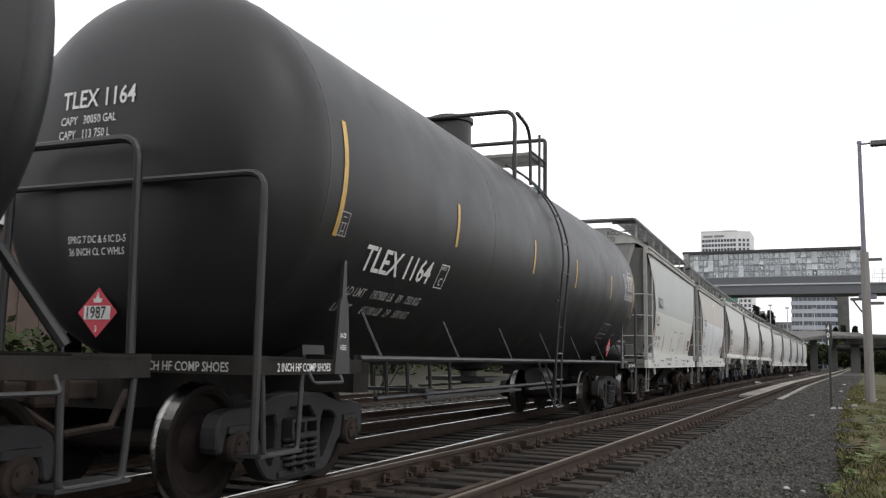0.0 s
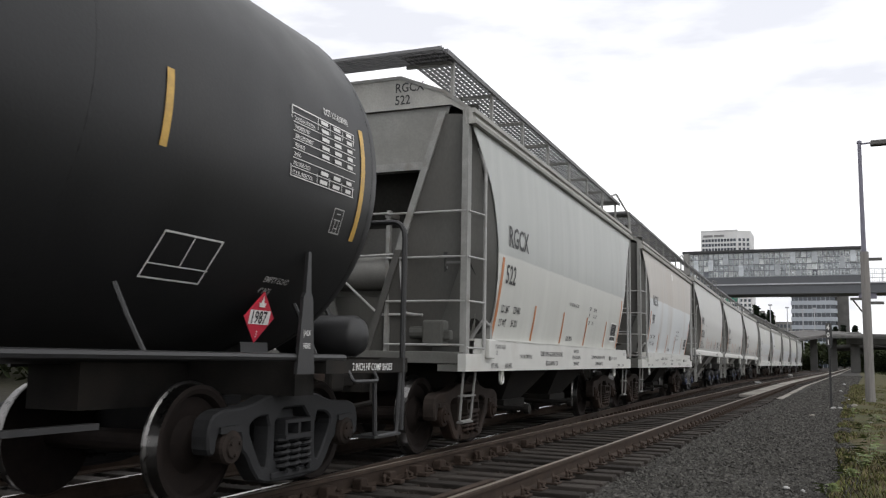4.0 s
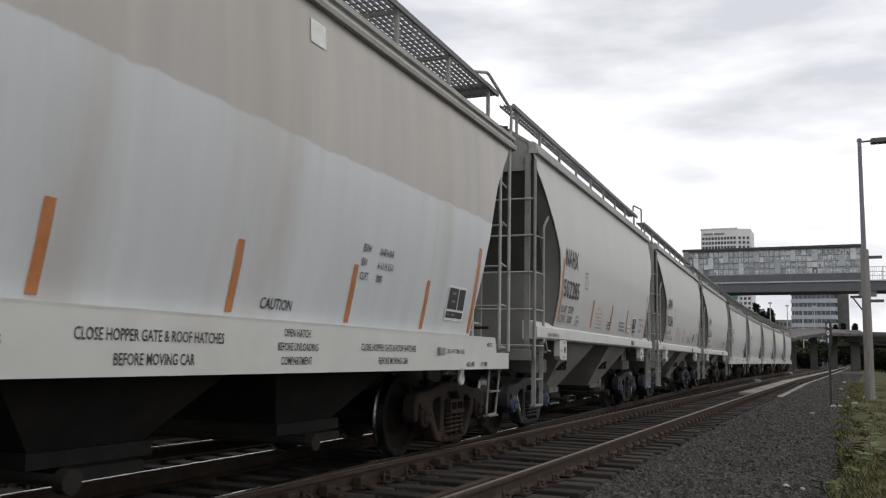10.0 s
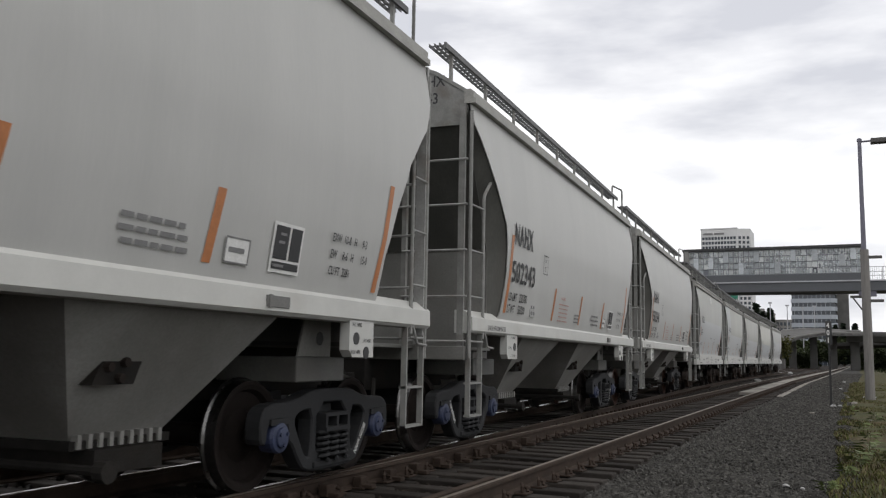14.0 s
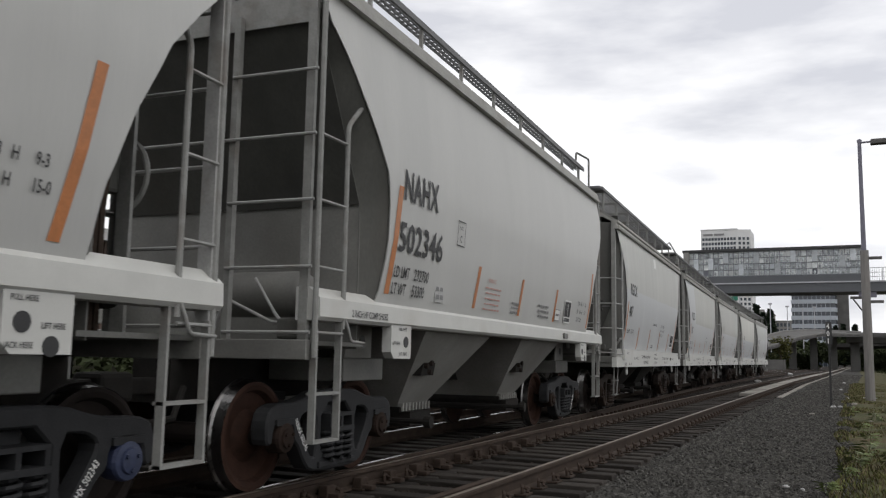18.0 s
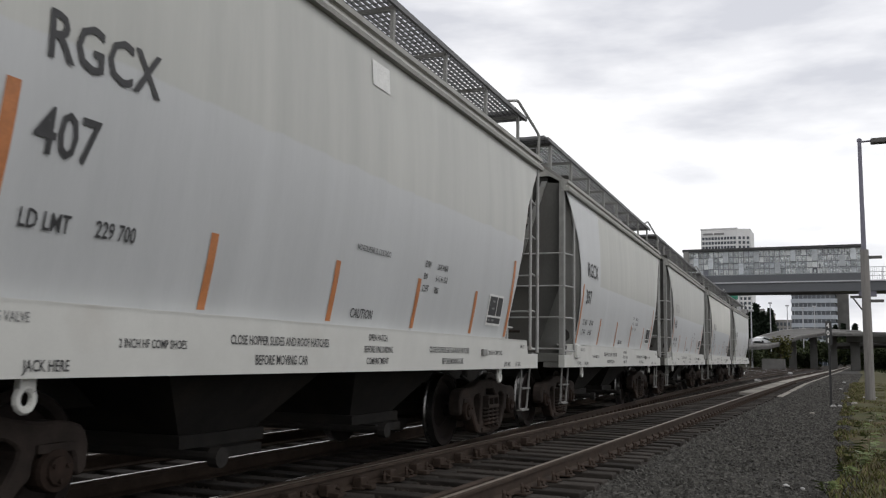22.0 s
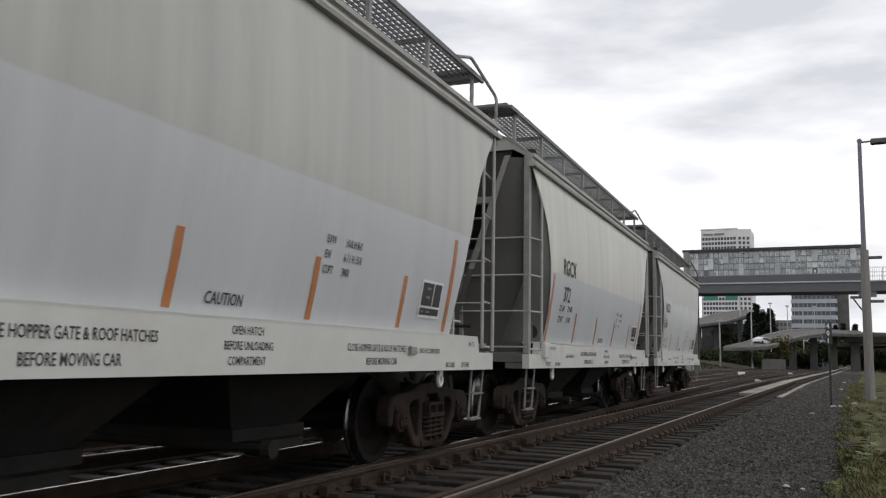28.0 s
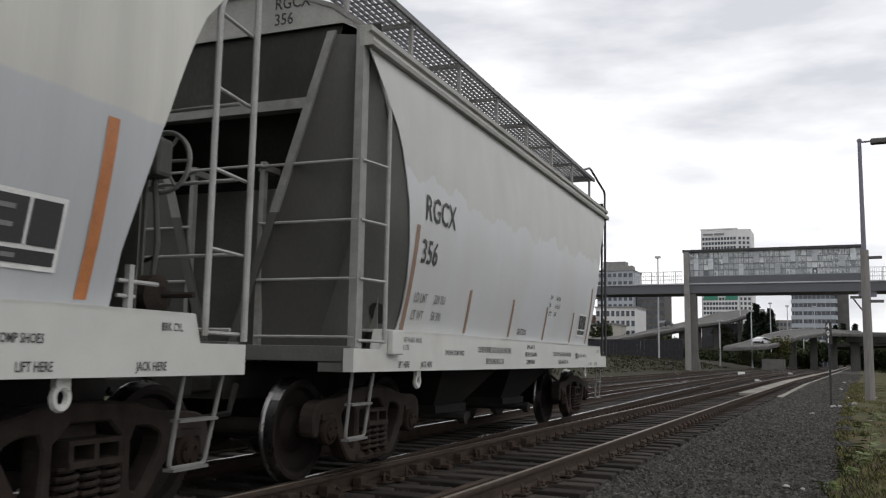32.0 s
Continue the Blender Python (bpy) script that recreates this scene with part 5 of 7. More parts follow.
    letters_on("end_number", number, 0.17, lambda u, v: (0.42 + u, f + 0.188, 4.31 + v), "letter_black", c, 0.85)


def words(width, lines, step, high, seed):
    """Lines of small writing broken into words: rows for bars_on, from the top line down."""
    r = random.Random(seed)
    rows = []
    for k in range(lines):
        u = r.uniform(0, 0.06) * width
        while u < width * 0.9:
            w = r.uniform(0.1, 0.22) * width
            rows.append((u, min(width, u + w), -step * k, high - step * k))
            u += w + 0.035 * width
    return rows


def mark_b(c, name, number):
    f = -LB / 2
    letters_on("reporting_mark", name, 0.41, on_b(f + 1.45, 2.64), "letter_black", c, 0.72, 0.02)
    letters_on("car_number", number, 0.40, on_b(f + 1.41, 2.14), "letter_black", c, 0.92, 0.016)
    for k, (a, b) in enumerate((("LD LMT", "232700"), ("LT WT", "53300"))):
        letters_on("weight_lettering", a, 0.155, on_b(f + 1.39, 1.89 - 0.16 * k), "letter_black", c, 0.70)
        letters_on("weight_lettering", b, 0.165, on_b(f + 1.86, 1.89 - 0.16 * k), "letter_black", c, 0.75)
    stripe(c, SECT_B, f + 1.27, 1.72, f + 1.35, 2.75, 0.10)
    for y in (3.63, 5.40, 7.12 if number == "502285" else 7.24):
        stripe(c, SECT_B, f + y, 1.72, f + y + 0.06, 2.22, 0.09)
    rear = 9.40 if number == "502343" else 9.54
    stripe(c, SECT_B, f + rear, 1.70, f + rear + 0.16, 2.7, 0.085)
    bars_on("plate_frame", [(0, 0.235, 0, 0.012), (0, 0.235, 0.27, 0.282), (0, 0.01, 0, 0.28), (0.225, 0.235, 0, 0.28)], on_b(f + 2.90, 2.37), "letter_black", c, "thin black frame")
    letters_on("plate_lettering", "PLATE", 0.055, on_b(f + 2.945, 2.555), "letter_black", c, 0.75)
    letters_on("plate_letter", "C", 0.11, on_b(f + 2.985, 2.415), "letter_black", c, 0.75)
    letters_on("warning_heading", "WARNING", 0.075, on_b(f + 4.06, 2.06), "letter_red", c, 0.8)
    bars_on("warning_lettering", words(0.62, 5, 0.065, 0.018, 1), on_b(f + 3.98, 1.985), "letter_red", c)
    bars_on("small_lettering", words(0.36, 3, 0.06, 0.028, 2), on_b(f + 5.06, 1.86), "letter_faint", c)
    bars_on("small_lettering", words(0.62, 3, 0.075, 0.034, 3), on_b(f + 6.34, 1.90), "letter_faint", c)
    for k, (a, b) in enumerate((("EXW  10-8   H", "9-3"), ("EW     8-6   H", "15-0"), ("CU FT  3281", ""))):
        letters_on("dimension_lettering", a, 0.10, on_b(f + 8.72, 2.06 - 0.135 * k), "letter_black", c, 0.68)
        if b:
            letters_on("dimension_lettering", b, 0.10, on_b(f + 9.24, 2.06 - 0.135 * k), "letter_black", c, 0.68)
    wc = bars_on("white_card", [(0, 0.28, 0, 0.18)], on_b(f + 7.33, 1.74), "letter_white", c, "small white card")
    bars_on("card_frame", [(0, 0.28, 0, 0.012), (0, 0.28, 0.168, 0.18), (0, 0.012, 0, 0.18), (0.268, 0.28, 0, 0.18), (0.04, 0.22, 0.075, 0.11)], lambda u, v: (lambda q: (q[0] + 0.003, q[1], q[2]))(on_b(f + 7.33, 1.74)(u, v)), "letter_faint", wc, "thin dark card edge")
    p = bars_on("inspection_panel", [(0, 0.41, 0, 0.37)], on_b(f + 7.87, 1.73), "letter_white", c, "black and white inspection panel")
    lift = lambda u, v, d: (lambda q: (q[0] + d, q[1], q[2]))(on_b(f + 7.87, 1.73)(u, v))
    bars_on("panel_field", [(0.025, 0.21, 0.10, 0.345), (0.235, 0.385, 0.10, 0.345), (0.025, 0.385, 0.025, 0.08)], lambda u, v: lift(u, v, 0.003), "letter_black", p, "black panel field")
    bars_on("panel_lettering", [(0.09, 0.17, 0.275, 0.295), (0.08, 0.16, 0.215, 0.235), (0.04, 0.18, 0.042, 0.062)], lambda u, v: lift(u, v, 0.006), "letter_faint", p)
    rp = part("routing_plate", made(box(1.522, 1.542, f + 7.86, f + 8.16, 1.475, 1.56, 0.004)), "step_grey", c, "grey card bracket")
    part("clip", made(box(1.542, 1.556, f + 7.87, f + 7.91, 1.47, 1.565)), "step_grey", rp)
    card = part("card_holder", made(box(1.50, 1.525, f + 2.47, f + 2.70, 1.72, 1.93)), "letter_dim", c, "dusty white card holder")
    bars_on("card", [(0.02, 0.10, 0.03, 0.08), (0.13, 0.21, 0.03, 0.08), (0.02, 0.10, 0.12, 0.18), (0.13, 0.21, 0.12, 0.18)], on_sill(f + 2.47, 1.72, 1.53), "letter_faint", card, "grey card")
    letters_on("sill_lettering", "2 INCH HF COMP SHOES", 0.085, on_sill(f + 0.62, 1.47, 1.537), "letter_black", c, 0.75)
    for txt, y, z in (("PULL HERE", 1.62, 1.385), ("LIFT HERE", 1.48, 1.25), ("JACK HERE", 1.62, 1.15)):
        letters_on("pad_lettering", txt, 0.045, on_sill(f + y, z, 1.5185), "letter_black", c, 0.8)
    for txt, y, z in (("PULL HERE", 9.20, 1.385), ("LIFT HERE", 9.40, 1.25), ("JACK HERE", 9.18, 1.15)):
        letters_on("pad_lettering", txt, 0.045, on_sill(f + y, z, 1.5185), "letter_black", c, 0.8)
    for y, z in ((1.78, 1.28), (9.28, 1.28), (9.47, 1.16)):
        part("pull_hole", made(lathe([(1.514, 0.055), (1.5195, 0.055)], "x", (0, f + y, z), 14)), "black", c, "black round pull hole")
    letters_on("end_mark", name, 0.2, lambda u, v: (0.62 + u, f + 0.128, 4.46 + v), "letter_black", c, 0.85)
    letters_on("end_number", number, 0.2, lambda u, v: (0.52 + u, f + 0.128, 4.24 + v), "letter_black", c, 0.85)
    tr = sorted((o for o in c.children if o.name.split(".")[0] == "truck"), key=lambda o: o.matrix_basis.translation.y)
    letters_on("frame_number", name + " " + number, 0.075, lambda u, v: (1.104, -0.74 + u * 0.6 + v * 0.8, 0.58 - u * 0.8 + v * 0.6), "letter_white", tr[0], 0.72)
    letters_on("frame_number", name + " " + number, 0.075, lambda u, v: (1.104, 0.46 + u * 0.6 - v * 0.8, 0.20 + u * 0.8 + v * 0.6), "letter_white", tr[-1], 0.72)


def placard(at, parent):
    """A red diamond with its number, set flat on a plane that faces along at's own +x."""
    p = part("placard", made(prism([(0, -0.2), (0.2, 0), (0, 0.2), (-0.2, 0)], "x", 0, 0.006)), "placard", parent, "red diamond hazard placard")
    p.matrix_basis = at
    bm = bmesh.new()
    bm.faces.new([bm.verts.new((0.009, u, v)) for u, v in ((-0.135, -0.055), (0.135, -0.055), (0.135, 0.055), (-0.135, 0.055))])
    part("number_field", bm, "letter_white", p, "white number field")
    letters_on("placard_number", "1987", 0.135, lambda u, v: (0.012, -0.125 + u, -0.045 + v), "letter_black", p, 0.8, 0.02)
    letters_on("placard_class", "3", 0.075, lambda u, v: (0.012, -0.02 + u, -0.155 + v), "letter_white", p, 0.8)
    part("flame_sign", made(prism([(-0.035, 0.08), (0.035, 0.08), (0.045, 0.115), (0.02, 0.11), (0, 0.165), (-0.02, 0.11), (-0.045, 0.115)], "x", 0.009, 0.012)), "letter_white", p, "white flame sign")
    return p


def shell_at(y, z):
    return lambda u, v: tank_surface(y + u, math.asin((z - ZT) / RT) + v / RT, 0.012)


def mark_tank(c):
    f = -LT / 2 - 0.10
    for y, a0, a1, w in ((0.65, -0.353, 0.24, 0.07), (3.24, -0.208, 0.08, 0.065), (6.25, -0.208, 0.08, 0.065), (8.76, -0.208, 0.08, 0.065), (11.7, -0.208, 0.08, 0.065), (14.18, -0.36, 0.232, 0.07)):
        bm = bmesh.new()
        rows = [[bm.verts.new(tank_surface(f + y + dy, a, 0.005)) for dy in (0, w)] for a in np.linspace(a0, a1, 9)]
        for p, q in zip(rows, rows[1:]):
            bm.faces.new((p[0], p[1], q[1], q[0]))
        part("reflective_stripe", bm, "amber", c)
    letters_on("reporting_mark", "TLEX 1164", 0.34, shell_at(f + 1.30, 1.925), "letter_white", c, 0.98, 0.015)
    bars_on("plate_frame", [(0, 0.22, 0, 0.012), (0, 0.22, 0.26, 0.272), (0, 0.012, 0, 0.27), (0.208, 0.22, 0, 0.27)], shell_at(f + 3.03, 1.90), "letter_white", c, "thin white frame")
    letters_on("plate_letter", "C", 0.13, shell_at(f + 3.095, 1.93), "letter_white", c)
    letters_on("plate_lettering", "PLATE", 0.055, shell_at(f + 3.055, 2.09), "letter_white", c, 0.75)
    letters_on("weight_lettering", "LD LMT    197900 LB   89   750 KG", 0.135, shell_at(f + 1.29, 1.70), "letter_dim", c, 0.82)
    letters_on("weight_lettering", "LT WT       65100 LB   29   550 KG", 0.135, shell_at(f + 1.25, 1.56), "letter_dim", c, 0.82)
    # front head lettering
    def head(x, z):
        def w(u, v):
            dx, dz = x + u, z + v - ZT
            r = min(0.999, math.hypot(dx, dz) / RT)
            q = math.acos(min(1.0, r ** (1 / HX)))
            return (dx, -LT / 2 + HB - HD * math.sin(q) - 0.008, z + v)
        return w
    letters_on("head_mark", "TLEX 1164", 0.215, head(-0.62, 3.16), "letter_white", c, 0.8, 0.015)
    letters_on("head_capacity", "CAPY   30050 GAL", 0.10, head(-0.62, 3.02), "letter_white", c, 0.75)
    letters_on("head_capacity", "CAPY   113 750 L", 0.10, head(-0.63, 2.90), "letter_white", c, 0.75)
    letters_on("head_lettering", "SPRG 7 DC & 6 IC D-5", 0.085, head(-0.46, 2.02), "letter_white", c, 0.75)
    letters_on("head_lettering", "36 INCH CL C WHLS", 0.085, head(-0.45, 1.92), "letter_white", c, 0.75)
    placard(Matrix.Translation(head(-0.14, 1.46)(0, 0)) @ pose(0, -0.05, 0, 0, 0, -90), c)
    placard(Matrix.Translation(tank_surface(f + 0.09 + 13.28, -0.80, 0.12)) @ pose(0, 0, 0, 0, 12, 0), c)
    for y in (1.0, 13.65):
        letters_on("strap_lettering", "JACK", 0.06, on_sill(f + y - 0.06, 1.30, 1.503), "letter_white", c, 0.8)
        letters_on("strap_lettering", "HERE", 0.06, on_sill(f + y - 0.06, 1.20, 1.503), "letter_white", c, 0.8)
    for y in (0.69, 13.81):
        bars_on("house_sign", [(0, 0.16, 0, 0.01), (0, 0.16, 0.2, 0.21), (0, 0.01, 0, 0.2), (0.15, 0.16, 0, 0.2), (0.03, 0.13, 0.11, 0.12), (0.05, 0.06, 0, 0.11), (0.10, 0.11, 0, 0.11), (0.06, 0.10, 0.04, 0.05), (0.05, 0.11, 0.16, 0.17)], shell_at(f + y, 2.14), "letter_dim", c, "thin pale framed sign")
    for txt, y in (("2 INCH HF COMP SHOES", 0.03), ("2 INCH HF COMP SHOES", 14.45)):
        letters_on("deck_lettering", txt, 0.09, on_sill(f + y, 1.025, 1.484), "letter_white", c, 0.8)
    letters_on("deck_lettering", "2 INCH HF COMP SHOES", 0.10, lambda u, v: (0.35 + u, f + 0.10 - FORE - 0.004, 1.02 + v), "letter_dim", c, 0.8)
    # test table near the rear head
    at = shell_at(f + 0.09 + 13.0, 2.46)
    bars_on("test_table", [(0, 0.97, 0.53, 0.54), (0, 0.97, 0, 0.008), (0, 0.01, 0, 0.54), (0.96, 0.97, 0, 0.54), (0.38, 0.387, 0, 0.54), (0.57, 0.577, 0, 0.54), (0.775, 0.782, 0, 0.54)] + [(0, 0.97, 0.0675 * k, 0.0675 * k + 0.006) for k in range(1, 8)], at, "letter_white", c, "white ruled test table")
    for k, words in enumerate(("STUB SILL INSPECTION", "88.B.2 INSPECTION", "LINING", "PRD/VALVE", "SERVICE EQUIPMENT", "THICKNESS TEST", "TANK QUALIFICATION")):
        letters_on("test_lettering", words, 0.045, shell_at(f + 0.09 + 13.02, 2.46 + 0.0675 * k + 0.016), "letter_white", c, 0.62)
    bars_on("test_lettering", [(a, b, 0.0675 * k + 0.02, 0.0675 * k + 0.05) for k in range(8) for a, b in ((0.42, 0.53), (0.62, 0.73), (0.83, 0.92)) if k not in (2,)], at, "letter_white", c)
    letters_on("class_lettering", "DOT 111A100W1", 0.085, shell_at(f + 0.09 + 13.49, 3.05), "letter_white", c, 0.62)
    letters_on("adjuster_lettering", "EMPTY LOAD", 0.075, shell_at(f + 0.09 + 13.18, 1.70), "letter_dim", c, 0.75)
    letters_on("adjuster_lettering", "4\" ADJ", 0.075, shell_at(f + 0.09 + 13.2, 1.62), "letter_dim", c, 0.75)
    bars_on("inspection_frame", [(0, 0.6, 0, 0.014), (0, 0.6, 0.34, 0.354), (0, 0.014, 0, 0.34), (0.586, 0.6, 0, 0.34), (0.3, 0.31, 0.12, 0.34), (0, 0.6, 0.11, 0.12)], shell_at(f + 11.99, 1.62), "letter_white", c, "white ruled inspection panel")


# --- the train: built once for each kind, then copied ---
def wheels_of(thing):
    return [(o, round(o.matrix_basis.translation.y, 3)) for o in thing.children_recursive if o.name.split(".")[0] == "wheelset"]


FRONTS = (("A", -34.76, "grey_car", "RGCX", "522", "229 800", "56 200"), ("A", -22.494, "tan_car", "RGCX", "597", "229 700", "56 300"),
          ("B", -10.654, "light_car", "NAHX", "502285", "", ""), ("B", 1.397, "light_car", "NAHX", "502343", "", ""), ("B", 13.448, "light_car", "NAHX", "502346", "", ""),
          ("A", 25.95, "soft_car", "RGCX", "407", "229 700", "56 300"), ("A", 38.215, "panel_car", "RGCX", "397", "229 600", "56 400"), ("A", 50.48, "pale_car", "RGCX", "400", "229 800", "56 200"),
          ("A", 62.745, "cream_car", "RGCX", "372", "229 600", "56 400"), ("A", 75.01, "blotch_car", "RGCX", "356", "229 700", "56 300"))
LABELS = {"soft_car": "evenly faded pale grey covered hopper with a white paint patch",
          "panel_car": "pale grey covered hopper with a dulled panel behind its lettering",
          "grey_car": "grey covered hopper with a darker upper side and white sill", "tan_car": "grey covered hopper with a rust-stained tan upper side", "light_car": "light grey covered hopper with rounded sides and open bays",
          "pale_car": "pale grey covered hopper with a dulled upper side and white sill", "cream_car": "grey covered hopper with a cream upper side and white sill", "blotch_car": "pale grey covered hopper with a blotched upper side, last car"}
proto = {}
for kind, s, paint, mark, number, light, tare in FRONTS:
    if kind not in proto:
        proto[kind] = hopper_a(paint) if kind == "A" else hopper_b(paint)
        c = proto[kind]
        plain = copy_thing(c, Matrix())
        proto[kind] = plain
    else:
        c = copy_thing(proto[kind], Matrix())
    for o in c.children:
        if o.name.split(".")[0] == "side_sheet" and o.data.materials[0] != M[paint]:
            o.data = o.data.copy()
            o.data.materials[0] = M[paint]
    if number in ("397", "400", "372", "356"):
        for o in list(c.children):
            if o.name.split(".")[0] in ("air_reservoir", "reservoir_bracket", "brake_pipe", "control_valve", "handbrake_lever"):
                bpy.data.objects.remove(o)
    tagged(c, LABELS[paint])
    if number in ("522", "597", "407"):
        on_web = lambda x, z: lambda u, v: (x + u, web_at(x + u, z + v, 0.006), z + v)
        pl = bars_on("notice_plate", [(0, 0.26, 0, 0.24)], on_web(1.12, 2.18), "black", c, "black notice plate")
        bars_on("notice_lettering", [(0.03, 0.23, 0.16, 0.19), (0.03, 0.2, 0.10, 0.13), (0.03, 0.22, 0.04, 0.07)], lambda u, v: (1.12 + u, web_at(1.12 + u, 2.18 + v, 0.010), 2.18 + v), "letter_faint", pl)
    if number == "522":
        for o in c.children:
            if o.name.split(".")[0] == "upper_end_sheet":
                o.data = o.data.copy()
                o.data.materials[0] = M["end_upper"]
        bars_on("end_notice", [(0.0, 0.62 - 0.04 * k, 0.3 - 0.075 * k, 0.34 - 0.075 * k) for k in range(5)], lambda u, v: (-0.62 + u + 0.3 * (0.34 - v), -LA / 2 + 0.236, 3.60 + v), "letter_black", c)
    # last car's rear ladder, post and grab iron: backlit silhouette painted as black
    if number == "356":
        for o in c.children_recursive:
            if o.name.split(".")[0] in ("corner_post", "side_ladder", "rung", "roof_grab_iron") and o.data.vertices[0].co.y > 3:
                o.data = o.data.copy()
                o.data.materials[0] = M["black"]
    if number == "502346":
        f = -LB / 2
        part("air_reservoir", made(lathe([(-0.46, 0.04), (-0.43, 0.15), (-0.36, 0.2), (0.36, 0.2), (0.43, 0.15), (0.46, 0.04)], "x", (0.76, f + 0.5, 1.66), 20)), "end_mid", c, smooth=True)
        part("brake_pipe", made(bent([(0.42, f + 0.2, 1.3), (0.5, f + 0.22, 1.62), (1.0, f + 0.24, 1.4), (1.3, f + 0.24, 1.44)], 0.014), bent([(0.8, f + 0.24, 1.78), (1.05, f + 0.22, 1.44), (1.25, f + 0.22, 1.32)], 0.014)), "ladder", c)
        for o in c.children_recursive:
            n = o.name.split(".")[0]
            if n in ("bearing_cap", "wheel"):
                o.data = o.data.copy()
                o.data.materials[0] = M["bearing_rust" if n == "bearing_cap" else "wheel_rust"]
        part("control_valve", made(box(1.05, 1.3, f + 0.2, f + 0.42, 1.27, 1.44, 0.02), lathe([(1.2, 0.05), (1.42, 0.06)], "x", (0, f + 0.3, 1.62), 10)), "end_grey", c)
    if kind == "A":
        mark_a(c, mark, number, light, tare, "letter_ghost" if number == "400" else "letter_black", 1.06 if number == "522" else 1.0)
    else:
        mark_b(c, mark, number)
    CARS.append((c, s + (LA if kind == "A" else LB) / 2, 4.25))
for p in proto.values():
    for o in (*p.children_recursive, p):
        bpy.data.objects.remove(o)
tank = tagged(tank_car(), "black tank car with amber stripes and white lettering", "freight car", "tank cars of the train")
tank2 = tagged(copy_thing(tank, Matrix()), "plain black tank car at the head of the line", "freight car", "tank cars of the train")
mark_tank(tank)
for o in list(tank2.children):
    if o.name.split(".")[0] in ("end_handrail", "brake_wheel", "brake_stand", "air_reservoir") and o.data.vertices[0].co.y > 0:
        for q in (*o.children, o):
            bpy.data.objects.remove(q)
part("end_brace", made(tube([(0.2, LT / 2 - 0.75, 2.55), (0.9, LT / 2 - 0.1, 1.18)], 0.04, 8)), "black", tank2, "sloping black brace bar")
TANK_S = -44.08
CARS.append((tank, TANK_S, 6.3))
CARS.append((tank2, TANK_S - 16.92, 6.3))


build_ground()


# ---- posts, signs and lamps beside the line ----
def mile_sign():
    s = tagged(empty("mile_sign", pose(-0.37, 32.5, -0.3)), "black plate with white digits on a slim post", "sign")
    part("post", made(box(-0.035, 0.035, -0.03, 0.03, 0, 2.85)), "black", s)
    part("plate", made(box(-0.10, 0.10, -0.045, -0.034, 2.08, 2.86, 0.004)), "black", s, "black plate")
    for k, d in enumerate("401"):
        letters_on("digit", d, 0.24, lambda u, v, k=k: (-0.07 + u, -0.048, 2.63 - 0.25 * k + v), "letter_white", s, 0.8, 0.02)


def lamp_pole():
    s = tagged(empty("street_lamp", pose(1.0, 40.0, -0.25)), "tall slim grey violet street lamp with a flat head", "street lamp")
    part("pole", made(lathe([(0, 0.14), (0.3, 0.13), (5, 0.105), (10.75, 0.075)], "z", (0, 0, 0), 14)), "purple_steel", s)
    part("base_plate", made(box(-0.25, 0.25, -0.25, 0.25, 0, 0.04)), "galv", s)
    part("arm", made(tube([(0, 0, 10.7), (0.5, 0, 10.72)], 0.04, 8)), "purple_steel", s)
    part("lamp_head", made(box(0.42, 1.35, -0.2, 0.2, 10.58, 10.8, 0.05)), "concrete_dark", s, "flat dark lamp head")
    part("pole_cap", made(lathe([(10.72, 0.1), (10.82, 0.1), (10.86, 0.04)], "z", (0, 0, 0), 10)), "purple_steel", s)


def utility_post():
    s = tagged(empty("utility_post", pose(0.94, 37.0, -0.25)), "grey weathered post with short side brackets", "post")
    part("post_body", made(lathe([(0, 0.175), (2, 0.165), (5.75, 0.15)], "z", (0, 0, 0), 12)), "post", s)
    for z in (5.4, 3.72):
        part("bracket", made(box(0.1, 0.6, -0.05, 0.05, z, z + 0.11, 0.01)), "concrete_dark", s)
    part("bracket", made(box(-0.55, -0.1, 0.2, 0.28, 3.9, 4.0, 0.01)), "concrete_dark", s)
    part("brace", made(tube([(-0.45, 0.24, 3.9), (-0.15, 0.2, 3.45)], 0.03, 6)), "concrete_dark", s)


mile_sign()
lamp_pole()
utility_post()


# ---- crossing panels, relay boxes, litter ----
def crossing_panel(x0, x1, y0, y1):
    return made(box(x0, x1, y0, y1, -0.14, -0.03, 0.012))


pan = tagged(empty("crossing_panels"), "pale concrete panels laid along the rail", "pavement", kind="structure")
for k in range(122):
    y = 35.5 + k * 3.0
    part("panel", crossing_panel(main_x(y) + 0.05, main_x(y) + 0.66, y, y + 2.97), "panel", pan)
    o = part("panel", crossing_panel(main_x(y) + 1.14, main_x(y) + 1.52, y + 1.5, y + 4.47), "panel", pan)
    o.matrix_basis = pose(0, 0, -0.17)


def blob(r, seed, flat=0.6):
    """A crumpled lump."""
    bm = bmesh.new()
    bmesh.ops.create_icosphere(bm, subdivisions=2, radius=r)
    for v in bm.verts:
        v.co *= 1 + 0.45 * noise.noise(v.co * 3 / r + Vector((seed, 0, 0)))
        v.co.z = max(v.co.z * flat, -r * 0.35)
    return bm


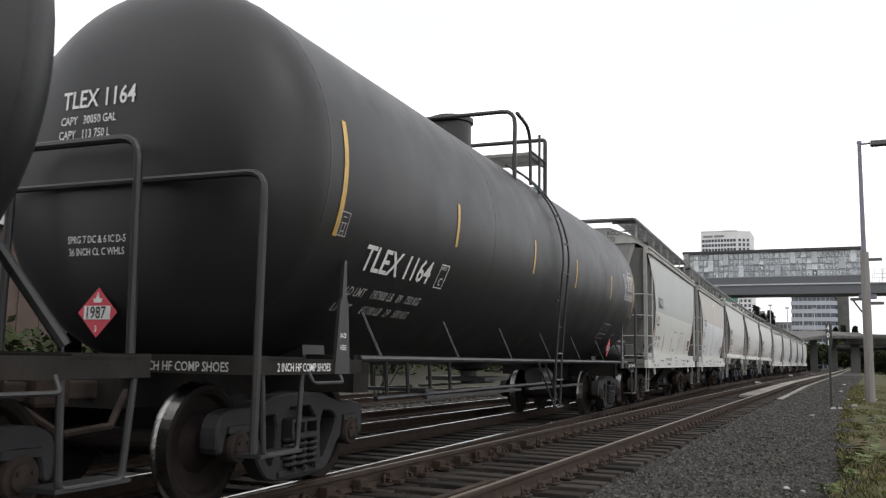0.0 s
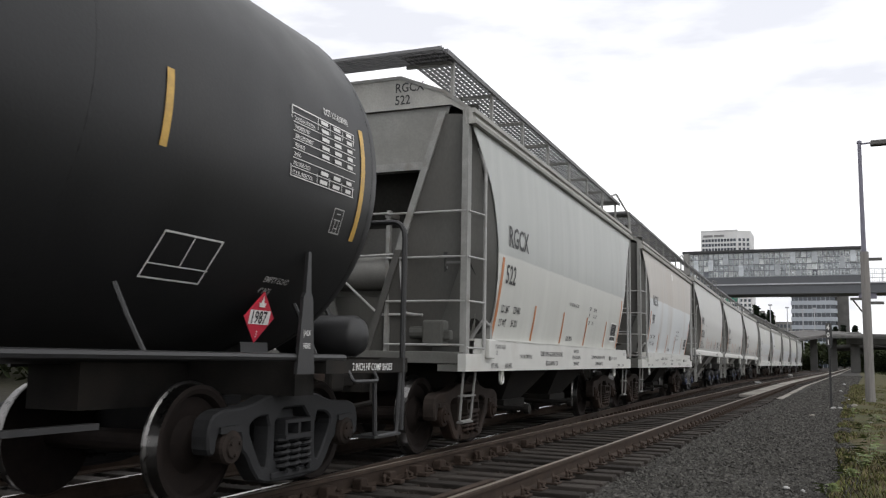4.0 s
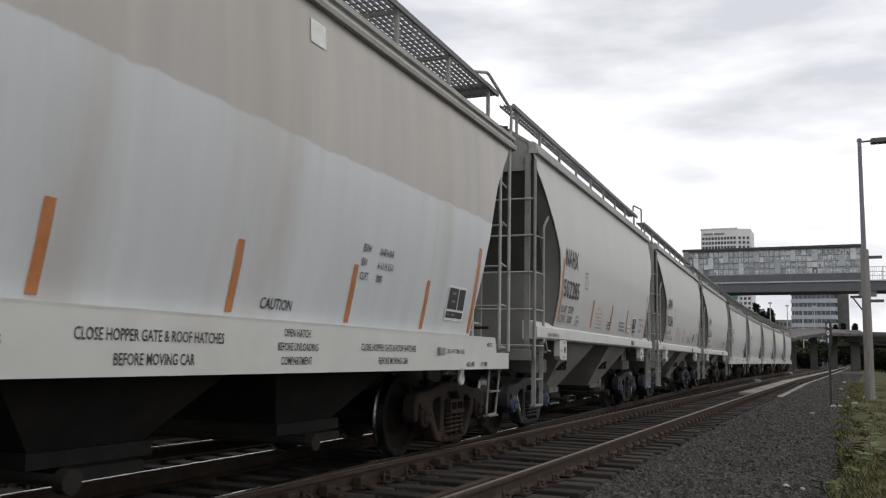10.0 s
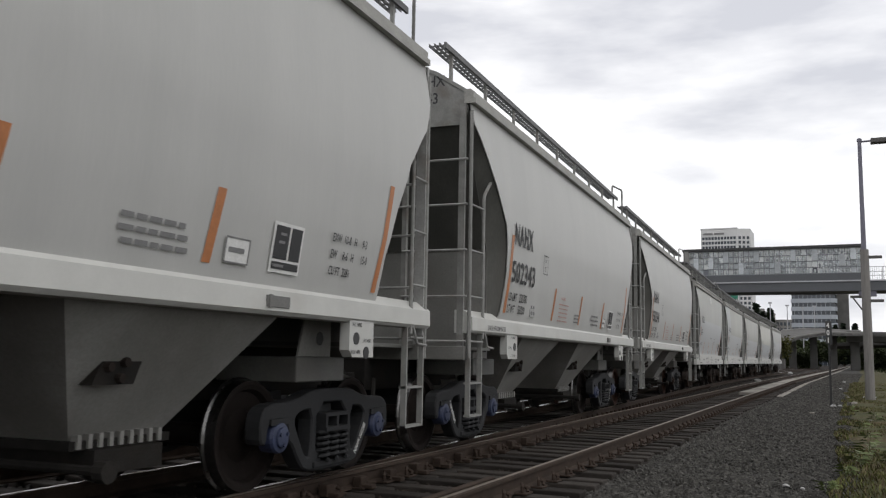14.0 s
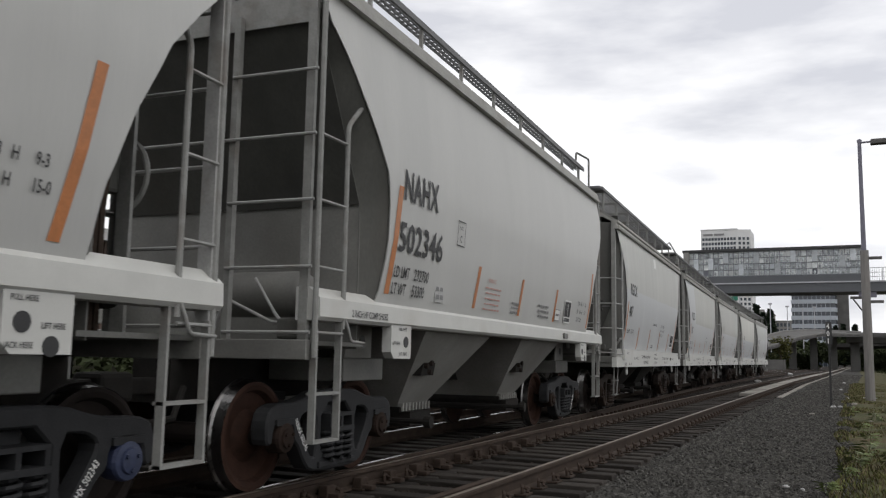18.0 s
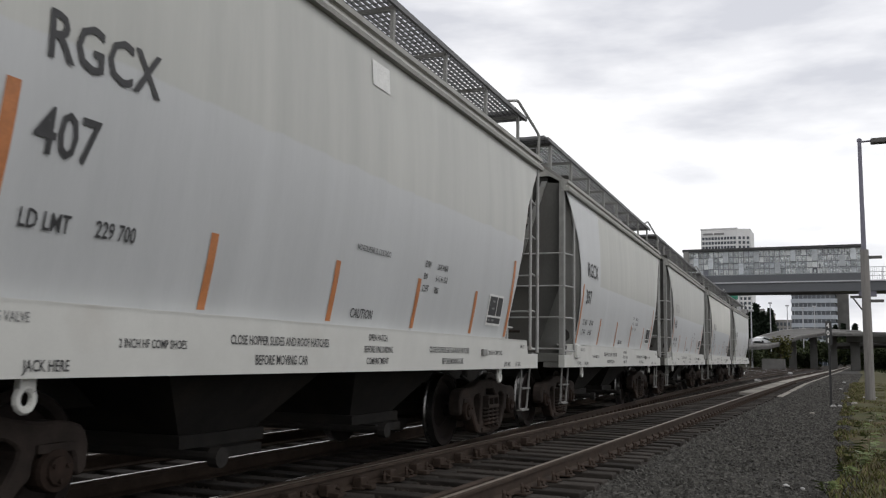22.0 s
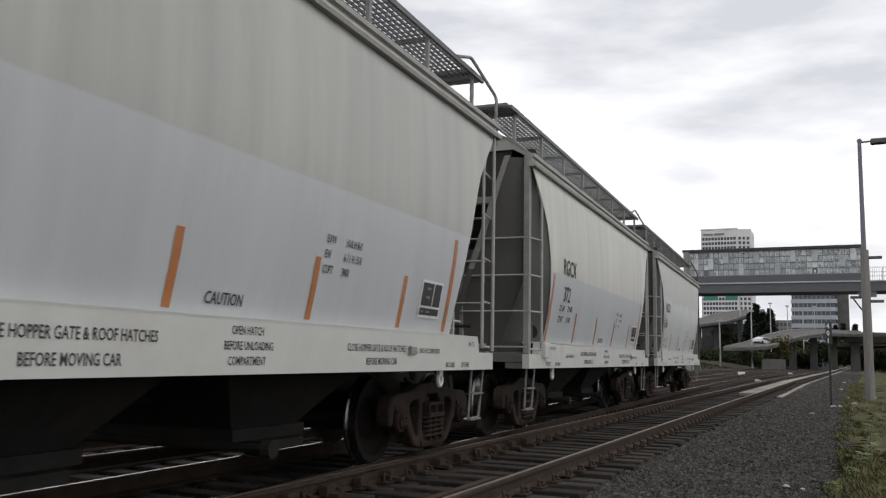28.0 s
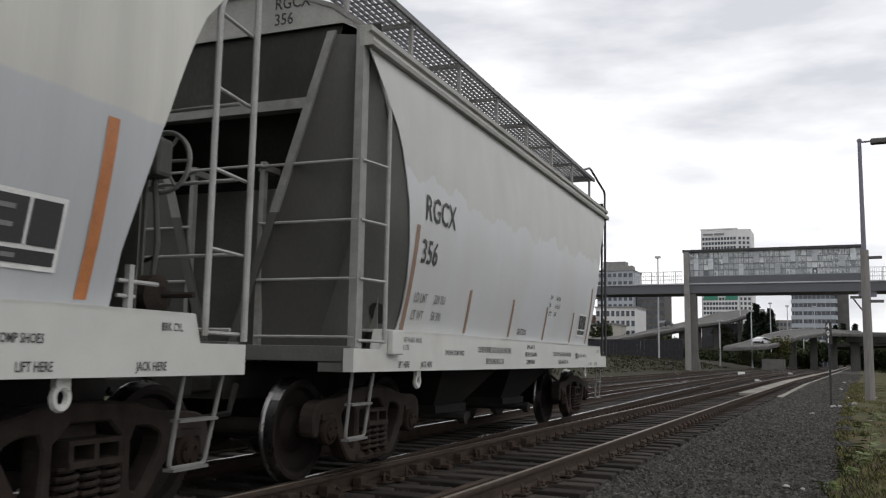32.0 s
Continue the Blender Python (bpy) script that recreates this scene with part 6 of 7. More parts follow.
for k, (x, y, r) in enumerate(((-0.3, 31.2, 0.09), (-0.1, 31.6, 0.07), (0.2, 39.0, 0.08), (-0.8, 26.5, 0.07), (0.35, 33.8, 0.1), (-0.63, 10.9, 0.04), (-0.45, 10.8, 0.025), (-5.2, 63.0, 0.22), (-5.3, 106.0, 0.27), (0.6, 24.0, 0.06), (-0.1, 52.0, 0.09), (0.1, 70.0, 0.11), (0.75, 15.5, 0.06))):
    o = tagged(part("litter", blob(r, k), "litter" if k not in (3, 4, 9) else "panel", smooth=False), "crumpled white litter lying on the ballast", "litter", "litter beside the track")
    o.matrix_basis = pose(x, y, (-0.27 if x > -2 else -0.2) + r * 0.3, 0, 0, 40 * k)
rb = tagged(empty("relay_box", pose(-8.75, 88.0, -0.25)), "small white equipment box beside the far track", "equipment box")
part("cabinet", made(box(-0.30, 0.30, -0.25, 0.25, 0.0, 0.40, 0.02)), "letter_white", rb)
part("lid", made(box(-0.32, 0.32, -0.27, 0.27, 0.40, 0.44, 0.01)), "letter_white", rb)


# ---- the glass footbridge across the yard ----
def footbridge():
    Y = 119.0
    b = tagged(empty("footbridge", pose(0, Y, 0)), "grey steel footbridge with a wall of glass display cases", "bridge")
    part("girder", made(box(-90, 60, 0, 5.5, 10.05, 11.25, 0.05)), "bridge_steel", b)
    part("deck_edge", made(box(-90, 60, -0.15, 5.6, 11.25, 11.42)), "galv", b)
    part("parapet", made(box(-18.7, 2.9, 0.02, 0.22, 11.42, 12.3)), "bridge_steel", b)
    part("roof_beam", made(box(-19.0, 3.1, -0.2, 5.4, 15.55, 15.9, 0.03)), "black", b)
    part("pier", made(box(-18.85, -18.07, -0.12, 1.2, -1, 10.1, 0.05)), "concrete", b)
    # the pier's right face, flared at its foot; darker concrete paints its shade
    part("pier", made(prism([(-18.07, 10.1), (-18.07, -1), (-16.95, -1), (-17.15, 0.9), (-17.35, 2.2), (-17.35, 10.1)], "y", 0.1, 1.4)), "concrete_dark", b, "right side of the pier, darker as its shade")
    part("pier", made(box(3.0, 3.35, 0.3, 1.0, -1, 10.05)), "purple_steel", b)
    part("pier_bracket", made(box(2.2, 4.2, 0.2, 1.1, 9.4, 10.05)), "purple_steel", b)
    part("end_post", made(box(-18.85, -18.13, -0.22, 0.5, 10.0, 15.6)), "concrete", b)
    part("end_post", made(box(2.75, 3.2, -0.1, 0.5, 11.4, 15.6)), "concrete", b)
    # display wall: a grid of cases, some tall, each with a piece of glass
    n, rows, x0, x1, z0, z1 = 33, 4, -18.2, 2.7, 12.35, 15.5
    w, hh = (x1 - x0) / n, (z1 - z0) / rows
    [part("mullion", made(box(x0 + k * w - 0.035, x0 + k * w + 0.035, 0.0, 0.35, z0, z1)), "case_frame", b) for k in range(n + 1)]
    [part("shelf", made(box(x0, x1, 0.01, 0.35, z0 + k * hh - 0.04, z0 + k * hh + 0.04)), "case_frame", b) for k in range(rows + 1)]
    rnd = random.Random(5)
    pane = {}
    for mat in ("case_white", "case_grey", "case_dark"):
        o = part("case_panel", made(box(-w / 2 + 0.05, w / 2 - 0.05, 0.2, 0.3, 0.05, hh - 0.05)), mat, b)
        pane[mat] = o.data
        o.matrix_basis = pose(x0 + w * (0.5 + len(pane)), 0, z0) 
    vase = part("glass_piece", made(lathe([(0.06, 0.10), (0.1, 0.05), (0.2, 0.13), (0.38, 0.15), (0.48, 0.06), (0.56, 0.09)], "z", (0, 0.12, 0), 8)), "glass_pale", b)
    vase.matrix_basis = pose(x0 + w * 0.5, 0, z0)
    for k in range(n):
        for j in range(rows):
            if (j, k) in ((0, 1), (0, 2), (0, 3)):
                continue
            mat = rnd.choices(("case_white", "case_grey", "case_dark"), ((8, 2, 0.0) if j > 1 else (4, 6, 0.2)))[0]
            shared("case_panel", pane[mat], pose(x0 + w * (k + 0.5), 0, z0 + j * hh), b)
            if rnd.random() < 0.85 and (k, j) != (0, 0):
                shared("glass_piece", vase.data, pose(x0 + w * (k + 0.5) + rnd.uniform(-0.1, 0.1), 0, z0 + j * hh), b)
    # taller lit cases that break the grid
    tall = made(box(-w / 2, w / 2, -0.05, 0.3, 0.06, 2 * hh - 0.06, 0.02))
    tall_me = None
    for k, j in ((7, 2), (13, 2), (20, 2), (24, 2), (31, 2), (4, 1), (10, 0), (17, 0), (29, 1), (1, 1)):
        at = pose(x0 + w * (k + 0.5), 0, z0 + j * hh)
        if tall_me is None:
            o = part("tall_case", tall, "case_grey", b)
            o.matrix_basis, tall_me = at, o.data
        else:
            shared("tall_case", tall_me, at, b)
    # open railing on the rest of the deck
    for xa, xb in ((-60.0, -19.1), (3.3, 40.0)):
        for z in (11.9, 12.4, 13.0):
            part("rail_bar", made(box(xa, xb, -0.02, 0.04, z, z + 0.06)), "galv", b)
        for x in np.arange(xa, xb, 1.6):
            part("railing_post", made(box(x, x + 0.08, -0.04, 0.06, 11.42, 13.05)), "galv", b)
        part("mesh_infill", made(*[box(x, x + 0.03, 0.0, 0.02, 11.45, 13.0) for x in np.arange(xa, xb, 0.25)]), "bridge_steel", b)["kind"] = "stuff"


footbridge()


# ---- buildings ----
def windows_grid(b, mesh_of, x0, dx, nx, z0, dz, nz, y):
    for i in range(nx):
        for j in range(nz):
            shared("window", mesh_of, pose(x0 + i * dx, y, z0 + j * dz), b)


def tower():
    b = tagged(empty("office_tower", pose(-86.3, 620, 0)), "tall white office tower with a grid of square windows", "building")
    W, D, H = 24.0, 30.0, 91.5
    part("wall", made(box(0, W, 0, D, 0, H, 0.3)), "tower", b)
    part("side_wall", made(prism([(W, 0), (W + 8.5, 3.0), (W + 8.5, D), (W, D)], "z", 0, H)), "tower", b)
    part("roof_parapet", made(box(-0.2, W + 0.2, -0.2, D, H, H + 0.8)), "tower", b)
    w = part("window", made(box(-0.8, 0.8, -0.15, 0.1, -0.95, 0.95)), "glass_dark", b)
    w.matrix_basis = pose(1.7, 0, H - 6.3)
    rnd = 0
    for i in range(11):
        for j in range(25):
            if (i, j) != (0, 0):
                shared("window", w.data, pose(1.7 + i * 2.06, 0, H - 6.3 - j * 3.2), b)
    for j in range(25):
        for i in range(3):
            shared("window", w.data, pose(W + 1.6 + i * 2.6, 0.45 + i * 0.95, H - 6.3 - j * 3.2, 0, 0, 19), b)
    bars_on("sign_bars", [(0, 6.4, 0, 1.4), (7.3, 14.0, 0, 1.4)], lambda u, v: (1.6 + u, -0.36, H - 3.9 + v), "letter_faint", b, "grey sign lettering as plain bars")


def office():
    b = tagged(empty("office_building", pose(-18.6, 400, 0)), "blue grey office block with pale curved storey bands", "building")
    pts = [(0, 0), (15.0, 0), (16.6, 0.8), (17.4, 2.6), (17.4, 20), (0, 20)]
    part("wall", made(prism(pts, "z", 0, 31.5)), "glass_dark", b)
    for j in range(9):
        z = 2.2 + j * 3.45
        part("storey_band", made(prism([(x + (0.35 if x > 10 else -0.35), y - 0.35 if y < 5 else y) for x, y in pts], "z", z, z + 1.75)), "office", b)
    for k in range(9):
        part("mullion", made(box(0.9 + k * 1.75, 1.05 + k * 1.75, -0.2, 0.1, 0, 31.5)), "office", b)
    part("side_block", made(box(17.4, 22.2, 6, 22, 0, 31.6)), "concrete_dark", b)


def block(x0, x1, y, z1, mat, nx, nz, label, roofs=()):
    b = tagged(empty("building", pose(x0, y, 0)), label, "building", "low buildings beyond the yard")
    part("wall", made(box(0, x1 - x0, 0, 18, 0, z1, 0.1)), mat, b)
    part("roof_edge", made(box(-0.3, x1 - x0 + 0.3, -0.3, 18.3, z1, z1 + 0.5)), "concrete", b)
    dx, dz = (x1 - x0) / nx, 3.4
    w = part("window", made(box(-dx * 0.32, dx * 0.32, -0.12, 0.1, -0.95, 0.95)), "glass_dark", b)
    w.matrix_basis = pose(dx / 2, 0, z1 - 2.0)
    for i in range(nx):
        for j in range(nz):
            if (i, j) != (0, 0):
                shared("window", w.data, pose(dx * (i + 0.5), 0, z1 - 2.0 - j * dz), b)
    for (xa, xb, za) in roofs:
        part("roof_plant", made(box(xa, xb, 3, 9, z1 + 0.5, z1 + za)), "concrete", b)
    return b


tower()
office()
block(-98.0, -82.0, 380, 40.0, "office", 7, 8, "grey office block with a flat glazed top", ((2, 12, 4.5), (12, 15, 2.6)))
block(-81.5, -69.5, 385, 30.5, "concrete_dark", 5, 7, "dark grey block behind the footbridge")
block(-78.0, -64.0, 300, 19.0, "tower", 8, 4, "white low block with rows of windows")
block(-90.0, -78.5, 290, 16.0, "brown_brick", 5, 3, "dull red masonry block")
block(-72.0, -64.5, 270, 12.0, "beige", 4, 2, "beige low building by the ramp")
block(-47.0, -34.0, 520, 28.0, "beige", 7, 5, "pale distant block above the ramp", ((3, 8, 3.0),))
block(-36.0, -22.0, 540, 25.0, "concrete", 7, 4, "pale grey distant block", ())


# ---- freeway ramps ----
def ramp(name, pts, half, depth, label, piers=(), wall=0.9):
    r = tagged(empty(name), label, "road bridge")
    P = [Vector(p) for p in pts]
    curve = []
    for i in range(len(P) - 1):
        p0, p1, p2, p3 = P[max(i - 1, 0)], P[i], P[i + 1], P[min(i + 2, len(P) - 1)]
        for k in range(8):
            u = k / 8
            curve.append(0.5 * ((2 * p1) + (p2 - p0) * u + (2 * p0 - 5 * p1 + 4 * p2 - p3) * u * u + (3 * p1 - p0 - 3 * p2 + p3) * u ** 3))
    curve.append(P[-1])

    def ribbon(outline):
        bm = bmesh.new()
        rings = []
        for i, c in enumerate(curve):
            d = curve[min(i + 1, len(curve) - 1)] - curve[max(i - 1, 0)]
            side = Vector((d.y, -d.x, 0)).normalized()
            rings.append([bm.verts.new(c + side * a + Vector((0, 0, z))) for a, z in outline])
        m = len(outline)
        for a, b in zip(rings, rings[1:]):
            for k in range(m):
                bm.faces.new((a[k], a[(k + 1) % m], b[(k + 1) % m], b[k]))
        bm.faces.new(rings[0])
        bm.faces.new(rings[-1][::-1])
        return fixed(bm)
    part("deck", ribbon([(-half, 0), (half, 0), (half, -0.35), (half - 1.2, -depth), (-half + 1.2, -depth), (-half, -0.35)]), "concrete_dark", r)
    part("road_surface", ribbon([(-half + 0.3, 0.004), (half - 0.3, 0.004), (half - 0.3, 0.03), (-half + 0.3, 0.03)]), "concrete", r)
    for s in (-1, 1):
        a, b = sorted((s * half, s * (half - 0.3)))
        part("barrier", ribbon([(a, -0.4), (b, -0.4), (b, wall), (a, wall)]), "concrete_dark", r)
    for k in piers:
        c = curve[min(len(curve) - 1, int(k * (len(curve) - 1)))]
        part("pier", made(box(c.x - 0.9, c.x + 0.9, c.y - 0.9, c.y + 0.9, -1, c.z - depth + 0.02, 0.1)), "concrete_dark", r)
    return r


def climbing_ramp(name, near, far, depth, label, piers):
    """A ramp that tilts towards the yard: its two edges are given apart."""
    r = tagged(empty(name), label, "road bridge")
    n = 24
    u = np.linspace(0, 1, n + 1)

    def along(pts, lift=0.0, inset=0.0, other=None):
        p, q = np.array(pts, float), np.array(other or pts, float)
        s, s2 = np.linspace(0, 1, len(p)), np.linspace(0, 1, len(q))
        return [Vector([float(np.interp(w, s, p[:, k]) * (1 - inset) + np.interp(w, s2, q[:, k]) * inset) for k in range(3)]) + Vector((0, 0, lift)) for w in u]

    def strip(lines):
        bm = bmesh.new()
        rows = [[bm.verts.new(p) for p in ring] for ring in zip(*lines)]
        m = len(lines)
        for a, b in zip(rows, rows[1:]):
            for k in range(m):
                bm.faces.new((a[k], a[(k + 1) % m], b[(k + 1) % m], b[k]))
        bm.faces.new(rows[0])
        bm.faces.new(rows[-1][::-1])
        return fixed(bm)
    part("deck", strip([along(near), along(far), along(far, -depth * 0.6), along(near, -depth, 0.15, far), along(near, -0.5)]), "concrete_dark", r)
    part("road_surface", strip([along(near, 0.02, 0.06, far), along(far, 0.02, 0.06, near), along(far, 0.005, 0.06, near), along(near, 0.005, 0.06, far)]), "concrete_dark", r)
    for e, o in ((near, far), (far, near)):
        part("barrier", strip([along(e, -0.3), along(e, 0.3), along(e, 0.3, 0.03, o), along(e, -0.3, 0.03, o)]), "concrete", r)
    mid = along(near, 0, 0.45, far)
    for k in piers:
        c = mid[int(k * n)]
        part("pier", made(box(c.x - 0.7, c.x + 0.7, c.y - 0.7, c.y + 0.7, -1, c.z - depth * 0.5, 0.1)), "concrete_dark", r)


climbing_ramp("ramp_high", [(-60, 172, 3.2), (-44.5, 190, 5.6), (-37.7, 215, 8.4), (-33.0, 228, 10.2), (-27.6, 245, 11.9), (-24.0, 262, 14.4), (-20, 290, 16.5)], [(-62, 186, 4.2), (-45.6, 205, 6.7), (-38.4, 240, 11.2), (-35.9, 252, 12.8), (-33.8, 270, 15.2), (-27.6, 290, 17.3), (-23, 310, 18)], 1.3, "pale concrete freeway ramp climbing behind the footbridge", (0.25, 0.4, 0.52, 0.65, 0.8))
climbing_ramp("ramp_low", [(-18.8, 160, 3.5), (-15.4, 166, 3.7), (-12.4, 172, 4.0), (-10.6, 177, 4.6), (-7.4, 184, 6.1), (-3.2, 190, 7.0), (4, 191, 7.0)], [(-18.9, 164, 3.7), (-17.2, 178, 4.7), (-14.6, 192, 6.5), (-11.4, 204, 7.9), (-6.7, 208, 8.4), (-3.4, 206, 8.2), (4, 205, 7.8)], 0.5, "pale concrete freeway ramp rising at the yard's end", (0.6, 0.75, 0.9))
ramp("viaduct", [(1, 198, 7.0), (12, 198, 6.8), (40, 199, 6.4), (110, 204, 6.0)], 5.5, 1.5, "grey concrete viaduct crossing the yard's end", (0.12, 0.3, 0.5, 0.7, 0.9), 0.5)
ramp("lower_viaduct", [(-1.4, 212, 5.1), (14, 212, 5.6), (60, 214, 5.8), (110, 216, 5.8)], 4.0, 0.9, "low dark viaduct deck behind the first", (0.2, 0.4, 0.6, 0.8), 0.4)
wh = tagged(empty("warehouse", pose(-39.5, 282, 0)), "dark warehouse below the freeway ramp", "building")
part("wall", made(box(0, 16, 0, 12, 0, 12.4, 0.05)), "dark_wall", wh)
part("roof", made(box(-0.3, 16.3, -0.3, 12.3, 12.4, 12.8)), "dark_wall", wh)
for k in range(5):
    part("window", made(box(1.2 + k * 3, 2.4 + k * 3, -0.06, 0.02, 9.0, 9.8)), "glass_dark", wh)


def far_lamp(x, y, z0, h, label="slim pale freeway lamp post"):
    s = tagged(empty("freeway_lamp", pose(x, y, z0)), label, "street lamp", "lamp posts along the freeway")
    part("pole", made(lathe([(0, 0.16), (h, 0.10)], "z", (0, 0, 0), 8)), "galv", s)
    part("lamp_head", made(box(-0.45, 0.45, -0.3, 0.3, h - 0.1, h + 0.25, 0.05)), "galv", s)


for x, y, z0, h in ((-28.1, 150, 1.2, 17.4), (-20.8, 172, 0.3, 8.4), (-15.2, 173, -0.2, 10.8), (-15.7, 230, 0, 15.6), (-12.3, 240, 0, 15.5), (-9.0, 250, 0, 15.5), (-5.8, 236, 0, 15.0)):
    far_lamp(x, y, z0, h)


sg = tagged(empty("sign_gantry", pose(-31.2, 262, 13.5)), "grey gantry with two green road signs over the ramp", "road sign")
for x in (-5.2, 5.2):
    part("gantry_post", made(box(x - 0.15, x + 0.15, 0.1, 0.4, -1.5, 8.2)), "galv", sg)
part("gantry_beam", made(box(-5.4, 5.4, 0.1, 0.4, 7.6, 8.0)), "galv", sg)
for xa, xb in ((-4.7, -0.8), (1.3, 4.7)):
    part("sign_panel", made(box(xa, xb, -0.05, 0.05, 5.3, 8.3, 0.02)), "sign_green", sg, "green sign panel")


# ---- fence, low wall, shed at the yard's edge ----
f = tagged(empty("yard_fence", pose(-44.0, 158.0, 0.2)), "dark close-boarded fence along the yard's edge", "fence")
for k in range(30):
    part("board", made(box(k * 0.62, k * 0.62 + 0.6, 0, 0.05, 0.6, 4.6)), "fence", f)
    if k % 4 == 0:
        part("fence_post", made(box(k * 0.62 - 0.06, k * 0.62 + 0.06, 0.05, 0.17, 0, 4.75)), "fence", f)
w = tagged(part("low_wall", made(box(-13.0, -9.2, 166, 169, -0.4, 1.7, 0.04)), "concrete_dark"), "dull concrete block wall at the yard's end", "wall")
sh = tagged(empty("shed", pose(-37, -8, 1.3)), "long dull brown ribbed shed behind the tracks", "building")
part("wall", made(box(0, 9, 0, 70, -0.3, 4.4)), "shed_brick", sh)
for k in range(70):
    part("siding_rib", made(box(9.0, 9.05, k, k + 0.12, -0.3, 4.4)), "shed_brick", sh)
part("roof", made(prism([(-0.4, 4.4), (9.4, 4.4), (4.5, 5.8)], "y", -0.4, 70.4)), "concrete", sh)


# ---- vehicles ----
def motor_car(at, paint, label):
    c = tagged(empty("car", at), label, "car", "cars in the distance")
    body = [(-2.1, 0.35), (2.1, 0.35), (2.15, 0.75), (1.3, 0.88), (0.75, 1.38), (-1.0, 1.42), (-1.7, 0.98), (-2.1, 0.9)]
    part("body", made(prism(body, "y", -0.85, 0.85)), paint, c)
    part("side_window", made(prism([(1.05, 0.92), (0.65, 1.3), (-0.9, 1.33), (-1.4, 0.98)], "y", -0.87, 0.87)), "glass_dark", c)
    for x in (-1.3, 1.3):
        for y in (-0.8, 0.8):
            part("wheel", made(lathe([(y - 0.1, 0.32), (y + 0.1, 0.32)], "y", (x, 0, 0.32), 14)), "car_dark", c)
    return c


motor_car(pose(9.6, 150, -0.3, 0, 0, 80), "car_white", "white parked car beyond the verge")
motor_car(pose(12.2, 170, -0.3, 0, 0, 80), "car_dark", "dark parked car beyond the verge")
motor_car(pose(-13.6, 178, 4.35, 0, 10, 55), "car_white", "white car on the freeway ramp")
motor_car(pose(-39.8, 222, 9.6, 0, 0, 65), "car_dark", "dark car on the freeway ramp")


# ---- trees and bushes ----
def foliage(bm, centre, spread, n, size, rnd, cone=False):
    for _ in range(n):
        if cone:
            h = rnd.random() ** 1.4
            r = (1 - h) * spread[0] * (0.35 + 0.65 * rnd.random() ** 0.5) + 0.1
            a = rnd.random() * 6.283
            p = Vector((centre[0] + r * math.cos(a), centre[1] + r * math.sin(a), centre[2] + h * spread[2]))
        else:
            d = Vector((rnd.gauss(0, 1), rnd.gauss(0, 1), rnd.gauss(0, 1))).normalized() * (0.55 + 0.45 * rnd.random())
            d *= 1 + 0.35 * noise.noise(d * 2.2 + Vector(centre))
            p = Vector(centre) + Vector((d.x * spread[0], d.y * spread[1], d.z * spread[2]))
        t = Euler((rnd.uniform(-1, 1), rnd.uniform(-1, 1), rnd.uniform(0, 6.3))).to_matrix()
        s = size * rnd.uniform(0.6, 1.4)
        q = [p + t @ Vector(v) * s for v in ((-0.5, 0, 0), (0.1, -0.3, 0.05), (0.6, 0, 0), (0.1, 0.3, 0.05))]
        bm.faces.new([bm.verts.new(v) for v in q])


def tree(x, y, z, h, spread, mat, label, cone=False, seed=0, n=900):
    rnd = random.Random(seed)
    t = tagged(empty("conifer" if cone else "tree", pose(x, y, z)), label, "tree", "trees beyond the yard")
    part("trunk", made(lathe([(0, 0.03 * h), (h * 0.5, 0.018 * h), (h * 0.9, 0.004 * h)], "z", (0, 0, 0), 8), *([] if cone else [tube([(0, 0, h * 0.35), (spread * 0.5 * math.cos(a), spread * 0.5 * math.sin(a), h * 0.65)], 0.008 * h, 5) for a in (0.4, 2.2, 4.1)])), "bark", t)
    bm = bmesh.new()
    if cone:
        foliage(bm, (0, 0, h * 0.08), (spread, spread, h * 0.92), n, 0.1 * h, rnd, True)
    else:
        for k in range(6):
            foliage(bm, (rnd.uniform(-0.5, 0.5) * spread, rnd.uniform(-0.5, 0.5) * spread, h * rnd.uniform(0.45, 0.8)), (spread * 0.6, spread * 0.6, h * 0.22), n // 6, 0.07 * h, rnd)
    part("crown", bm, mat, t)


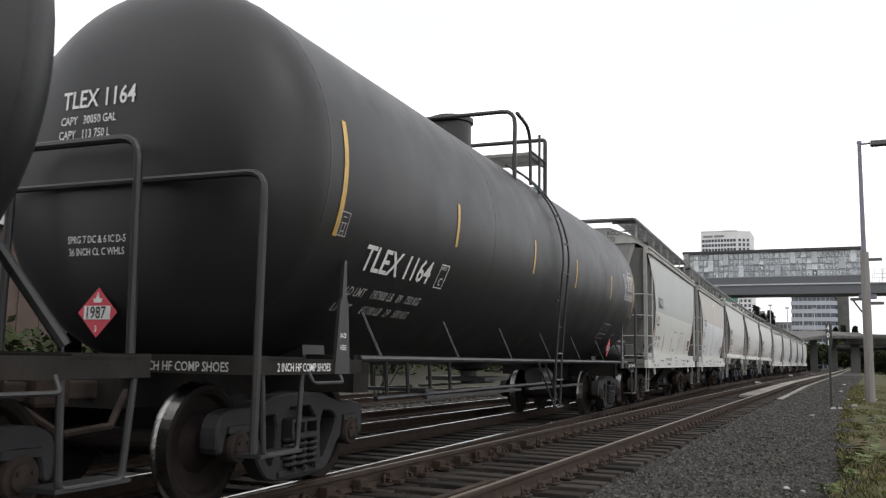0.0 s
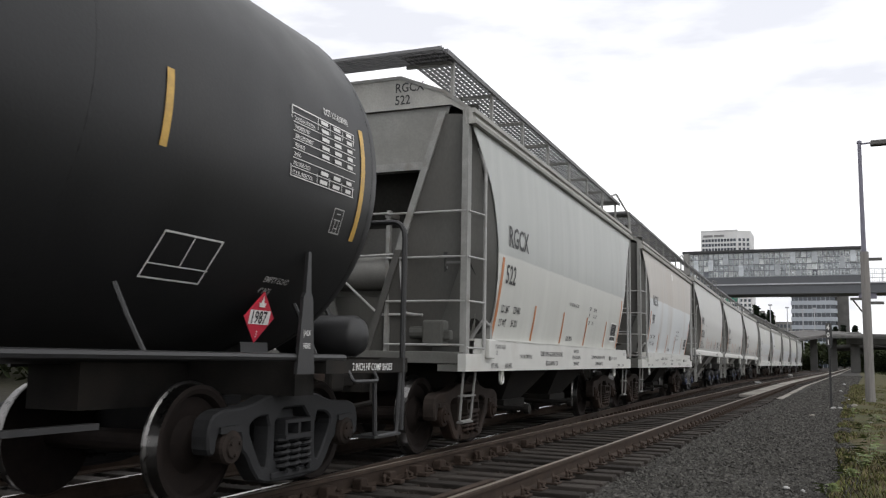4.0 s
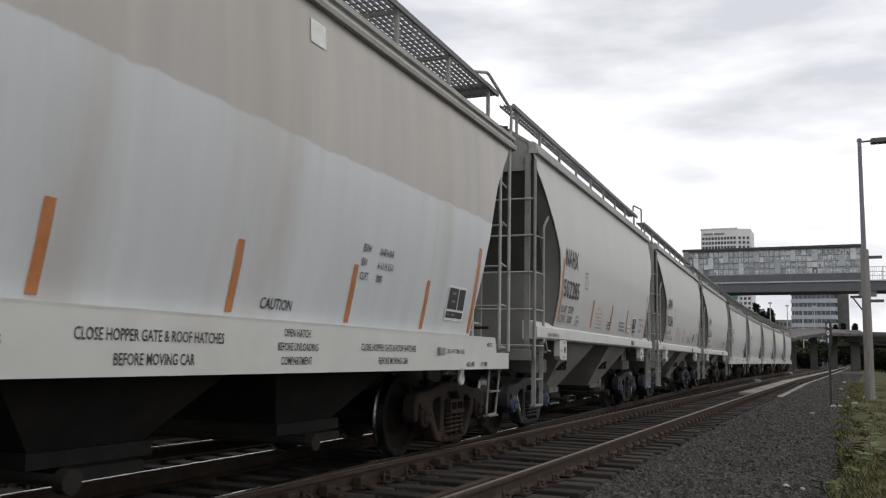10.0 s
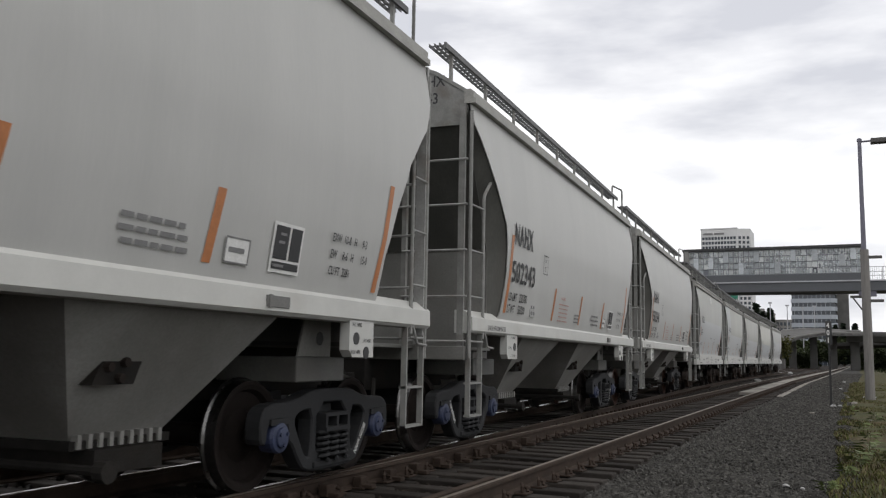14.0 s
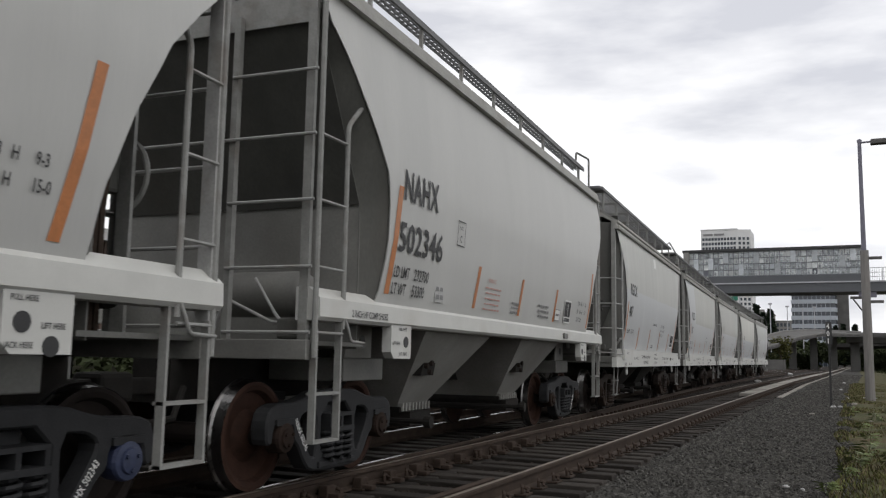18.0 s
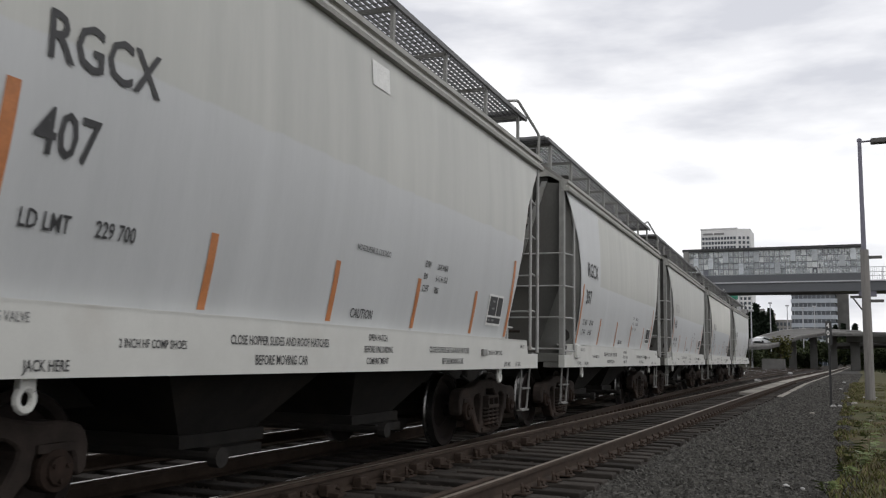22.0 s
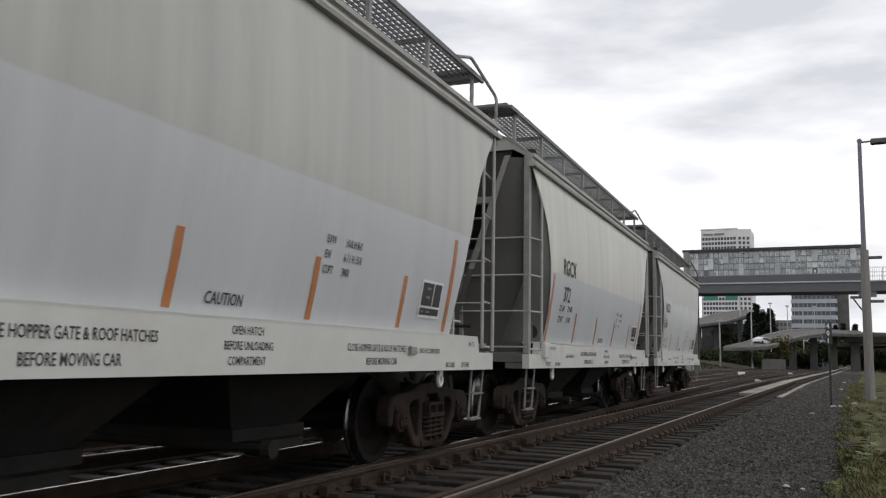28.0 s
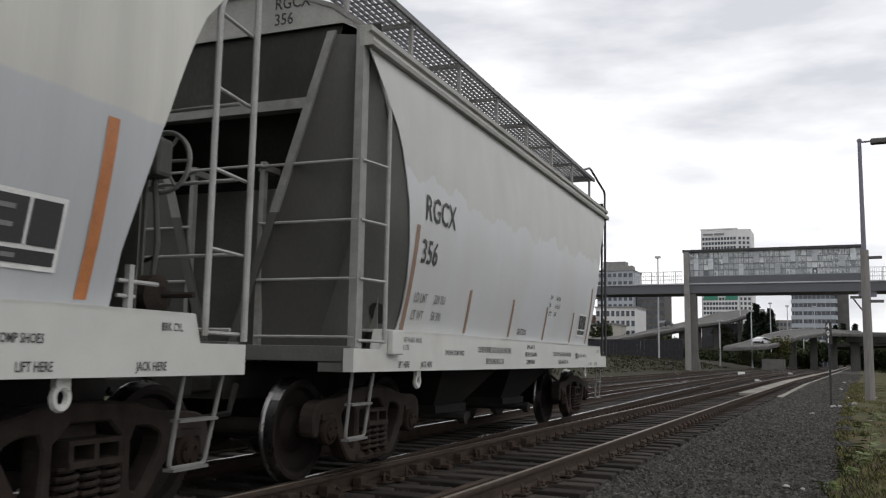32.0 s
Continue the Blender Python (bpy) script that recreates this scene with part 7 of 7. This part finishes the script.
for k, (x, y, z, h, s, mat, lab, cone) in enumerate((
        (-19.6, 236, 0, 15.6, 2.6, "conifer", "dark pointed conifer beside the ramp", True), (-18.2, 239, 0, 13.6, 2.5, "conifer", "dark conifer beside the ramp", True), (-17.0, 237, 0, 11.0, 2.3, "conifer", "dark conifer beside the ramp", True),
        (-20.6, 230, 0, 13.0, 3.0, "conifer", "broad dark conifer beside the ramp", True), (-16.0, 234, 0, 14.2, 2.8, "conifer", "dark conifer beside the ramp", True), (-31.0, 270, 0, 14.0, 4.0, "leaf", "dull green tree behind the ramp", False), (-10.5, 178, -0.3, 7.2, 2.3, "autumn", "yellow green young tree at the yard's end", False), (-58.0, 230, 0, 12.5, 3.4, "leaf", "dull green round tree by the low buildings", False),
        (-65.0, 262, 0, 14.0, 2.6, "leaf", "dull green tree by the low buildings", False), (-54.0, 240, 0, 8.5, 2.4, "leaf", "small dull green tree by the ramp", False), (0.9, 330, 0, 14.5, 2.4, "conifer", "far dark pointed conifer beyond the viaduct", True), (4.6, 335, 0, 14.6, 2.6, "conifer", "far dark pointed conifer beyond the viaduct", True), (-1.6, 340, 0, 14.3, 2.6, "conifer", "far dark pointed conifer beyond the viaduct", True),
        (-26.0, 164, 1.2, 3.6, 2.2, "leaf", "scrubby bush on the bank", False), (-22.0, 166, 1.0, 3.0, 2.4, "leaf", "scrubby bush on the bank", False), (-17.5, 170, 0.5, 3.4, 2.6, "leaf", "scrubby bush on the bank", False), (-29.5, 160, 1.4, 3.0, 2.0, "autumn", "yellow green bush on the bank", False), (-15.5, 172, 0.2, 2.6, 2.0, "leaf", "scrubby bush on the bank", False))):
    tree(x, y, z, h, s, mat, lab, cone, 40 + k, 1500 if cone else 700)
bm = bmesh.new()
rnd = random.Random(77)
for _ in range(3600):
    x, y = rnd.uniform(-46, -18.5), rnd.uniform(60, 170)
    foliage(bm, (x, y, ground_z(x, y) + 0.08), (0.6, 0.6, 0.12), 4, 0.26, rnd)
tagged(part("bank_scrub", bm, "bank_grass"), "low dull grass and scrub covering the bank", "scrub", kind="stuff")
bm = bmesh.new()
for _ in range(420):
    x, y = rnd.uniform(-25.5, -20.5), rnd.uniform(2, 62)
    foliage(bm, (x, y, ground_z(x, y) + rnd.uniform(0.1, 1.1)), (0.8, 0.8, 0.6), 26, 0.3, rnd)
tagged(part("bank_bushes", bm, "leaf"), "dull olive bushes along the bank before the shed", "bushes", kind="stuff")
bm = bmesh.new()
for _ in range(520):
    x, y = rnd.uniform(-46, 26), rnd.uniform(216, 226)
    if abs(x - main_x(y)) > 4.5:
        foliage(bm, (x, y, rnd.uniform(0.4, 3.6)), (1.3, 1.3, 1.2), 26, 0.7, rnd)
tagged(part("far_scrub", bm, "leaf"), "dark scrub and low trees below the ramps", "scrub", kind="stuff")
bm = bmesh.new()
for _ in range(1300):
    x, y = rnd.uniform(-110, 60), rnd.uniform(318, 345)
    foliage(bm, (x, y, rnd.uniform(0.3, 1.0) * (8.4 + 2.2 * noise.noise((x * 0.09, 0, 4)))), (2.2, 2.2, 1.8), 22, 1.3, rnd)
tagged(part("far_woods", bm, "leaf"), "dark row of trees closing the view beyond the ramps", "woods", kind="stuff")
bm = bmesh.new()
for _ in range(300):
    x, y = rnd.uniform(-13, 14), rnd.uniform(200, 207)
    if abs(x - main_x(y)) > 3.5:
        foliage(bm, (x, y, rnd.uniform(0.2, 3.0)), (1.0, 1.0, 0.9), 24, 0.55, rnd)
tagged(part("viaduct_scrub", bm, "leaf"), "dark scrub in the shade below the viaduct", "scrub", kind="stuff")
bm = bmesh.new()
for _ in range(1500):
    x, y = rnd.uniform(5, 30), rnd.uniform(40, 220)
    foliage(bm, (x, y, -0.2), (0.5, 0.5, 0.3), 3, 0.35, rnd)
tagged(part("verge_scrub", bm, "leaf"), "low scrub beyond the verge", "scrub", kind="stuff")


# ---- grass and weeds on the verge ----
def blades(n, box_, h, seed, edge=True):
    r = random.Random(seed)
    bm = bmesh.new()
    for _ in range(n):
        y = box_[2] + (box_[3] - box_[2]) * r.random() ** 1.6
        e = verge_edge(y) - 0.05
        x = e + (box_[1] - box_[0]) * r.random() ** 1.3
        if noise.noise((x * 0.9, y * 0.5, 2)) < -0.12:
            continue
        a, hh, w = r.uniform(0, 6.28), h * r.uniform(0.5, 1.5), 0.006 * (1 + y / 18)
        d, s = Vector((math.cos(a), math.sin(a), 0)), Vector((-math.sin(a), math.cos(a), 0))
        b = Vector((x, y, -0.25))
        v = [b - s * w, b + s * w, b + d * hh * 0.25 + s * w * 0.7 + Vector((0, 0, hh * 0.6)), b + d * hh * 0.6 + Vector((0, 0, hh))]
        q = [bm.verts.new(p) for p in v]
        bm.faces.new(q)
    return bm


tagged(part("grass", blades(30000, (0, 5, 7, 70), 0.05, 3), "grass"), "thin yellowish green grass along the verge", "grass", kind="stuff")
tagged(part("dry_grass", blades(20000, (0, 5, 7, 70), 0.06, 5), "dry_grass"), "thin dry brown grass along the verge", "grass", kind="stuff")
for k, (x, y, s) in enumerate(((0.15, 13.5, 0.32), (0.32, 15.0, 0.36), (0.0, 12.2, 0.22), (0.4, 17.5, 0.3), (0.6, 14.0, 0.28), (-0.2, 10.6, 0.2), (0.35, 20.5, 0.3), (0.7, 24.0, 0.35), (0.9, 19.0, 0.3), (0.2, 28.0, 0.3))):
    r = random.Random(k)
    bm = bmesh.new()
    for _ in range(45):
        a, l, up = r.uniform(0, 6.28), s * r.uniform(0.4, 1.0), r.uniform(0.2, 1.0)
        d, sd = Vector((math.cos(a), math.sin(a), 0)), Vector((-math.sin(a), math.cos(a), 0))
        c = d * l * 0.5 + Vector((0, 0, up * s * 0.6))
        v = [c - d * l * 0.25, c + sd * l * 0.12 + Vector((0, 0, 0.02)), c + d * l * 0.3, c - sd * l * 0.12]
        bm.faces.new([bm.verts.new(p) for p in v])
    o = tagged(empty("weed", pose(x, y, -0.26)), "low green weed growing at the ballast's edge", "plant", "weeds on the verge")
    part("leaves", bm, "weed", o)["kind"] = "stuff"
    part("stem", made(tube([(0, 0, -0.02), (0.02, 0.01, s * 0.35), (0.03, -0.02, s * 0.6)], 0.006, 5)), "weed", o)


# ---- ballast stones ----
def stones(n, place, seed, mat, name, label):
    """Many small angular stones in one mesh: place(r) gives x, y, z and size."""
    r = random.Random(seed)
    base = [(-1, -0.6, -0.3), (0.2, -1, -0.2), (1, 0.1, -0.4), (0.1, 0.9, -0.3), (-0.3, -0.2, 0.7), (0.5, 0.3, 0.6)]
    tris = [(0, 1, 4), (1, 2, 5), (1, 5, 4), (2, 3, 5), (3, 0, 4), (3, 4, 5)]
    V, F = [], []
    for _ in range(n):
        x, y, z, s = place(r)
        m = Euler((r.uniform(-0.6, 0.6), r.uniform(-0.6, 0.6), r.uniform(0, 6.28))).to_matrix()
        k = len(V)
        V.extend([Vector((x, y, z)) + m @ (Vector(b) * s * r.uniform(0.7, 1.2)) for b in base])
        F.extend([tuple(i + k for i in t) for t in tris])
    me = bpy.data.meshes.new(name)
    me.from_pydata(V, [], F)
    me.materials.append(M[mat])
    return tagged(new(name, me), label, "gravel", kind="stuff")


def shoulder(r):
    y = 6 + 40 * r.random() ** 2.0
    x = -2.55 + 3.0 * r.random()
    z = float(np.interp(x, [-2.55, -1.9, -0.9, 0.3], [-0.235, -0.26, -0.28, -0.3]))
    return x, y, z + 0.005, r.uniform(0.012, 0.03) * (1 + y / 50)


def between(r):
    y = 4 + 36 * r.random() ** 1.8
    x = -4.5 + 1.6 * r.random()
    return x, y, -0.225, r.uniform(0.015, 0.032) * (1 + y / 50)


def cross_bed(r):
    y = 5 + 40 * r.random() ** 1.5
    return train_x(y) + r.uniform(-1.6, 1.4), y, -0.225, r.uniform(0.018, 0.035) * (1 + y / 50)


def yard_bed(r):
    y = 6 + 40 * r.random() ** 1.3
    return r.uniform(-14.6, -7), y, -0.225, r.uniform(0.02, 0.04) * (1 + y / 40)


stones(42000, shoulder, 11, "stone", "ballast_stones", "grey crushed stone covering the shoulder")
def far_shoulder(r):
    y = 36 + 90 * r.random() ** 1.5
    x = main_x(y) + 1.35 + (verge_edge(y) - main_x(y) - 1.3) * r.random()
    return x, y, -0.285, r.uniform(0.03, 0.07) * (0.6 + y / 90)


stones(16000, far_shoulder, 15, "stone", "far_ballast_stones", "grey crushed stone along the far shoulder")
stones(9000, between, 12, "dirt_stone", "fouled_stones", "rusty crushed stone between the rails")
stones(9000, cross_bed, 13, "dirt_stone", "crossover_stones", "rusty crushed stone under the crossover")
stones(9000, yard_bed, 14, "stone", "yard_stones", "grey crushed stone in the yard")


# ---- ties and fastenings ----
def ties(owner, fx, y0, y1, near, half=1.3, skip=0):
    base = made(box(-half, half, -0.115, 0.115, -0.17, 0.0, 0.012))
    first = part("tie", base, "tie", owner)
    r = random.Random(8)
    first.matrix_basis = pose(fx(y0), y0, -0.168)
    far = bmesh.new()
    for k in range(1, int((y1 - y0) / 0.5)):
        y = y0 + 0.5 * k
        if y < near:
            shared("tie", first.data, pose(fx(y) + r.uniform(-0.05, 0.05), y + r.uniform(-0.02, 0.02), -0.168 - r.uniform(0, 0.02), 0, 0, r.uniform(-1.2, 1.2)), owner)
        else:
            x = fx(y)
            box(x - half, x + half, y - 0.115, y + 0.115, -0.3, -0.17)(far)
    if len(far.verts):
        part("far_ties", far, "tie", owner)["kind"] = "stuff"
    else:
        far.free()


def fasteners(owner, fx, offs, y0, near, y1):
    """Tie plates with curled clips at both sides of a rail."""
    plate = made(box(-0.19, 0.19, -0.10, 0.10, -0.168, -0.150, 0.003))
    clip = [tube([(s * 0.135, -0.055, -0.15), (s * 0.135, -0.055, -0.095), (s * 0.115, -0.01, -0.075), (s * 0.10, 0.045, -0.095), (s * 0.15, 0.06, -0.12), (s * 0.165, 0.02, -0.15)], 0.018, 6) for s in (-1, 1)]
    p0, c0 = part("tie_plate", plate, "spike", owner), [part("rail_clip", made(c), "spike", owner) for c in clip]
    for o in (p0, *c0):
        o.matrix_basis = pose(fx(y0) + offs[0], y0, 0)
    far = bmesh.new()
    for off in offs:
        for k in range(int((y1 - y0) / 0.5)):
            y = y0 + 0.5 * k
            if (off, k) == (offs[0], 0):
                continue
            x = fx(y) + off
            if y < near:
                shared("tie_plate", p0.data, pose(x, y, 0), owner)
                for c in c0:
                    shared("rail_clip", c.data, pose(x, y, 0), owner)
            else:
                for s in (-1, 1):
                    box(x + s * 0.135 - 0.035, x + s * 0.135 + 0.035, y - 0.05, y + 0.05, -0.168, -0.08)(far)
    part("far_clips", far, "spike", owner)["kind"] = "stuff"


ties(TRACK_MAIN, main_x, 4.2, 110, 45)
ties(TRACK_CROSS, train_x, 4.35, 100, 30)
ties(TRACK_SECOND, second_x, 5.0, 100, 30)
ties(TRACK_THIRD, third_x, 5.0, 100, 20)
fasteners(TRACK_MAIN, main_x, (0.7525, -0.7525), 4.2, 32, 60)
fasteners(TRACK_CROSS, train_x, (0.7525,), 4.35, 20, 45)
# rail braces and spacer blocks round the frog
for k in range(14):
    y = 4.6 + 0.62 * k
    o = part("rail_brace", made(box(-0.05, 0.05, -0.07, 0.07, -0.16, -0.05, 0.012), box(0.03, 0.16, -0.05, 0.05, -0.165, -0.12, 0.01)), "spike", TRACK_MAIN)
    o.matrix_basis = pose(-4.48 + 0.10, y, 0)
    if y < 9:
        o2 = part("spacer_block", made(box(-0.05, 0.05, -0.09, 0.09, -0.13, -0.03, 0.012)), "spike", TRACK_MAIN)
        o2.matrix_basis = pose(-3.04, y + 0.2, 0)


# ---- what moves: the train rolls by, its wheels turn ----
def motions():
    for thing, s, half in CARS:
        walk(thing, [(t, car_pose(s - shift(t), half)) for t in np.arange(0, 32.01, 0.5)])
        for w, y in wheels_of(thing):
            walk(w, [(t, Matrix.Translation((0, y, 0.457)) @ Matrix.Rotation((shift(t) - shift(0)) / 0.457, 4, "X")) for t in np.arange(0, 32.05, 0.14)])


motions()
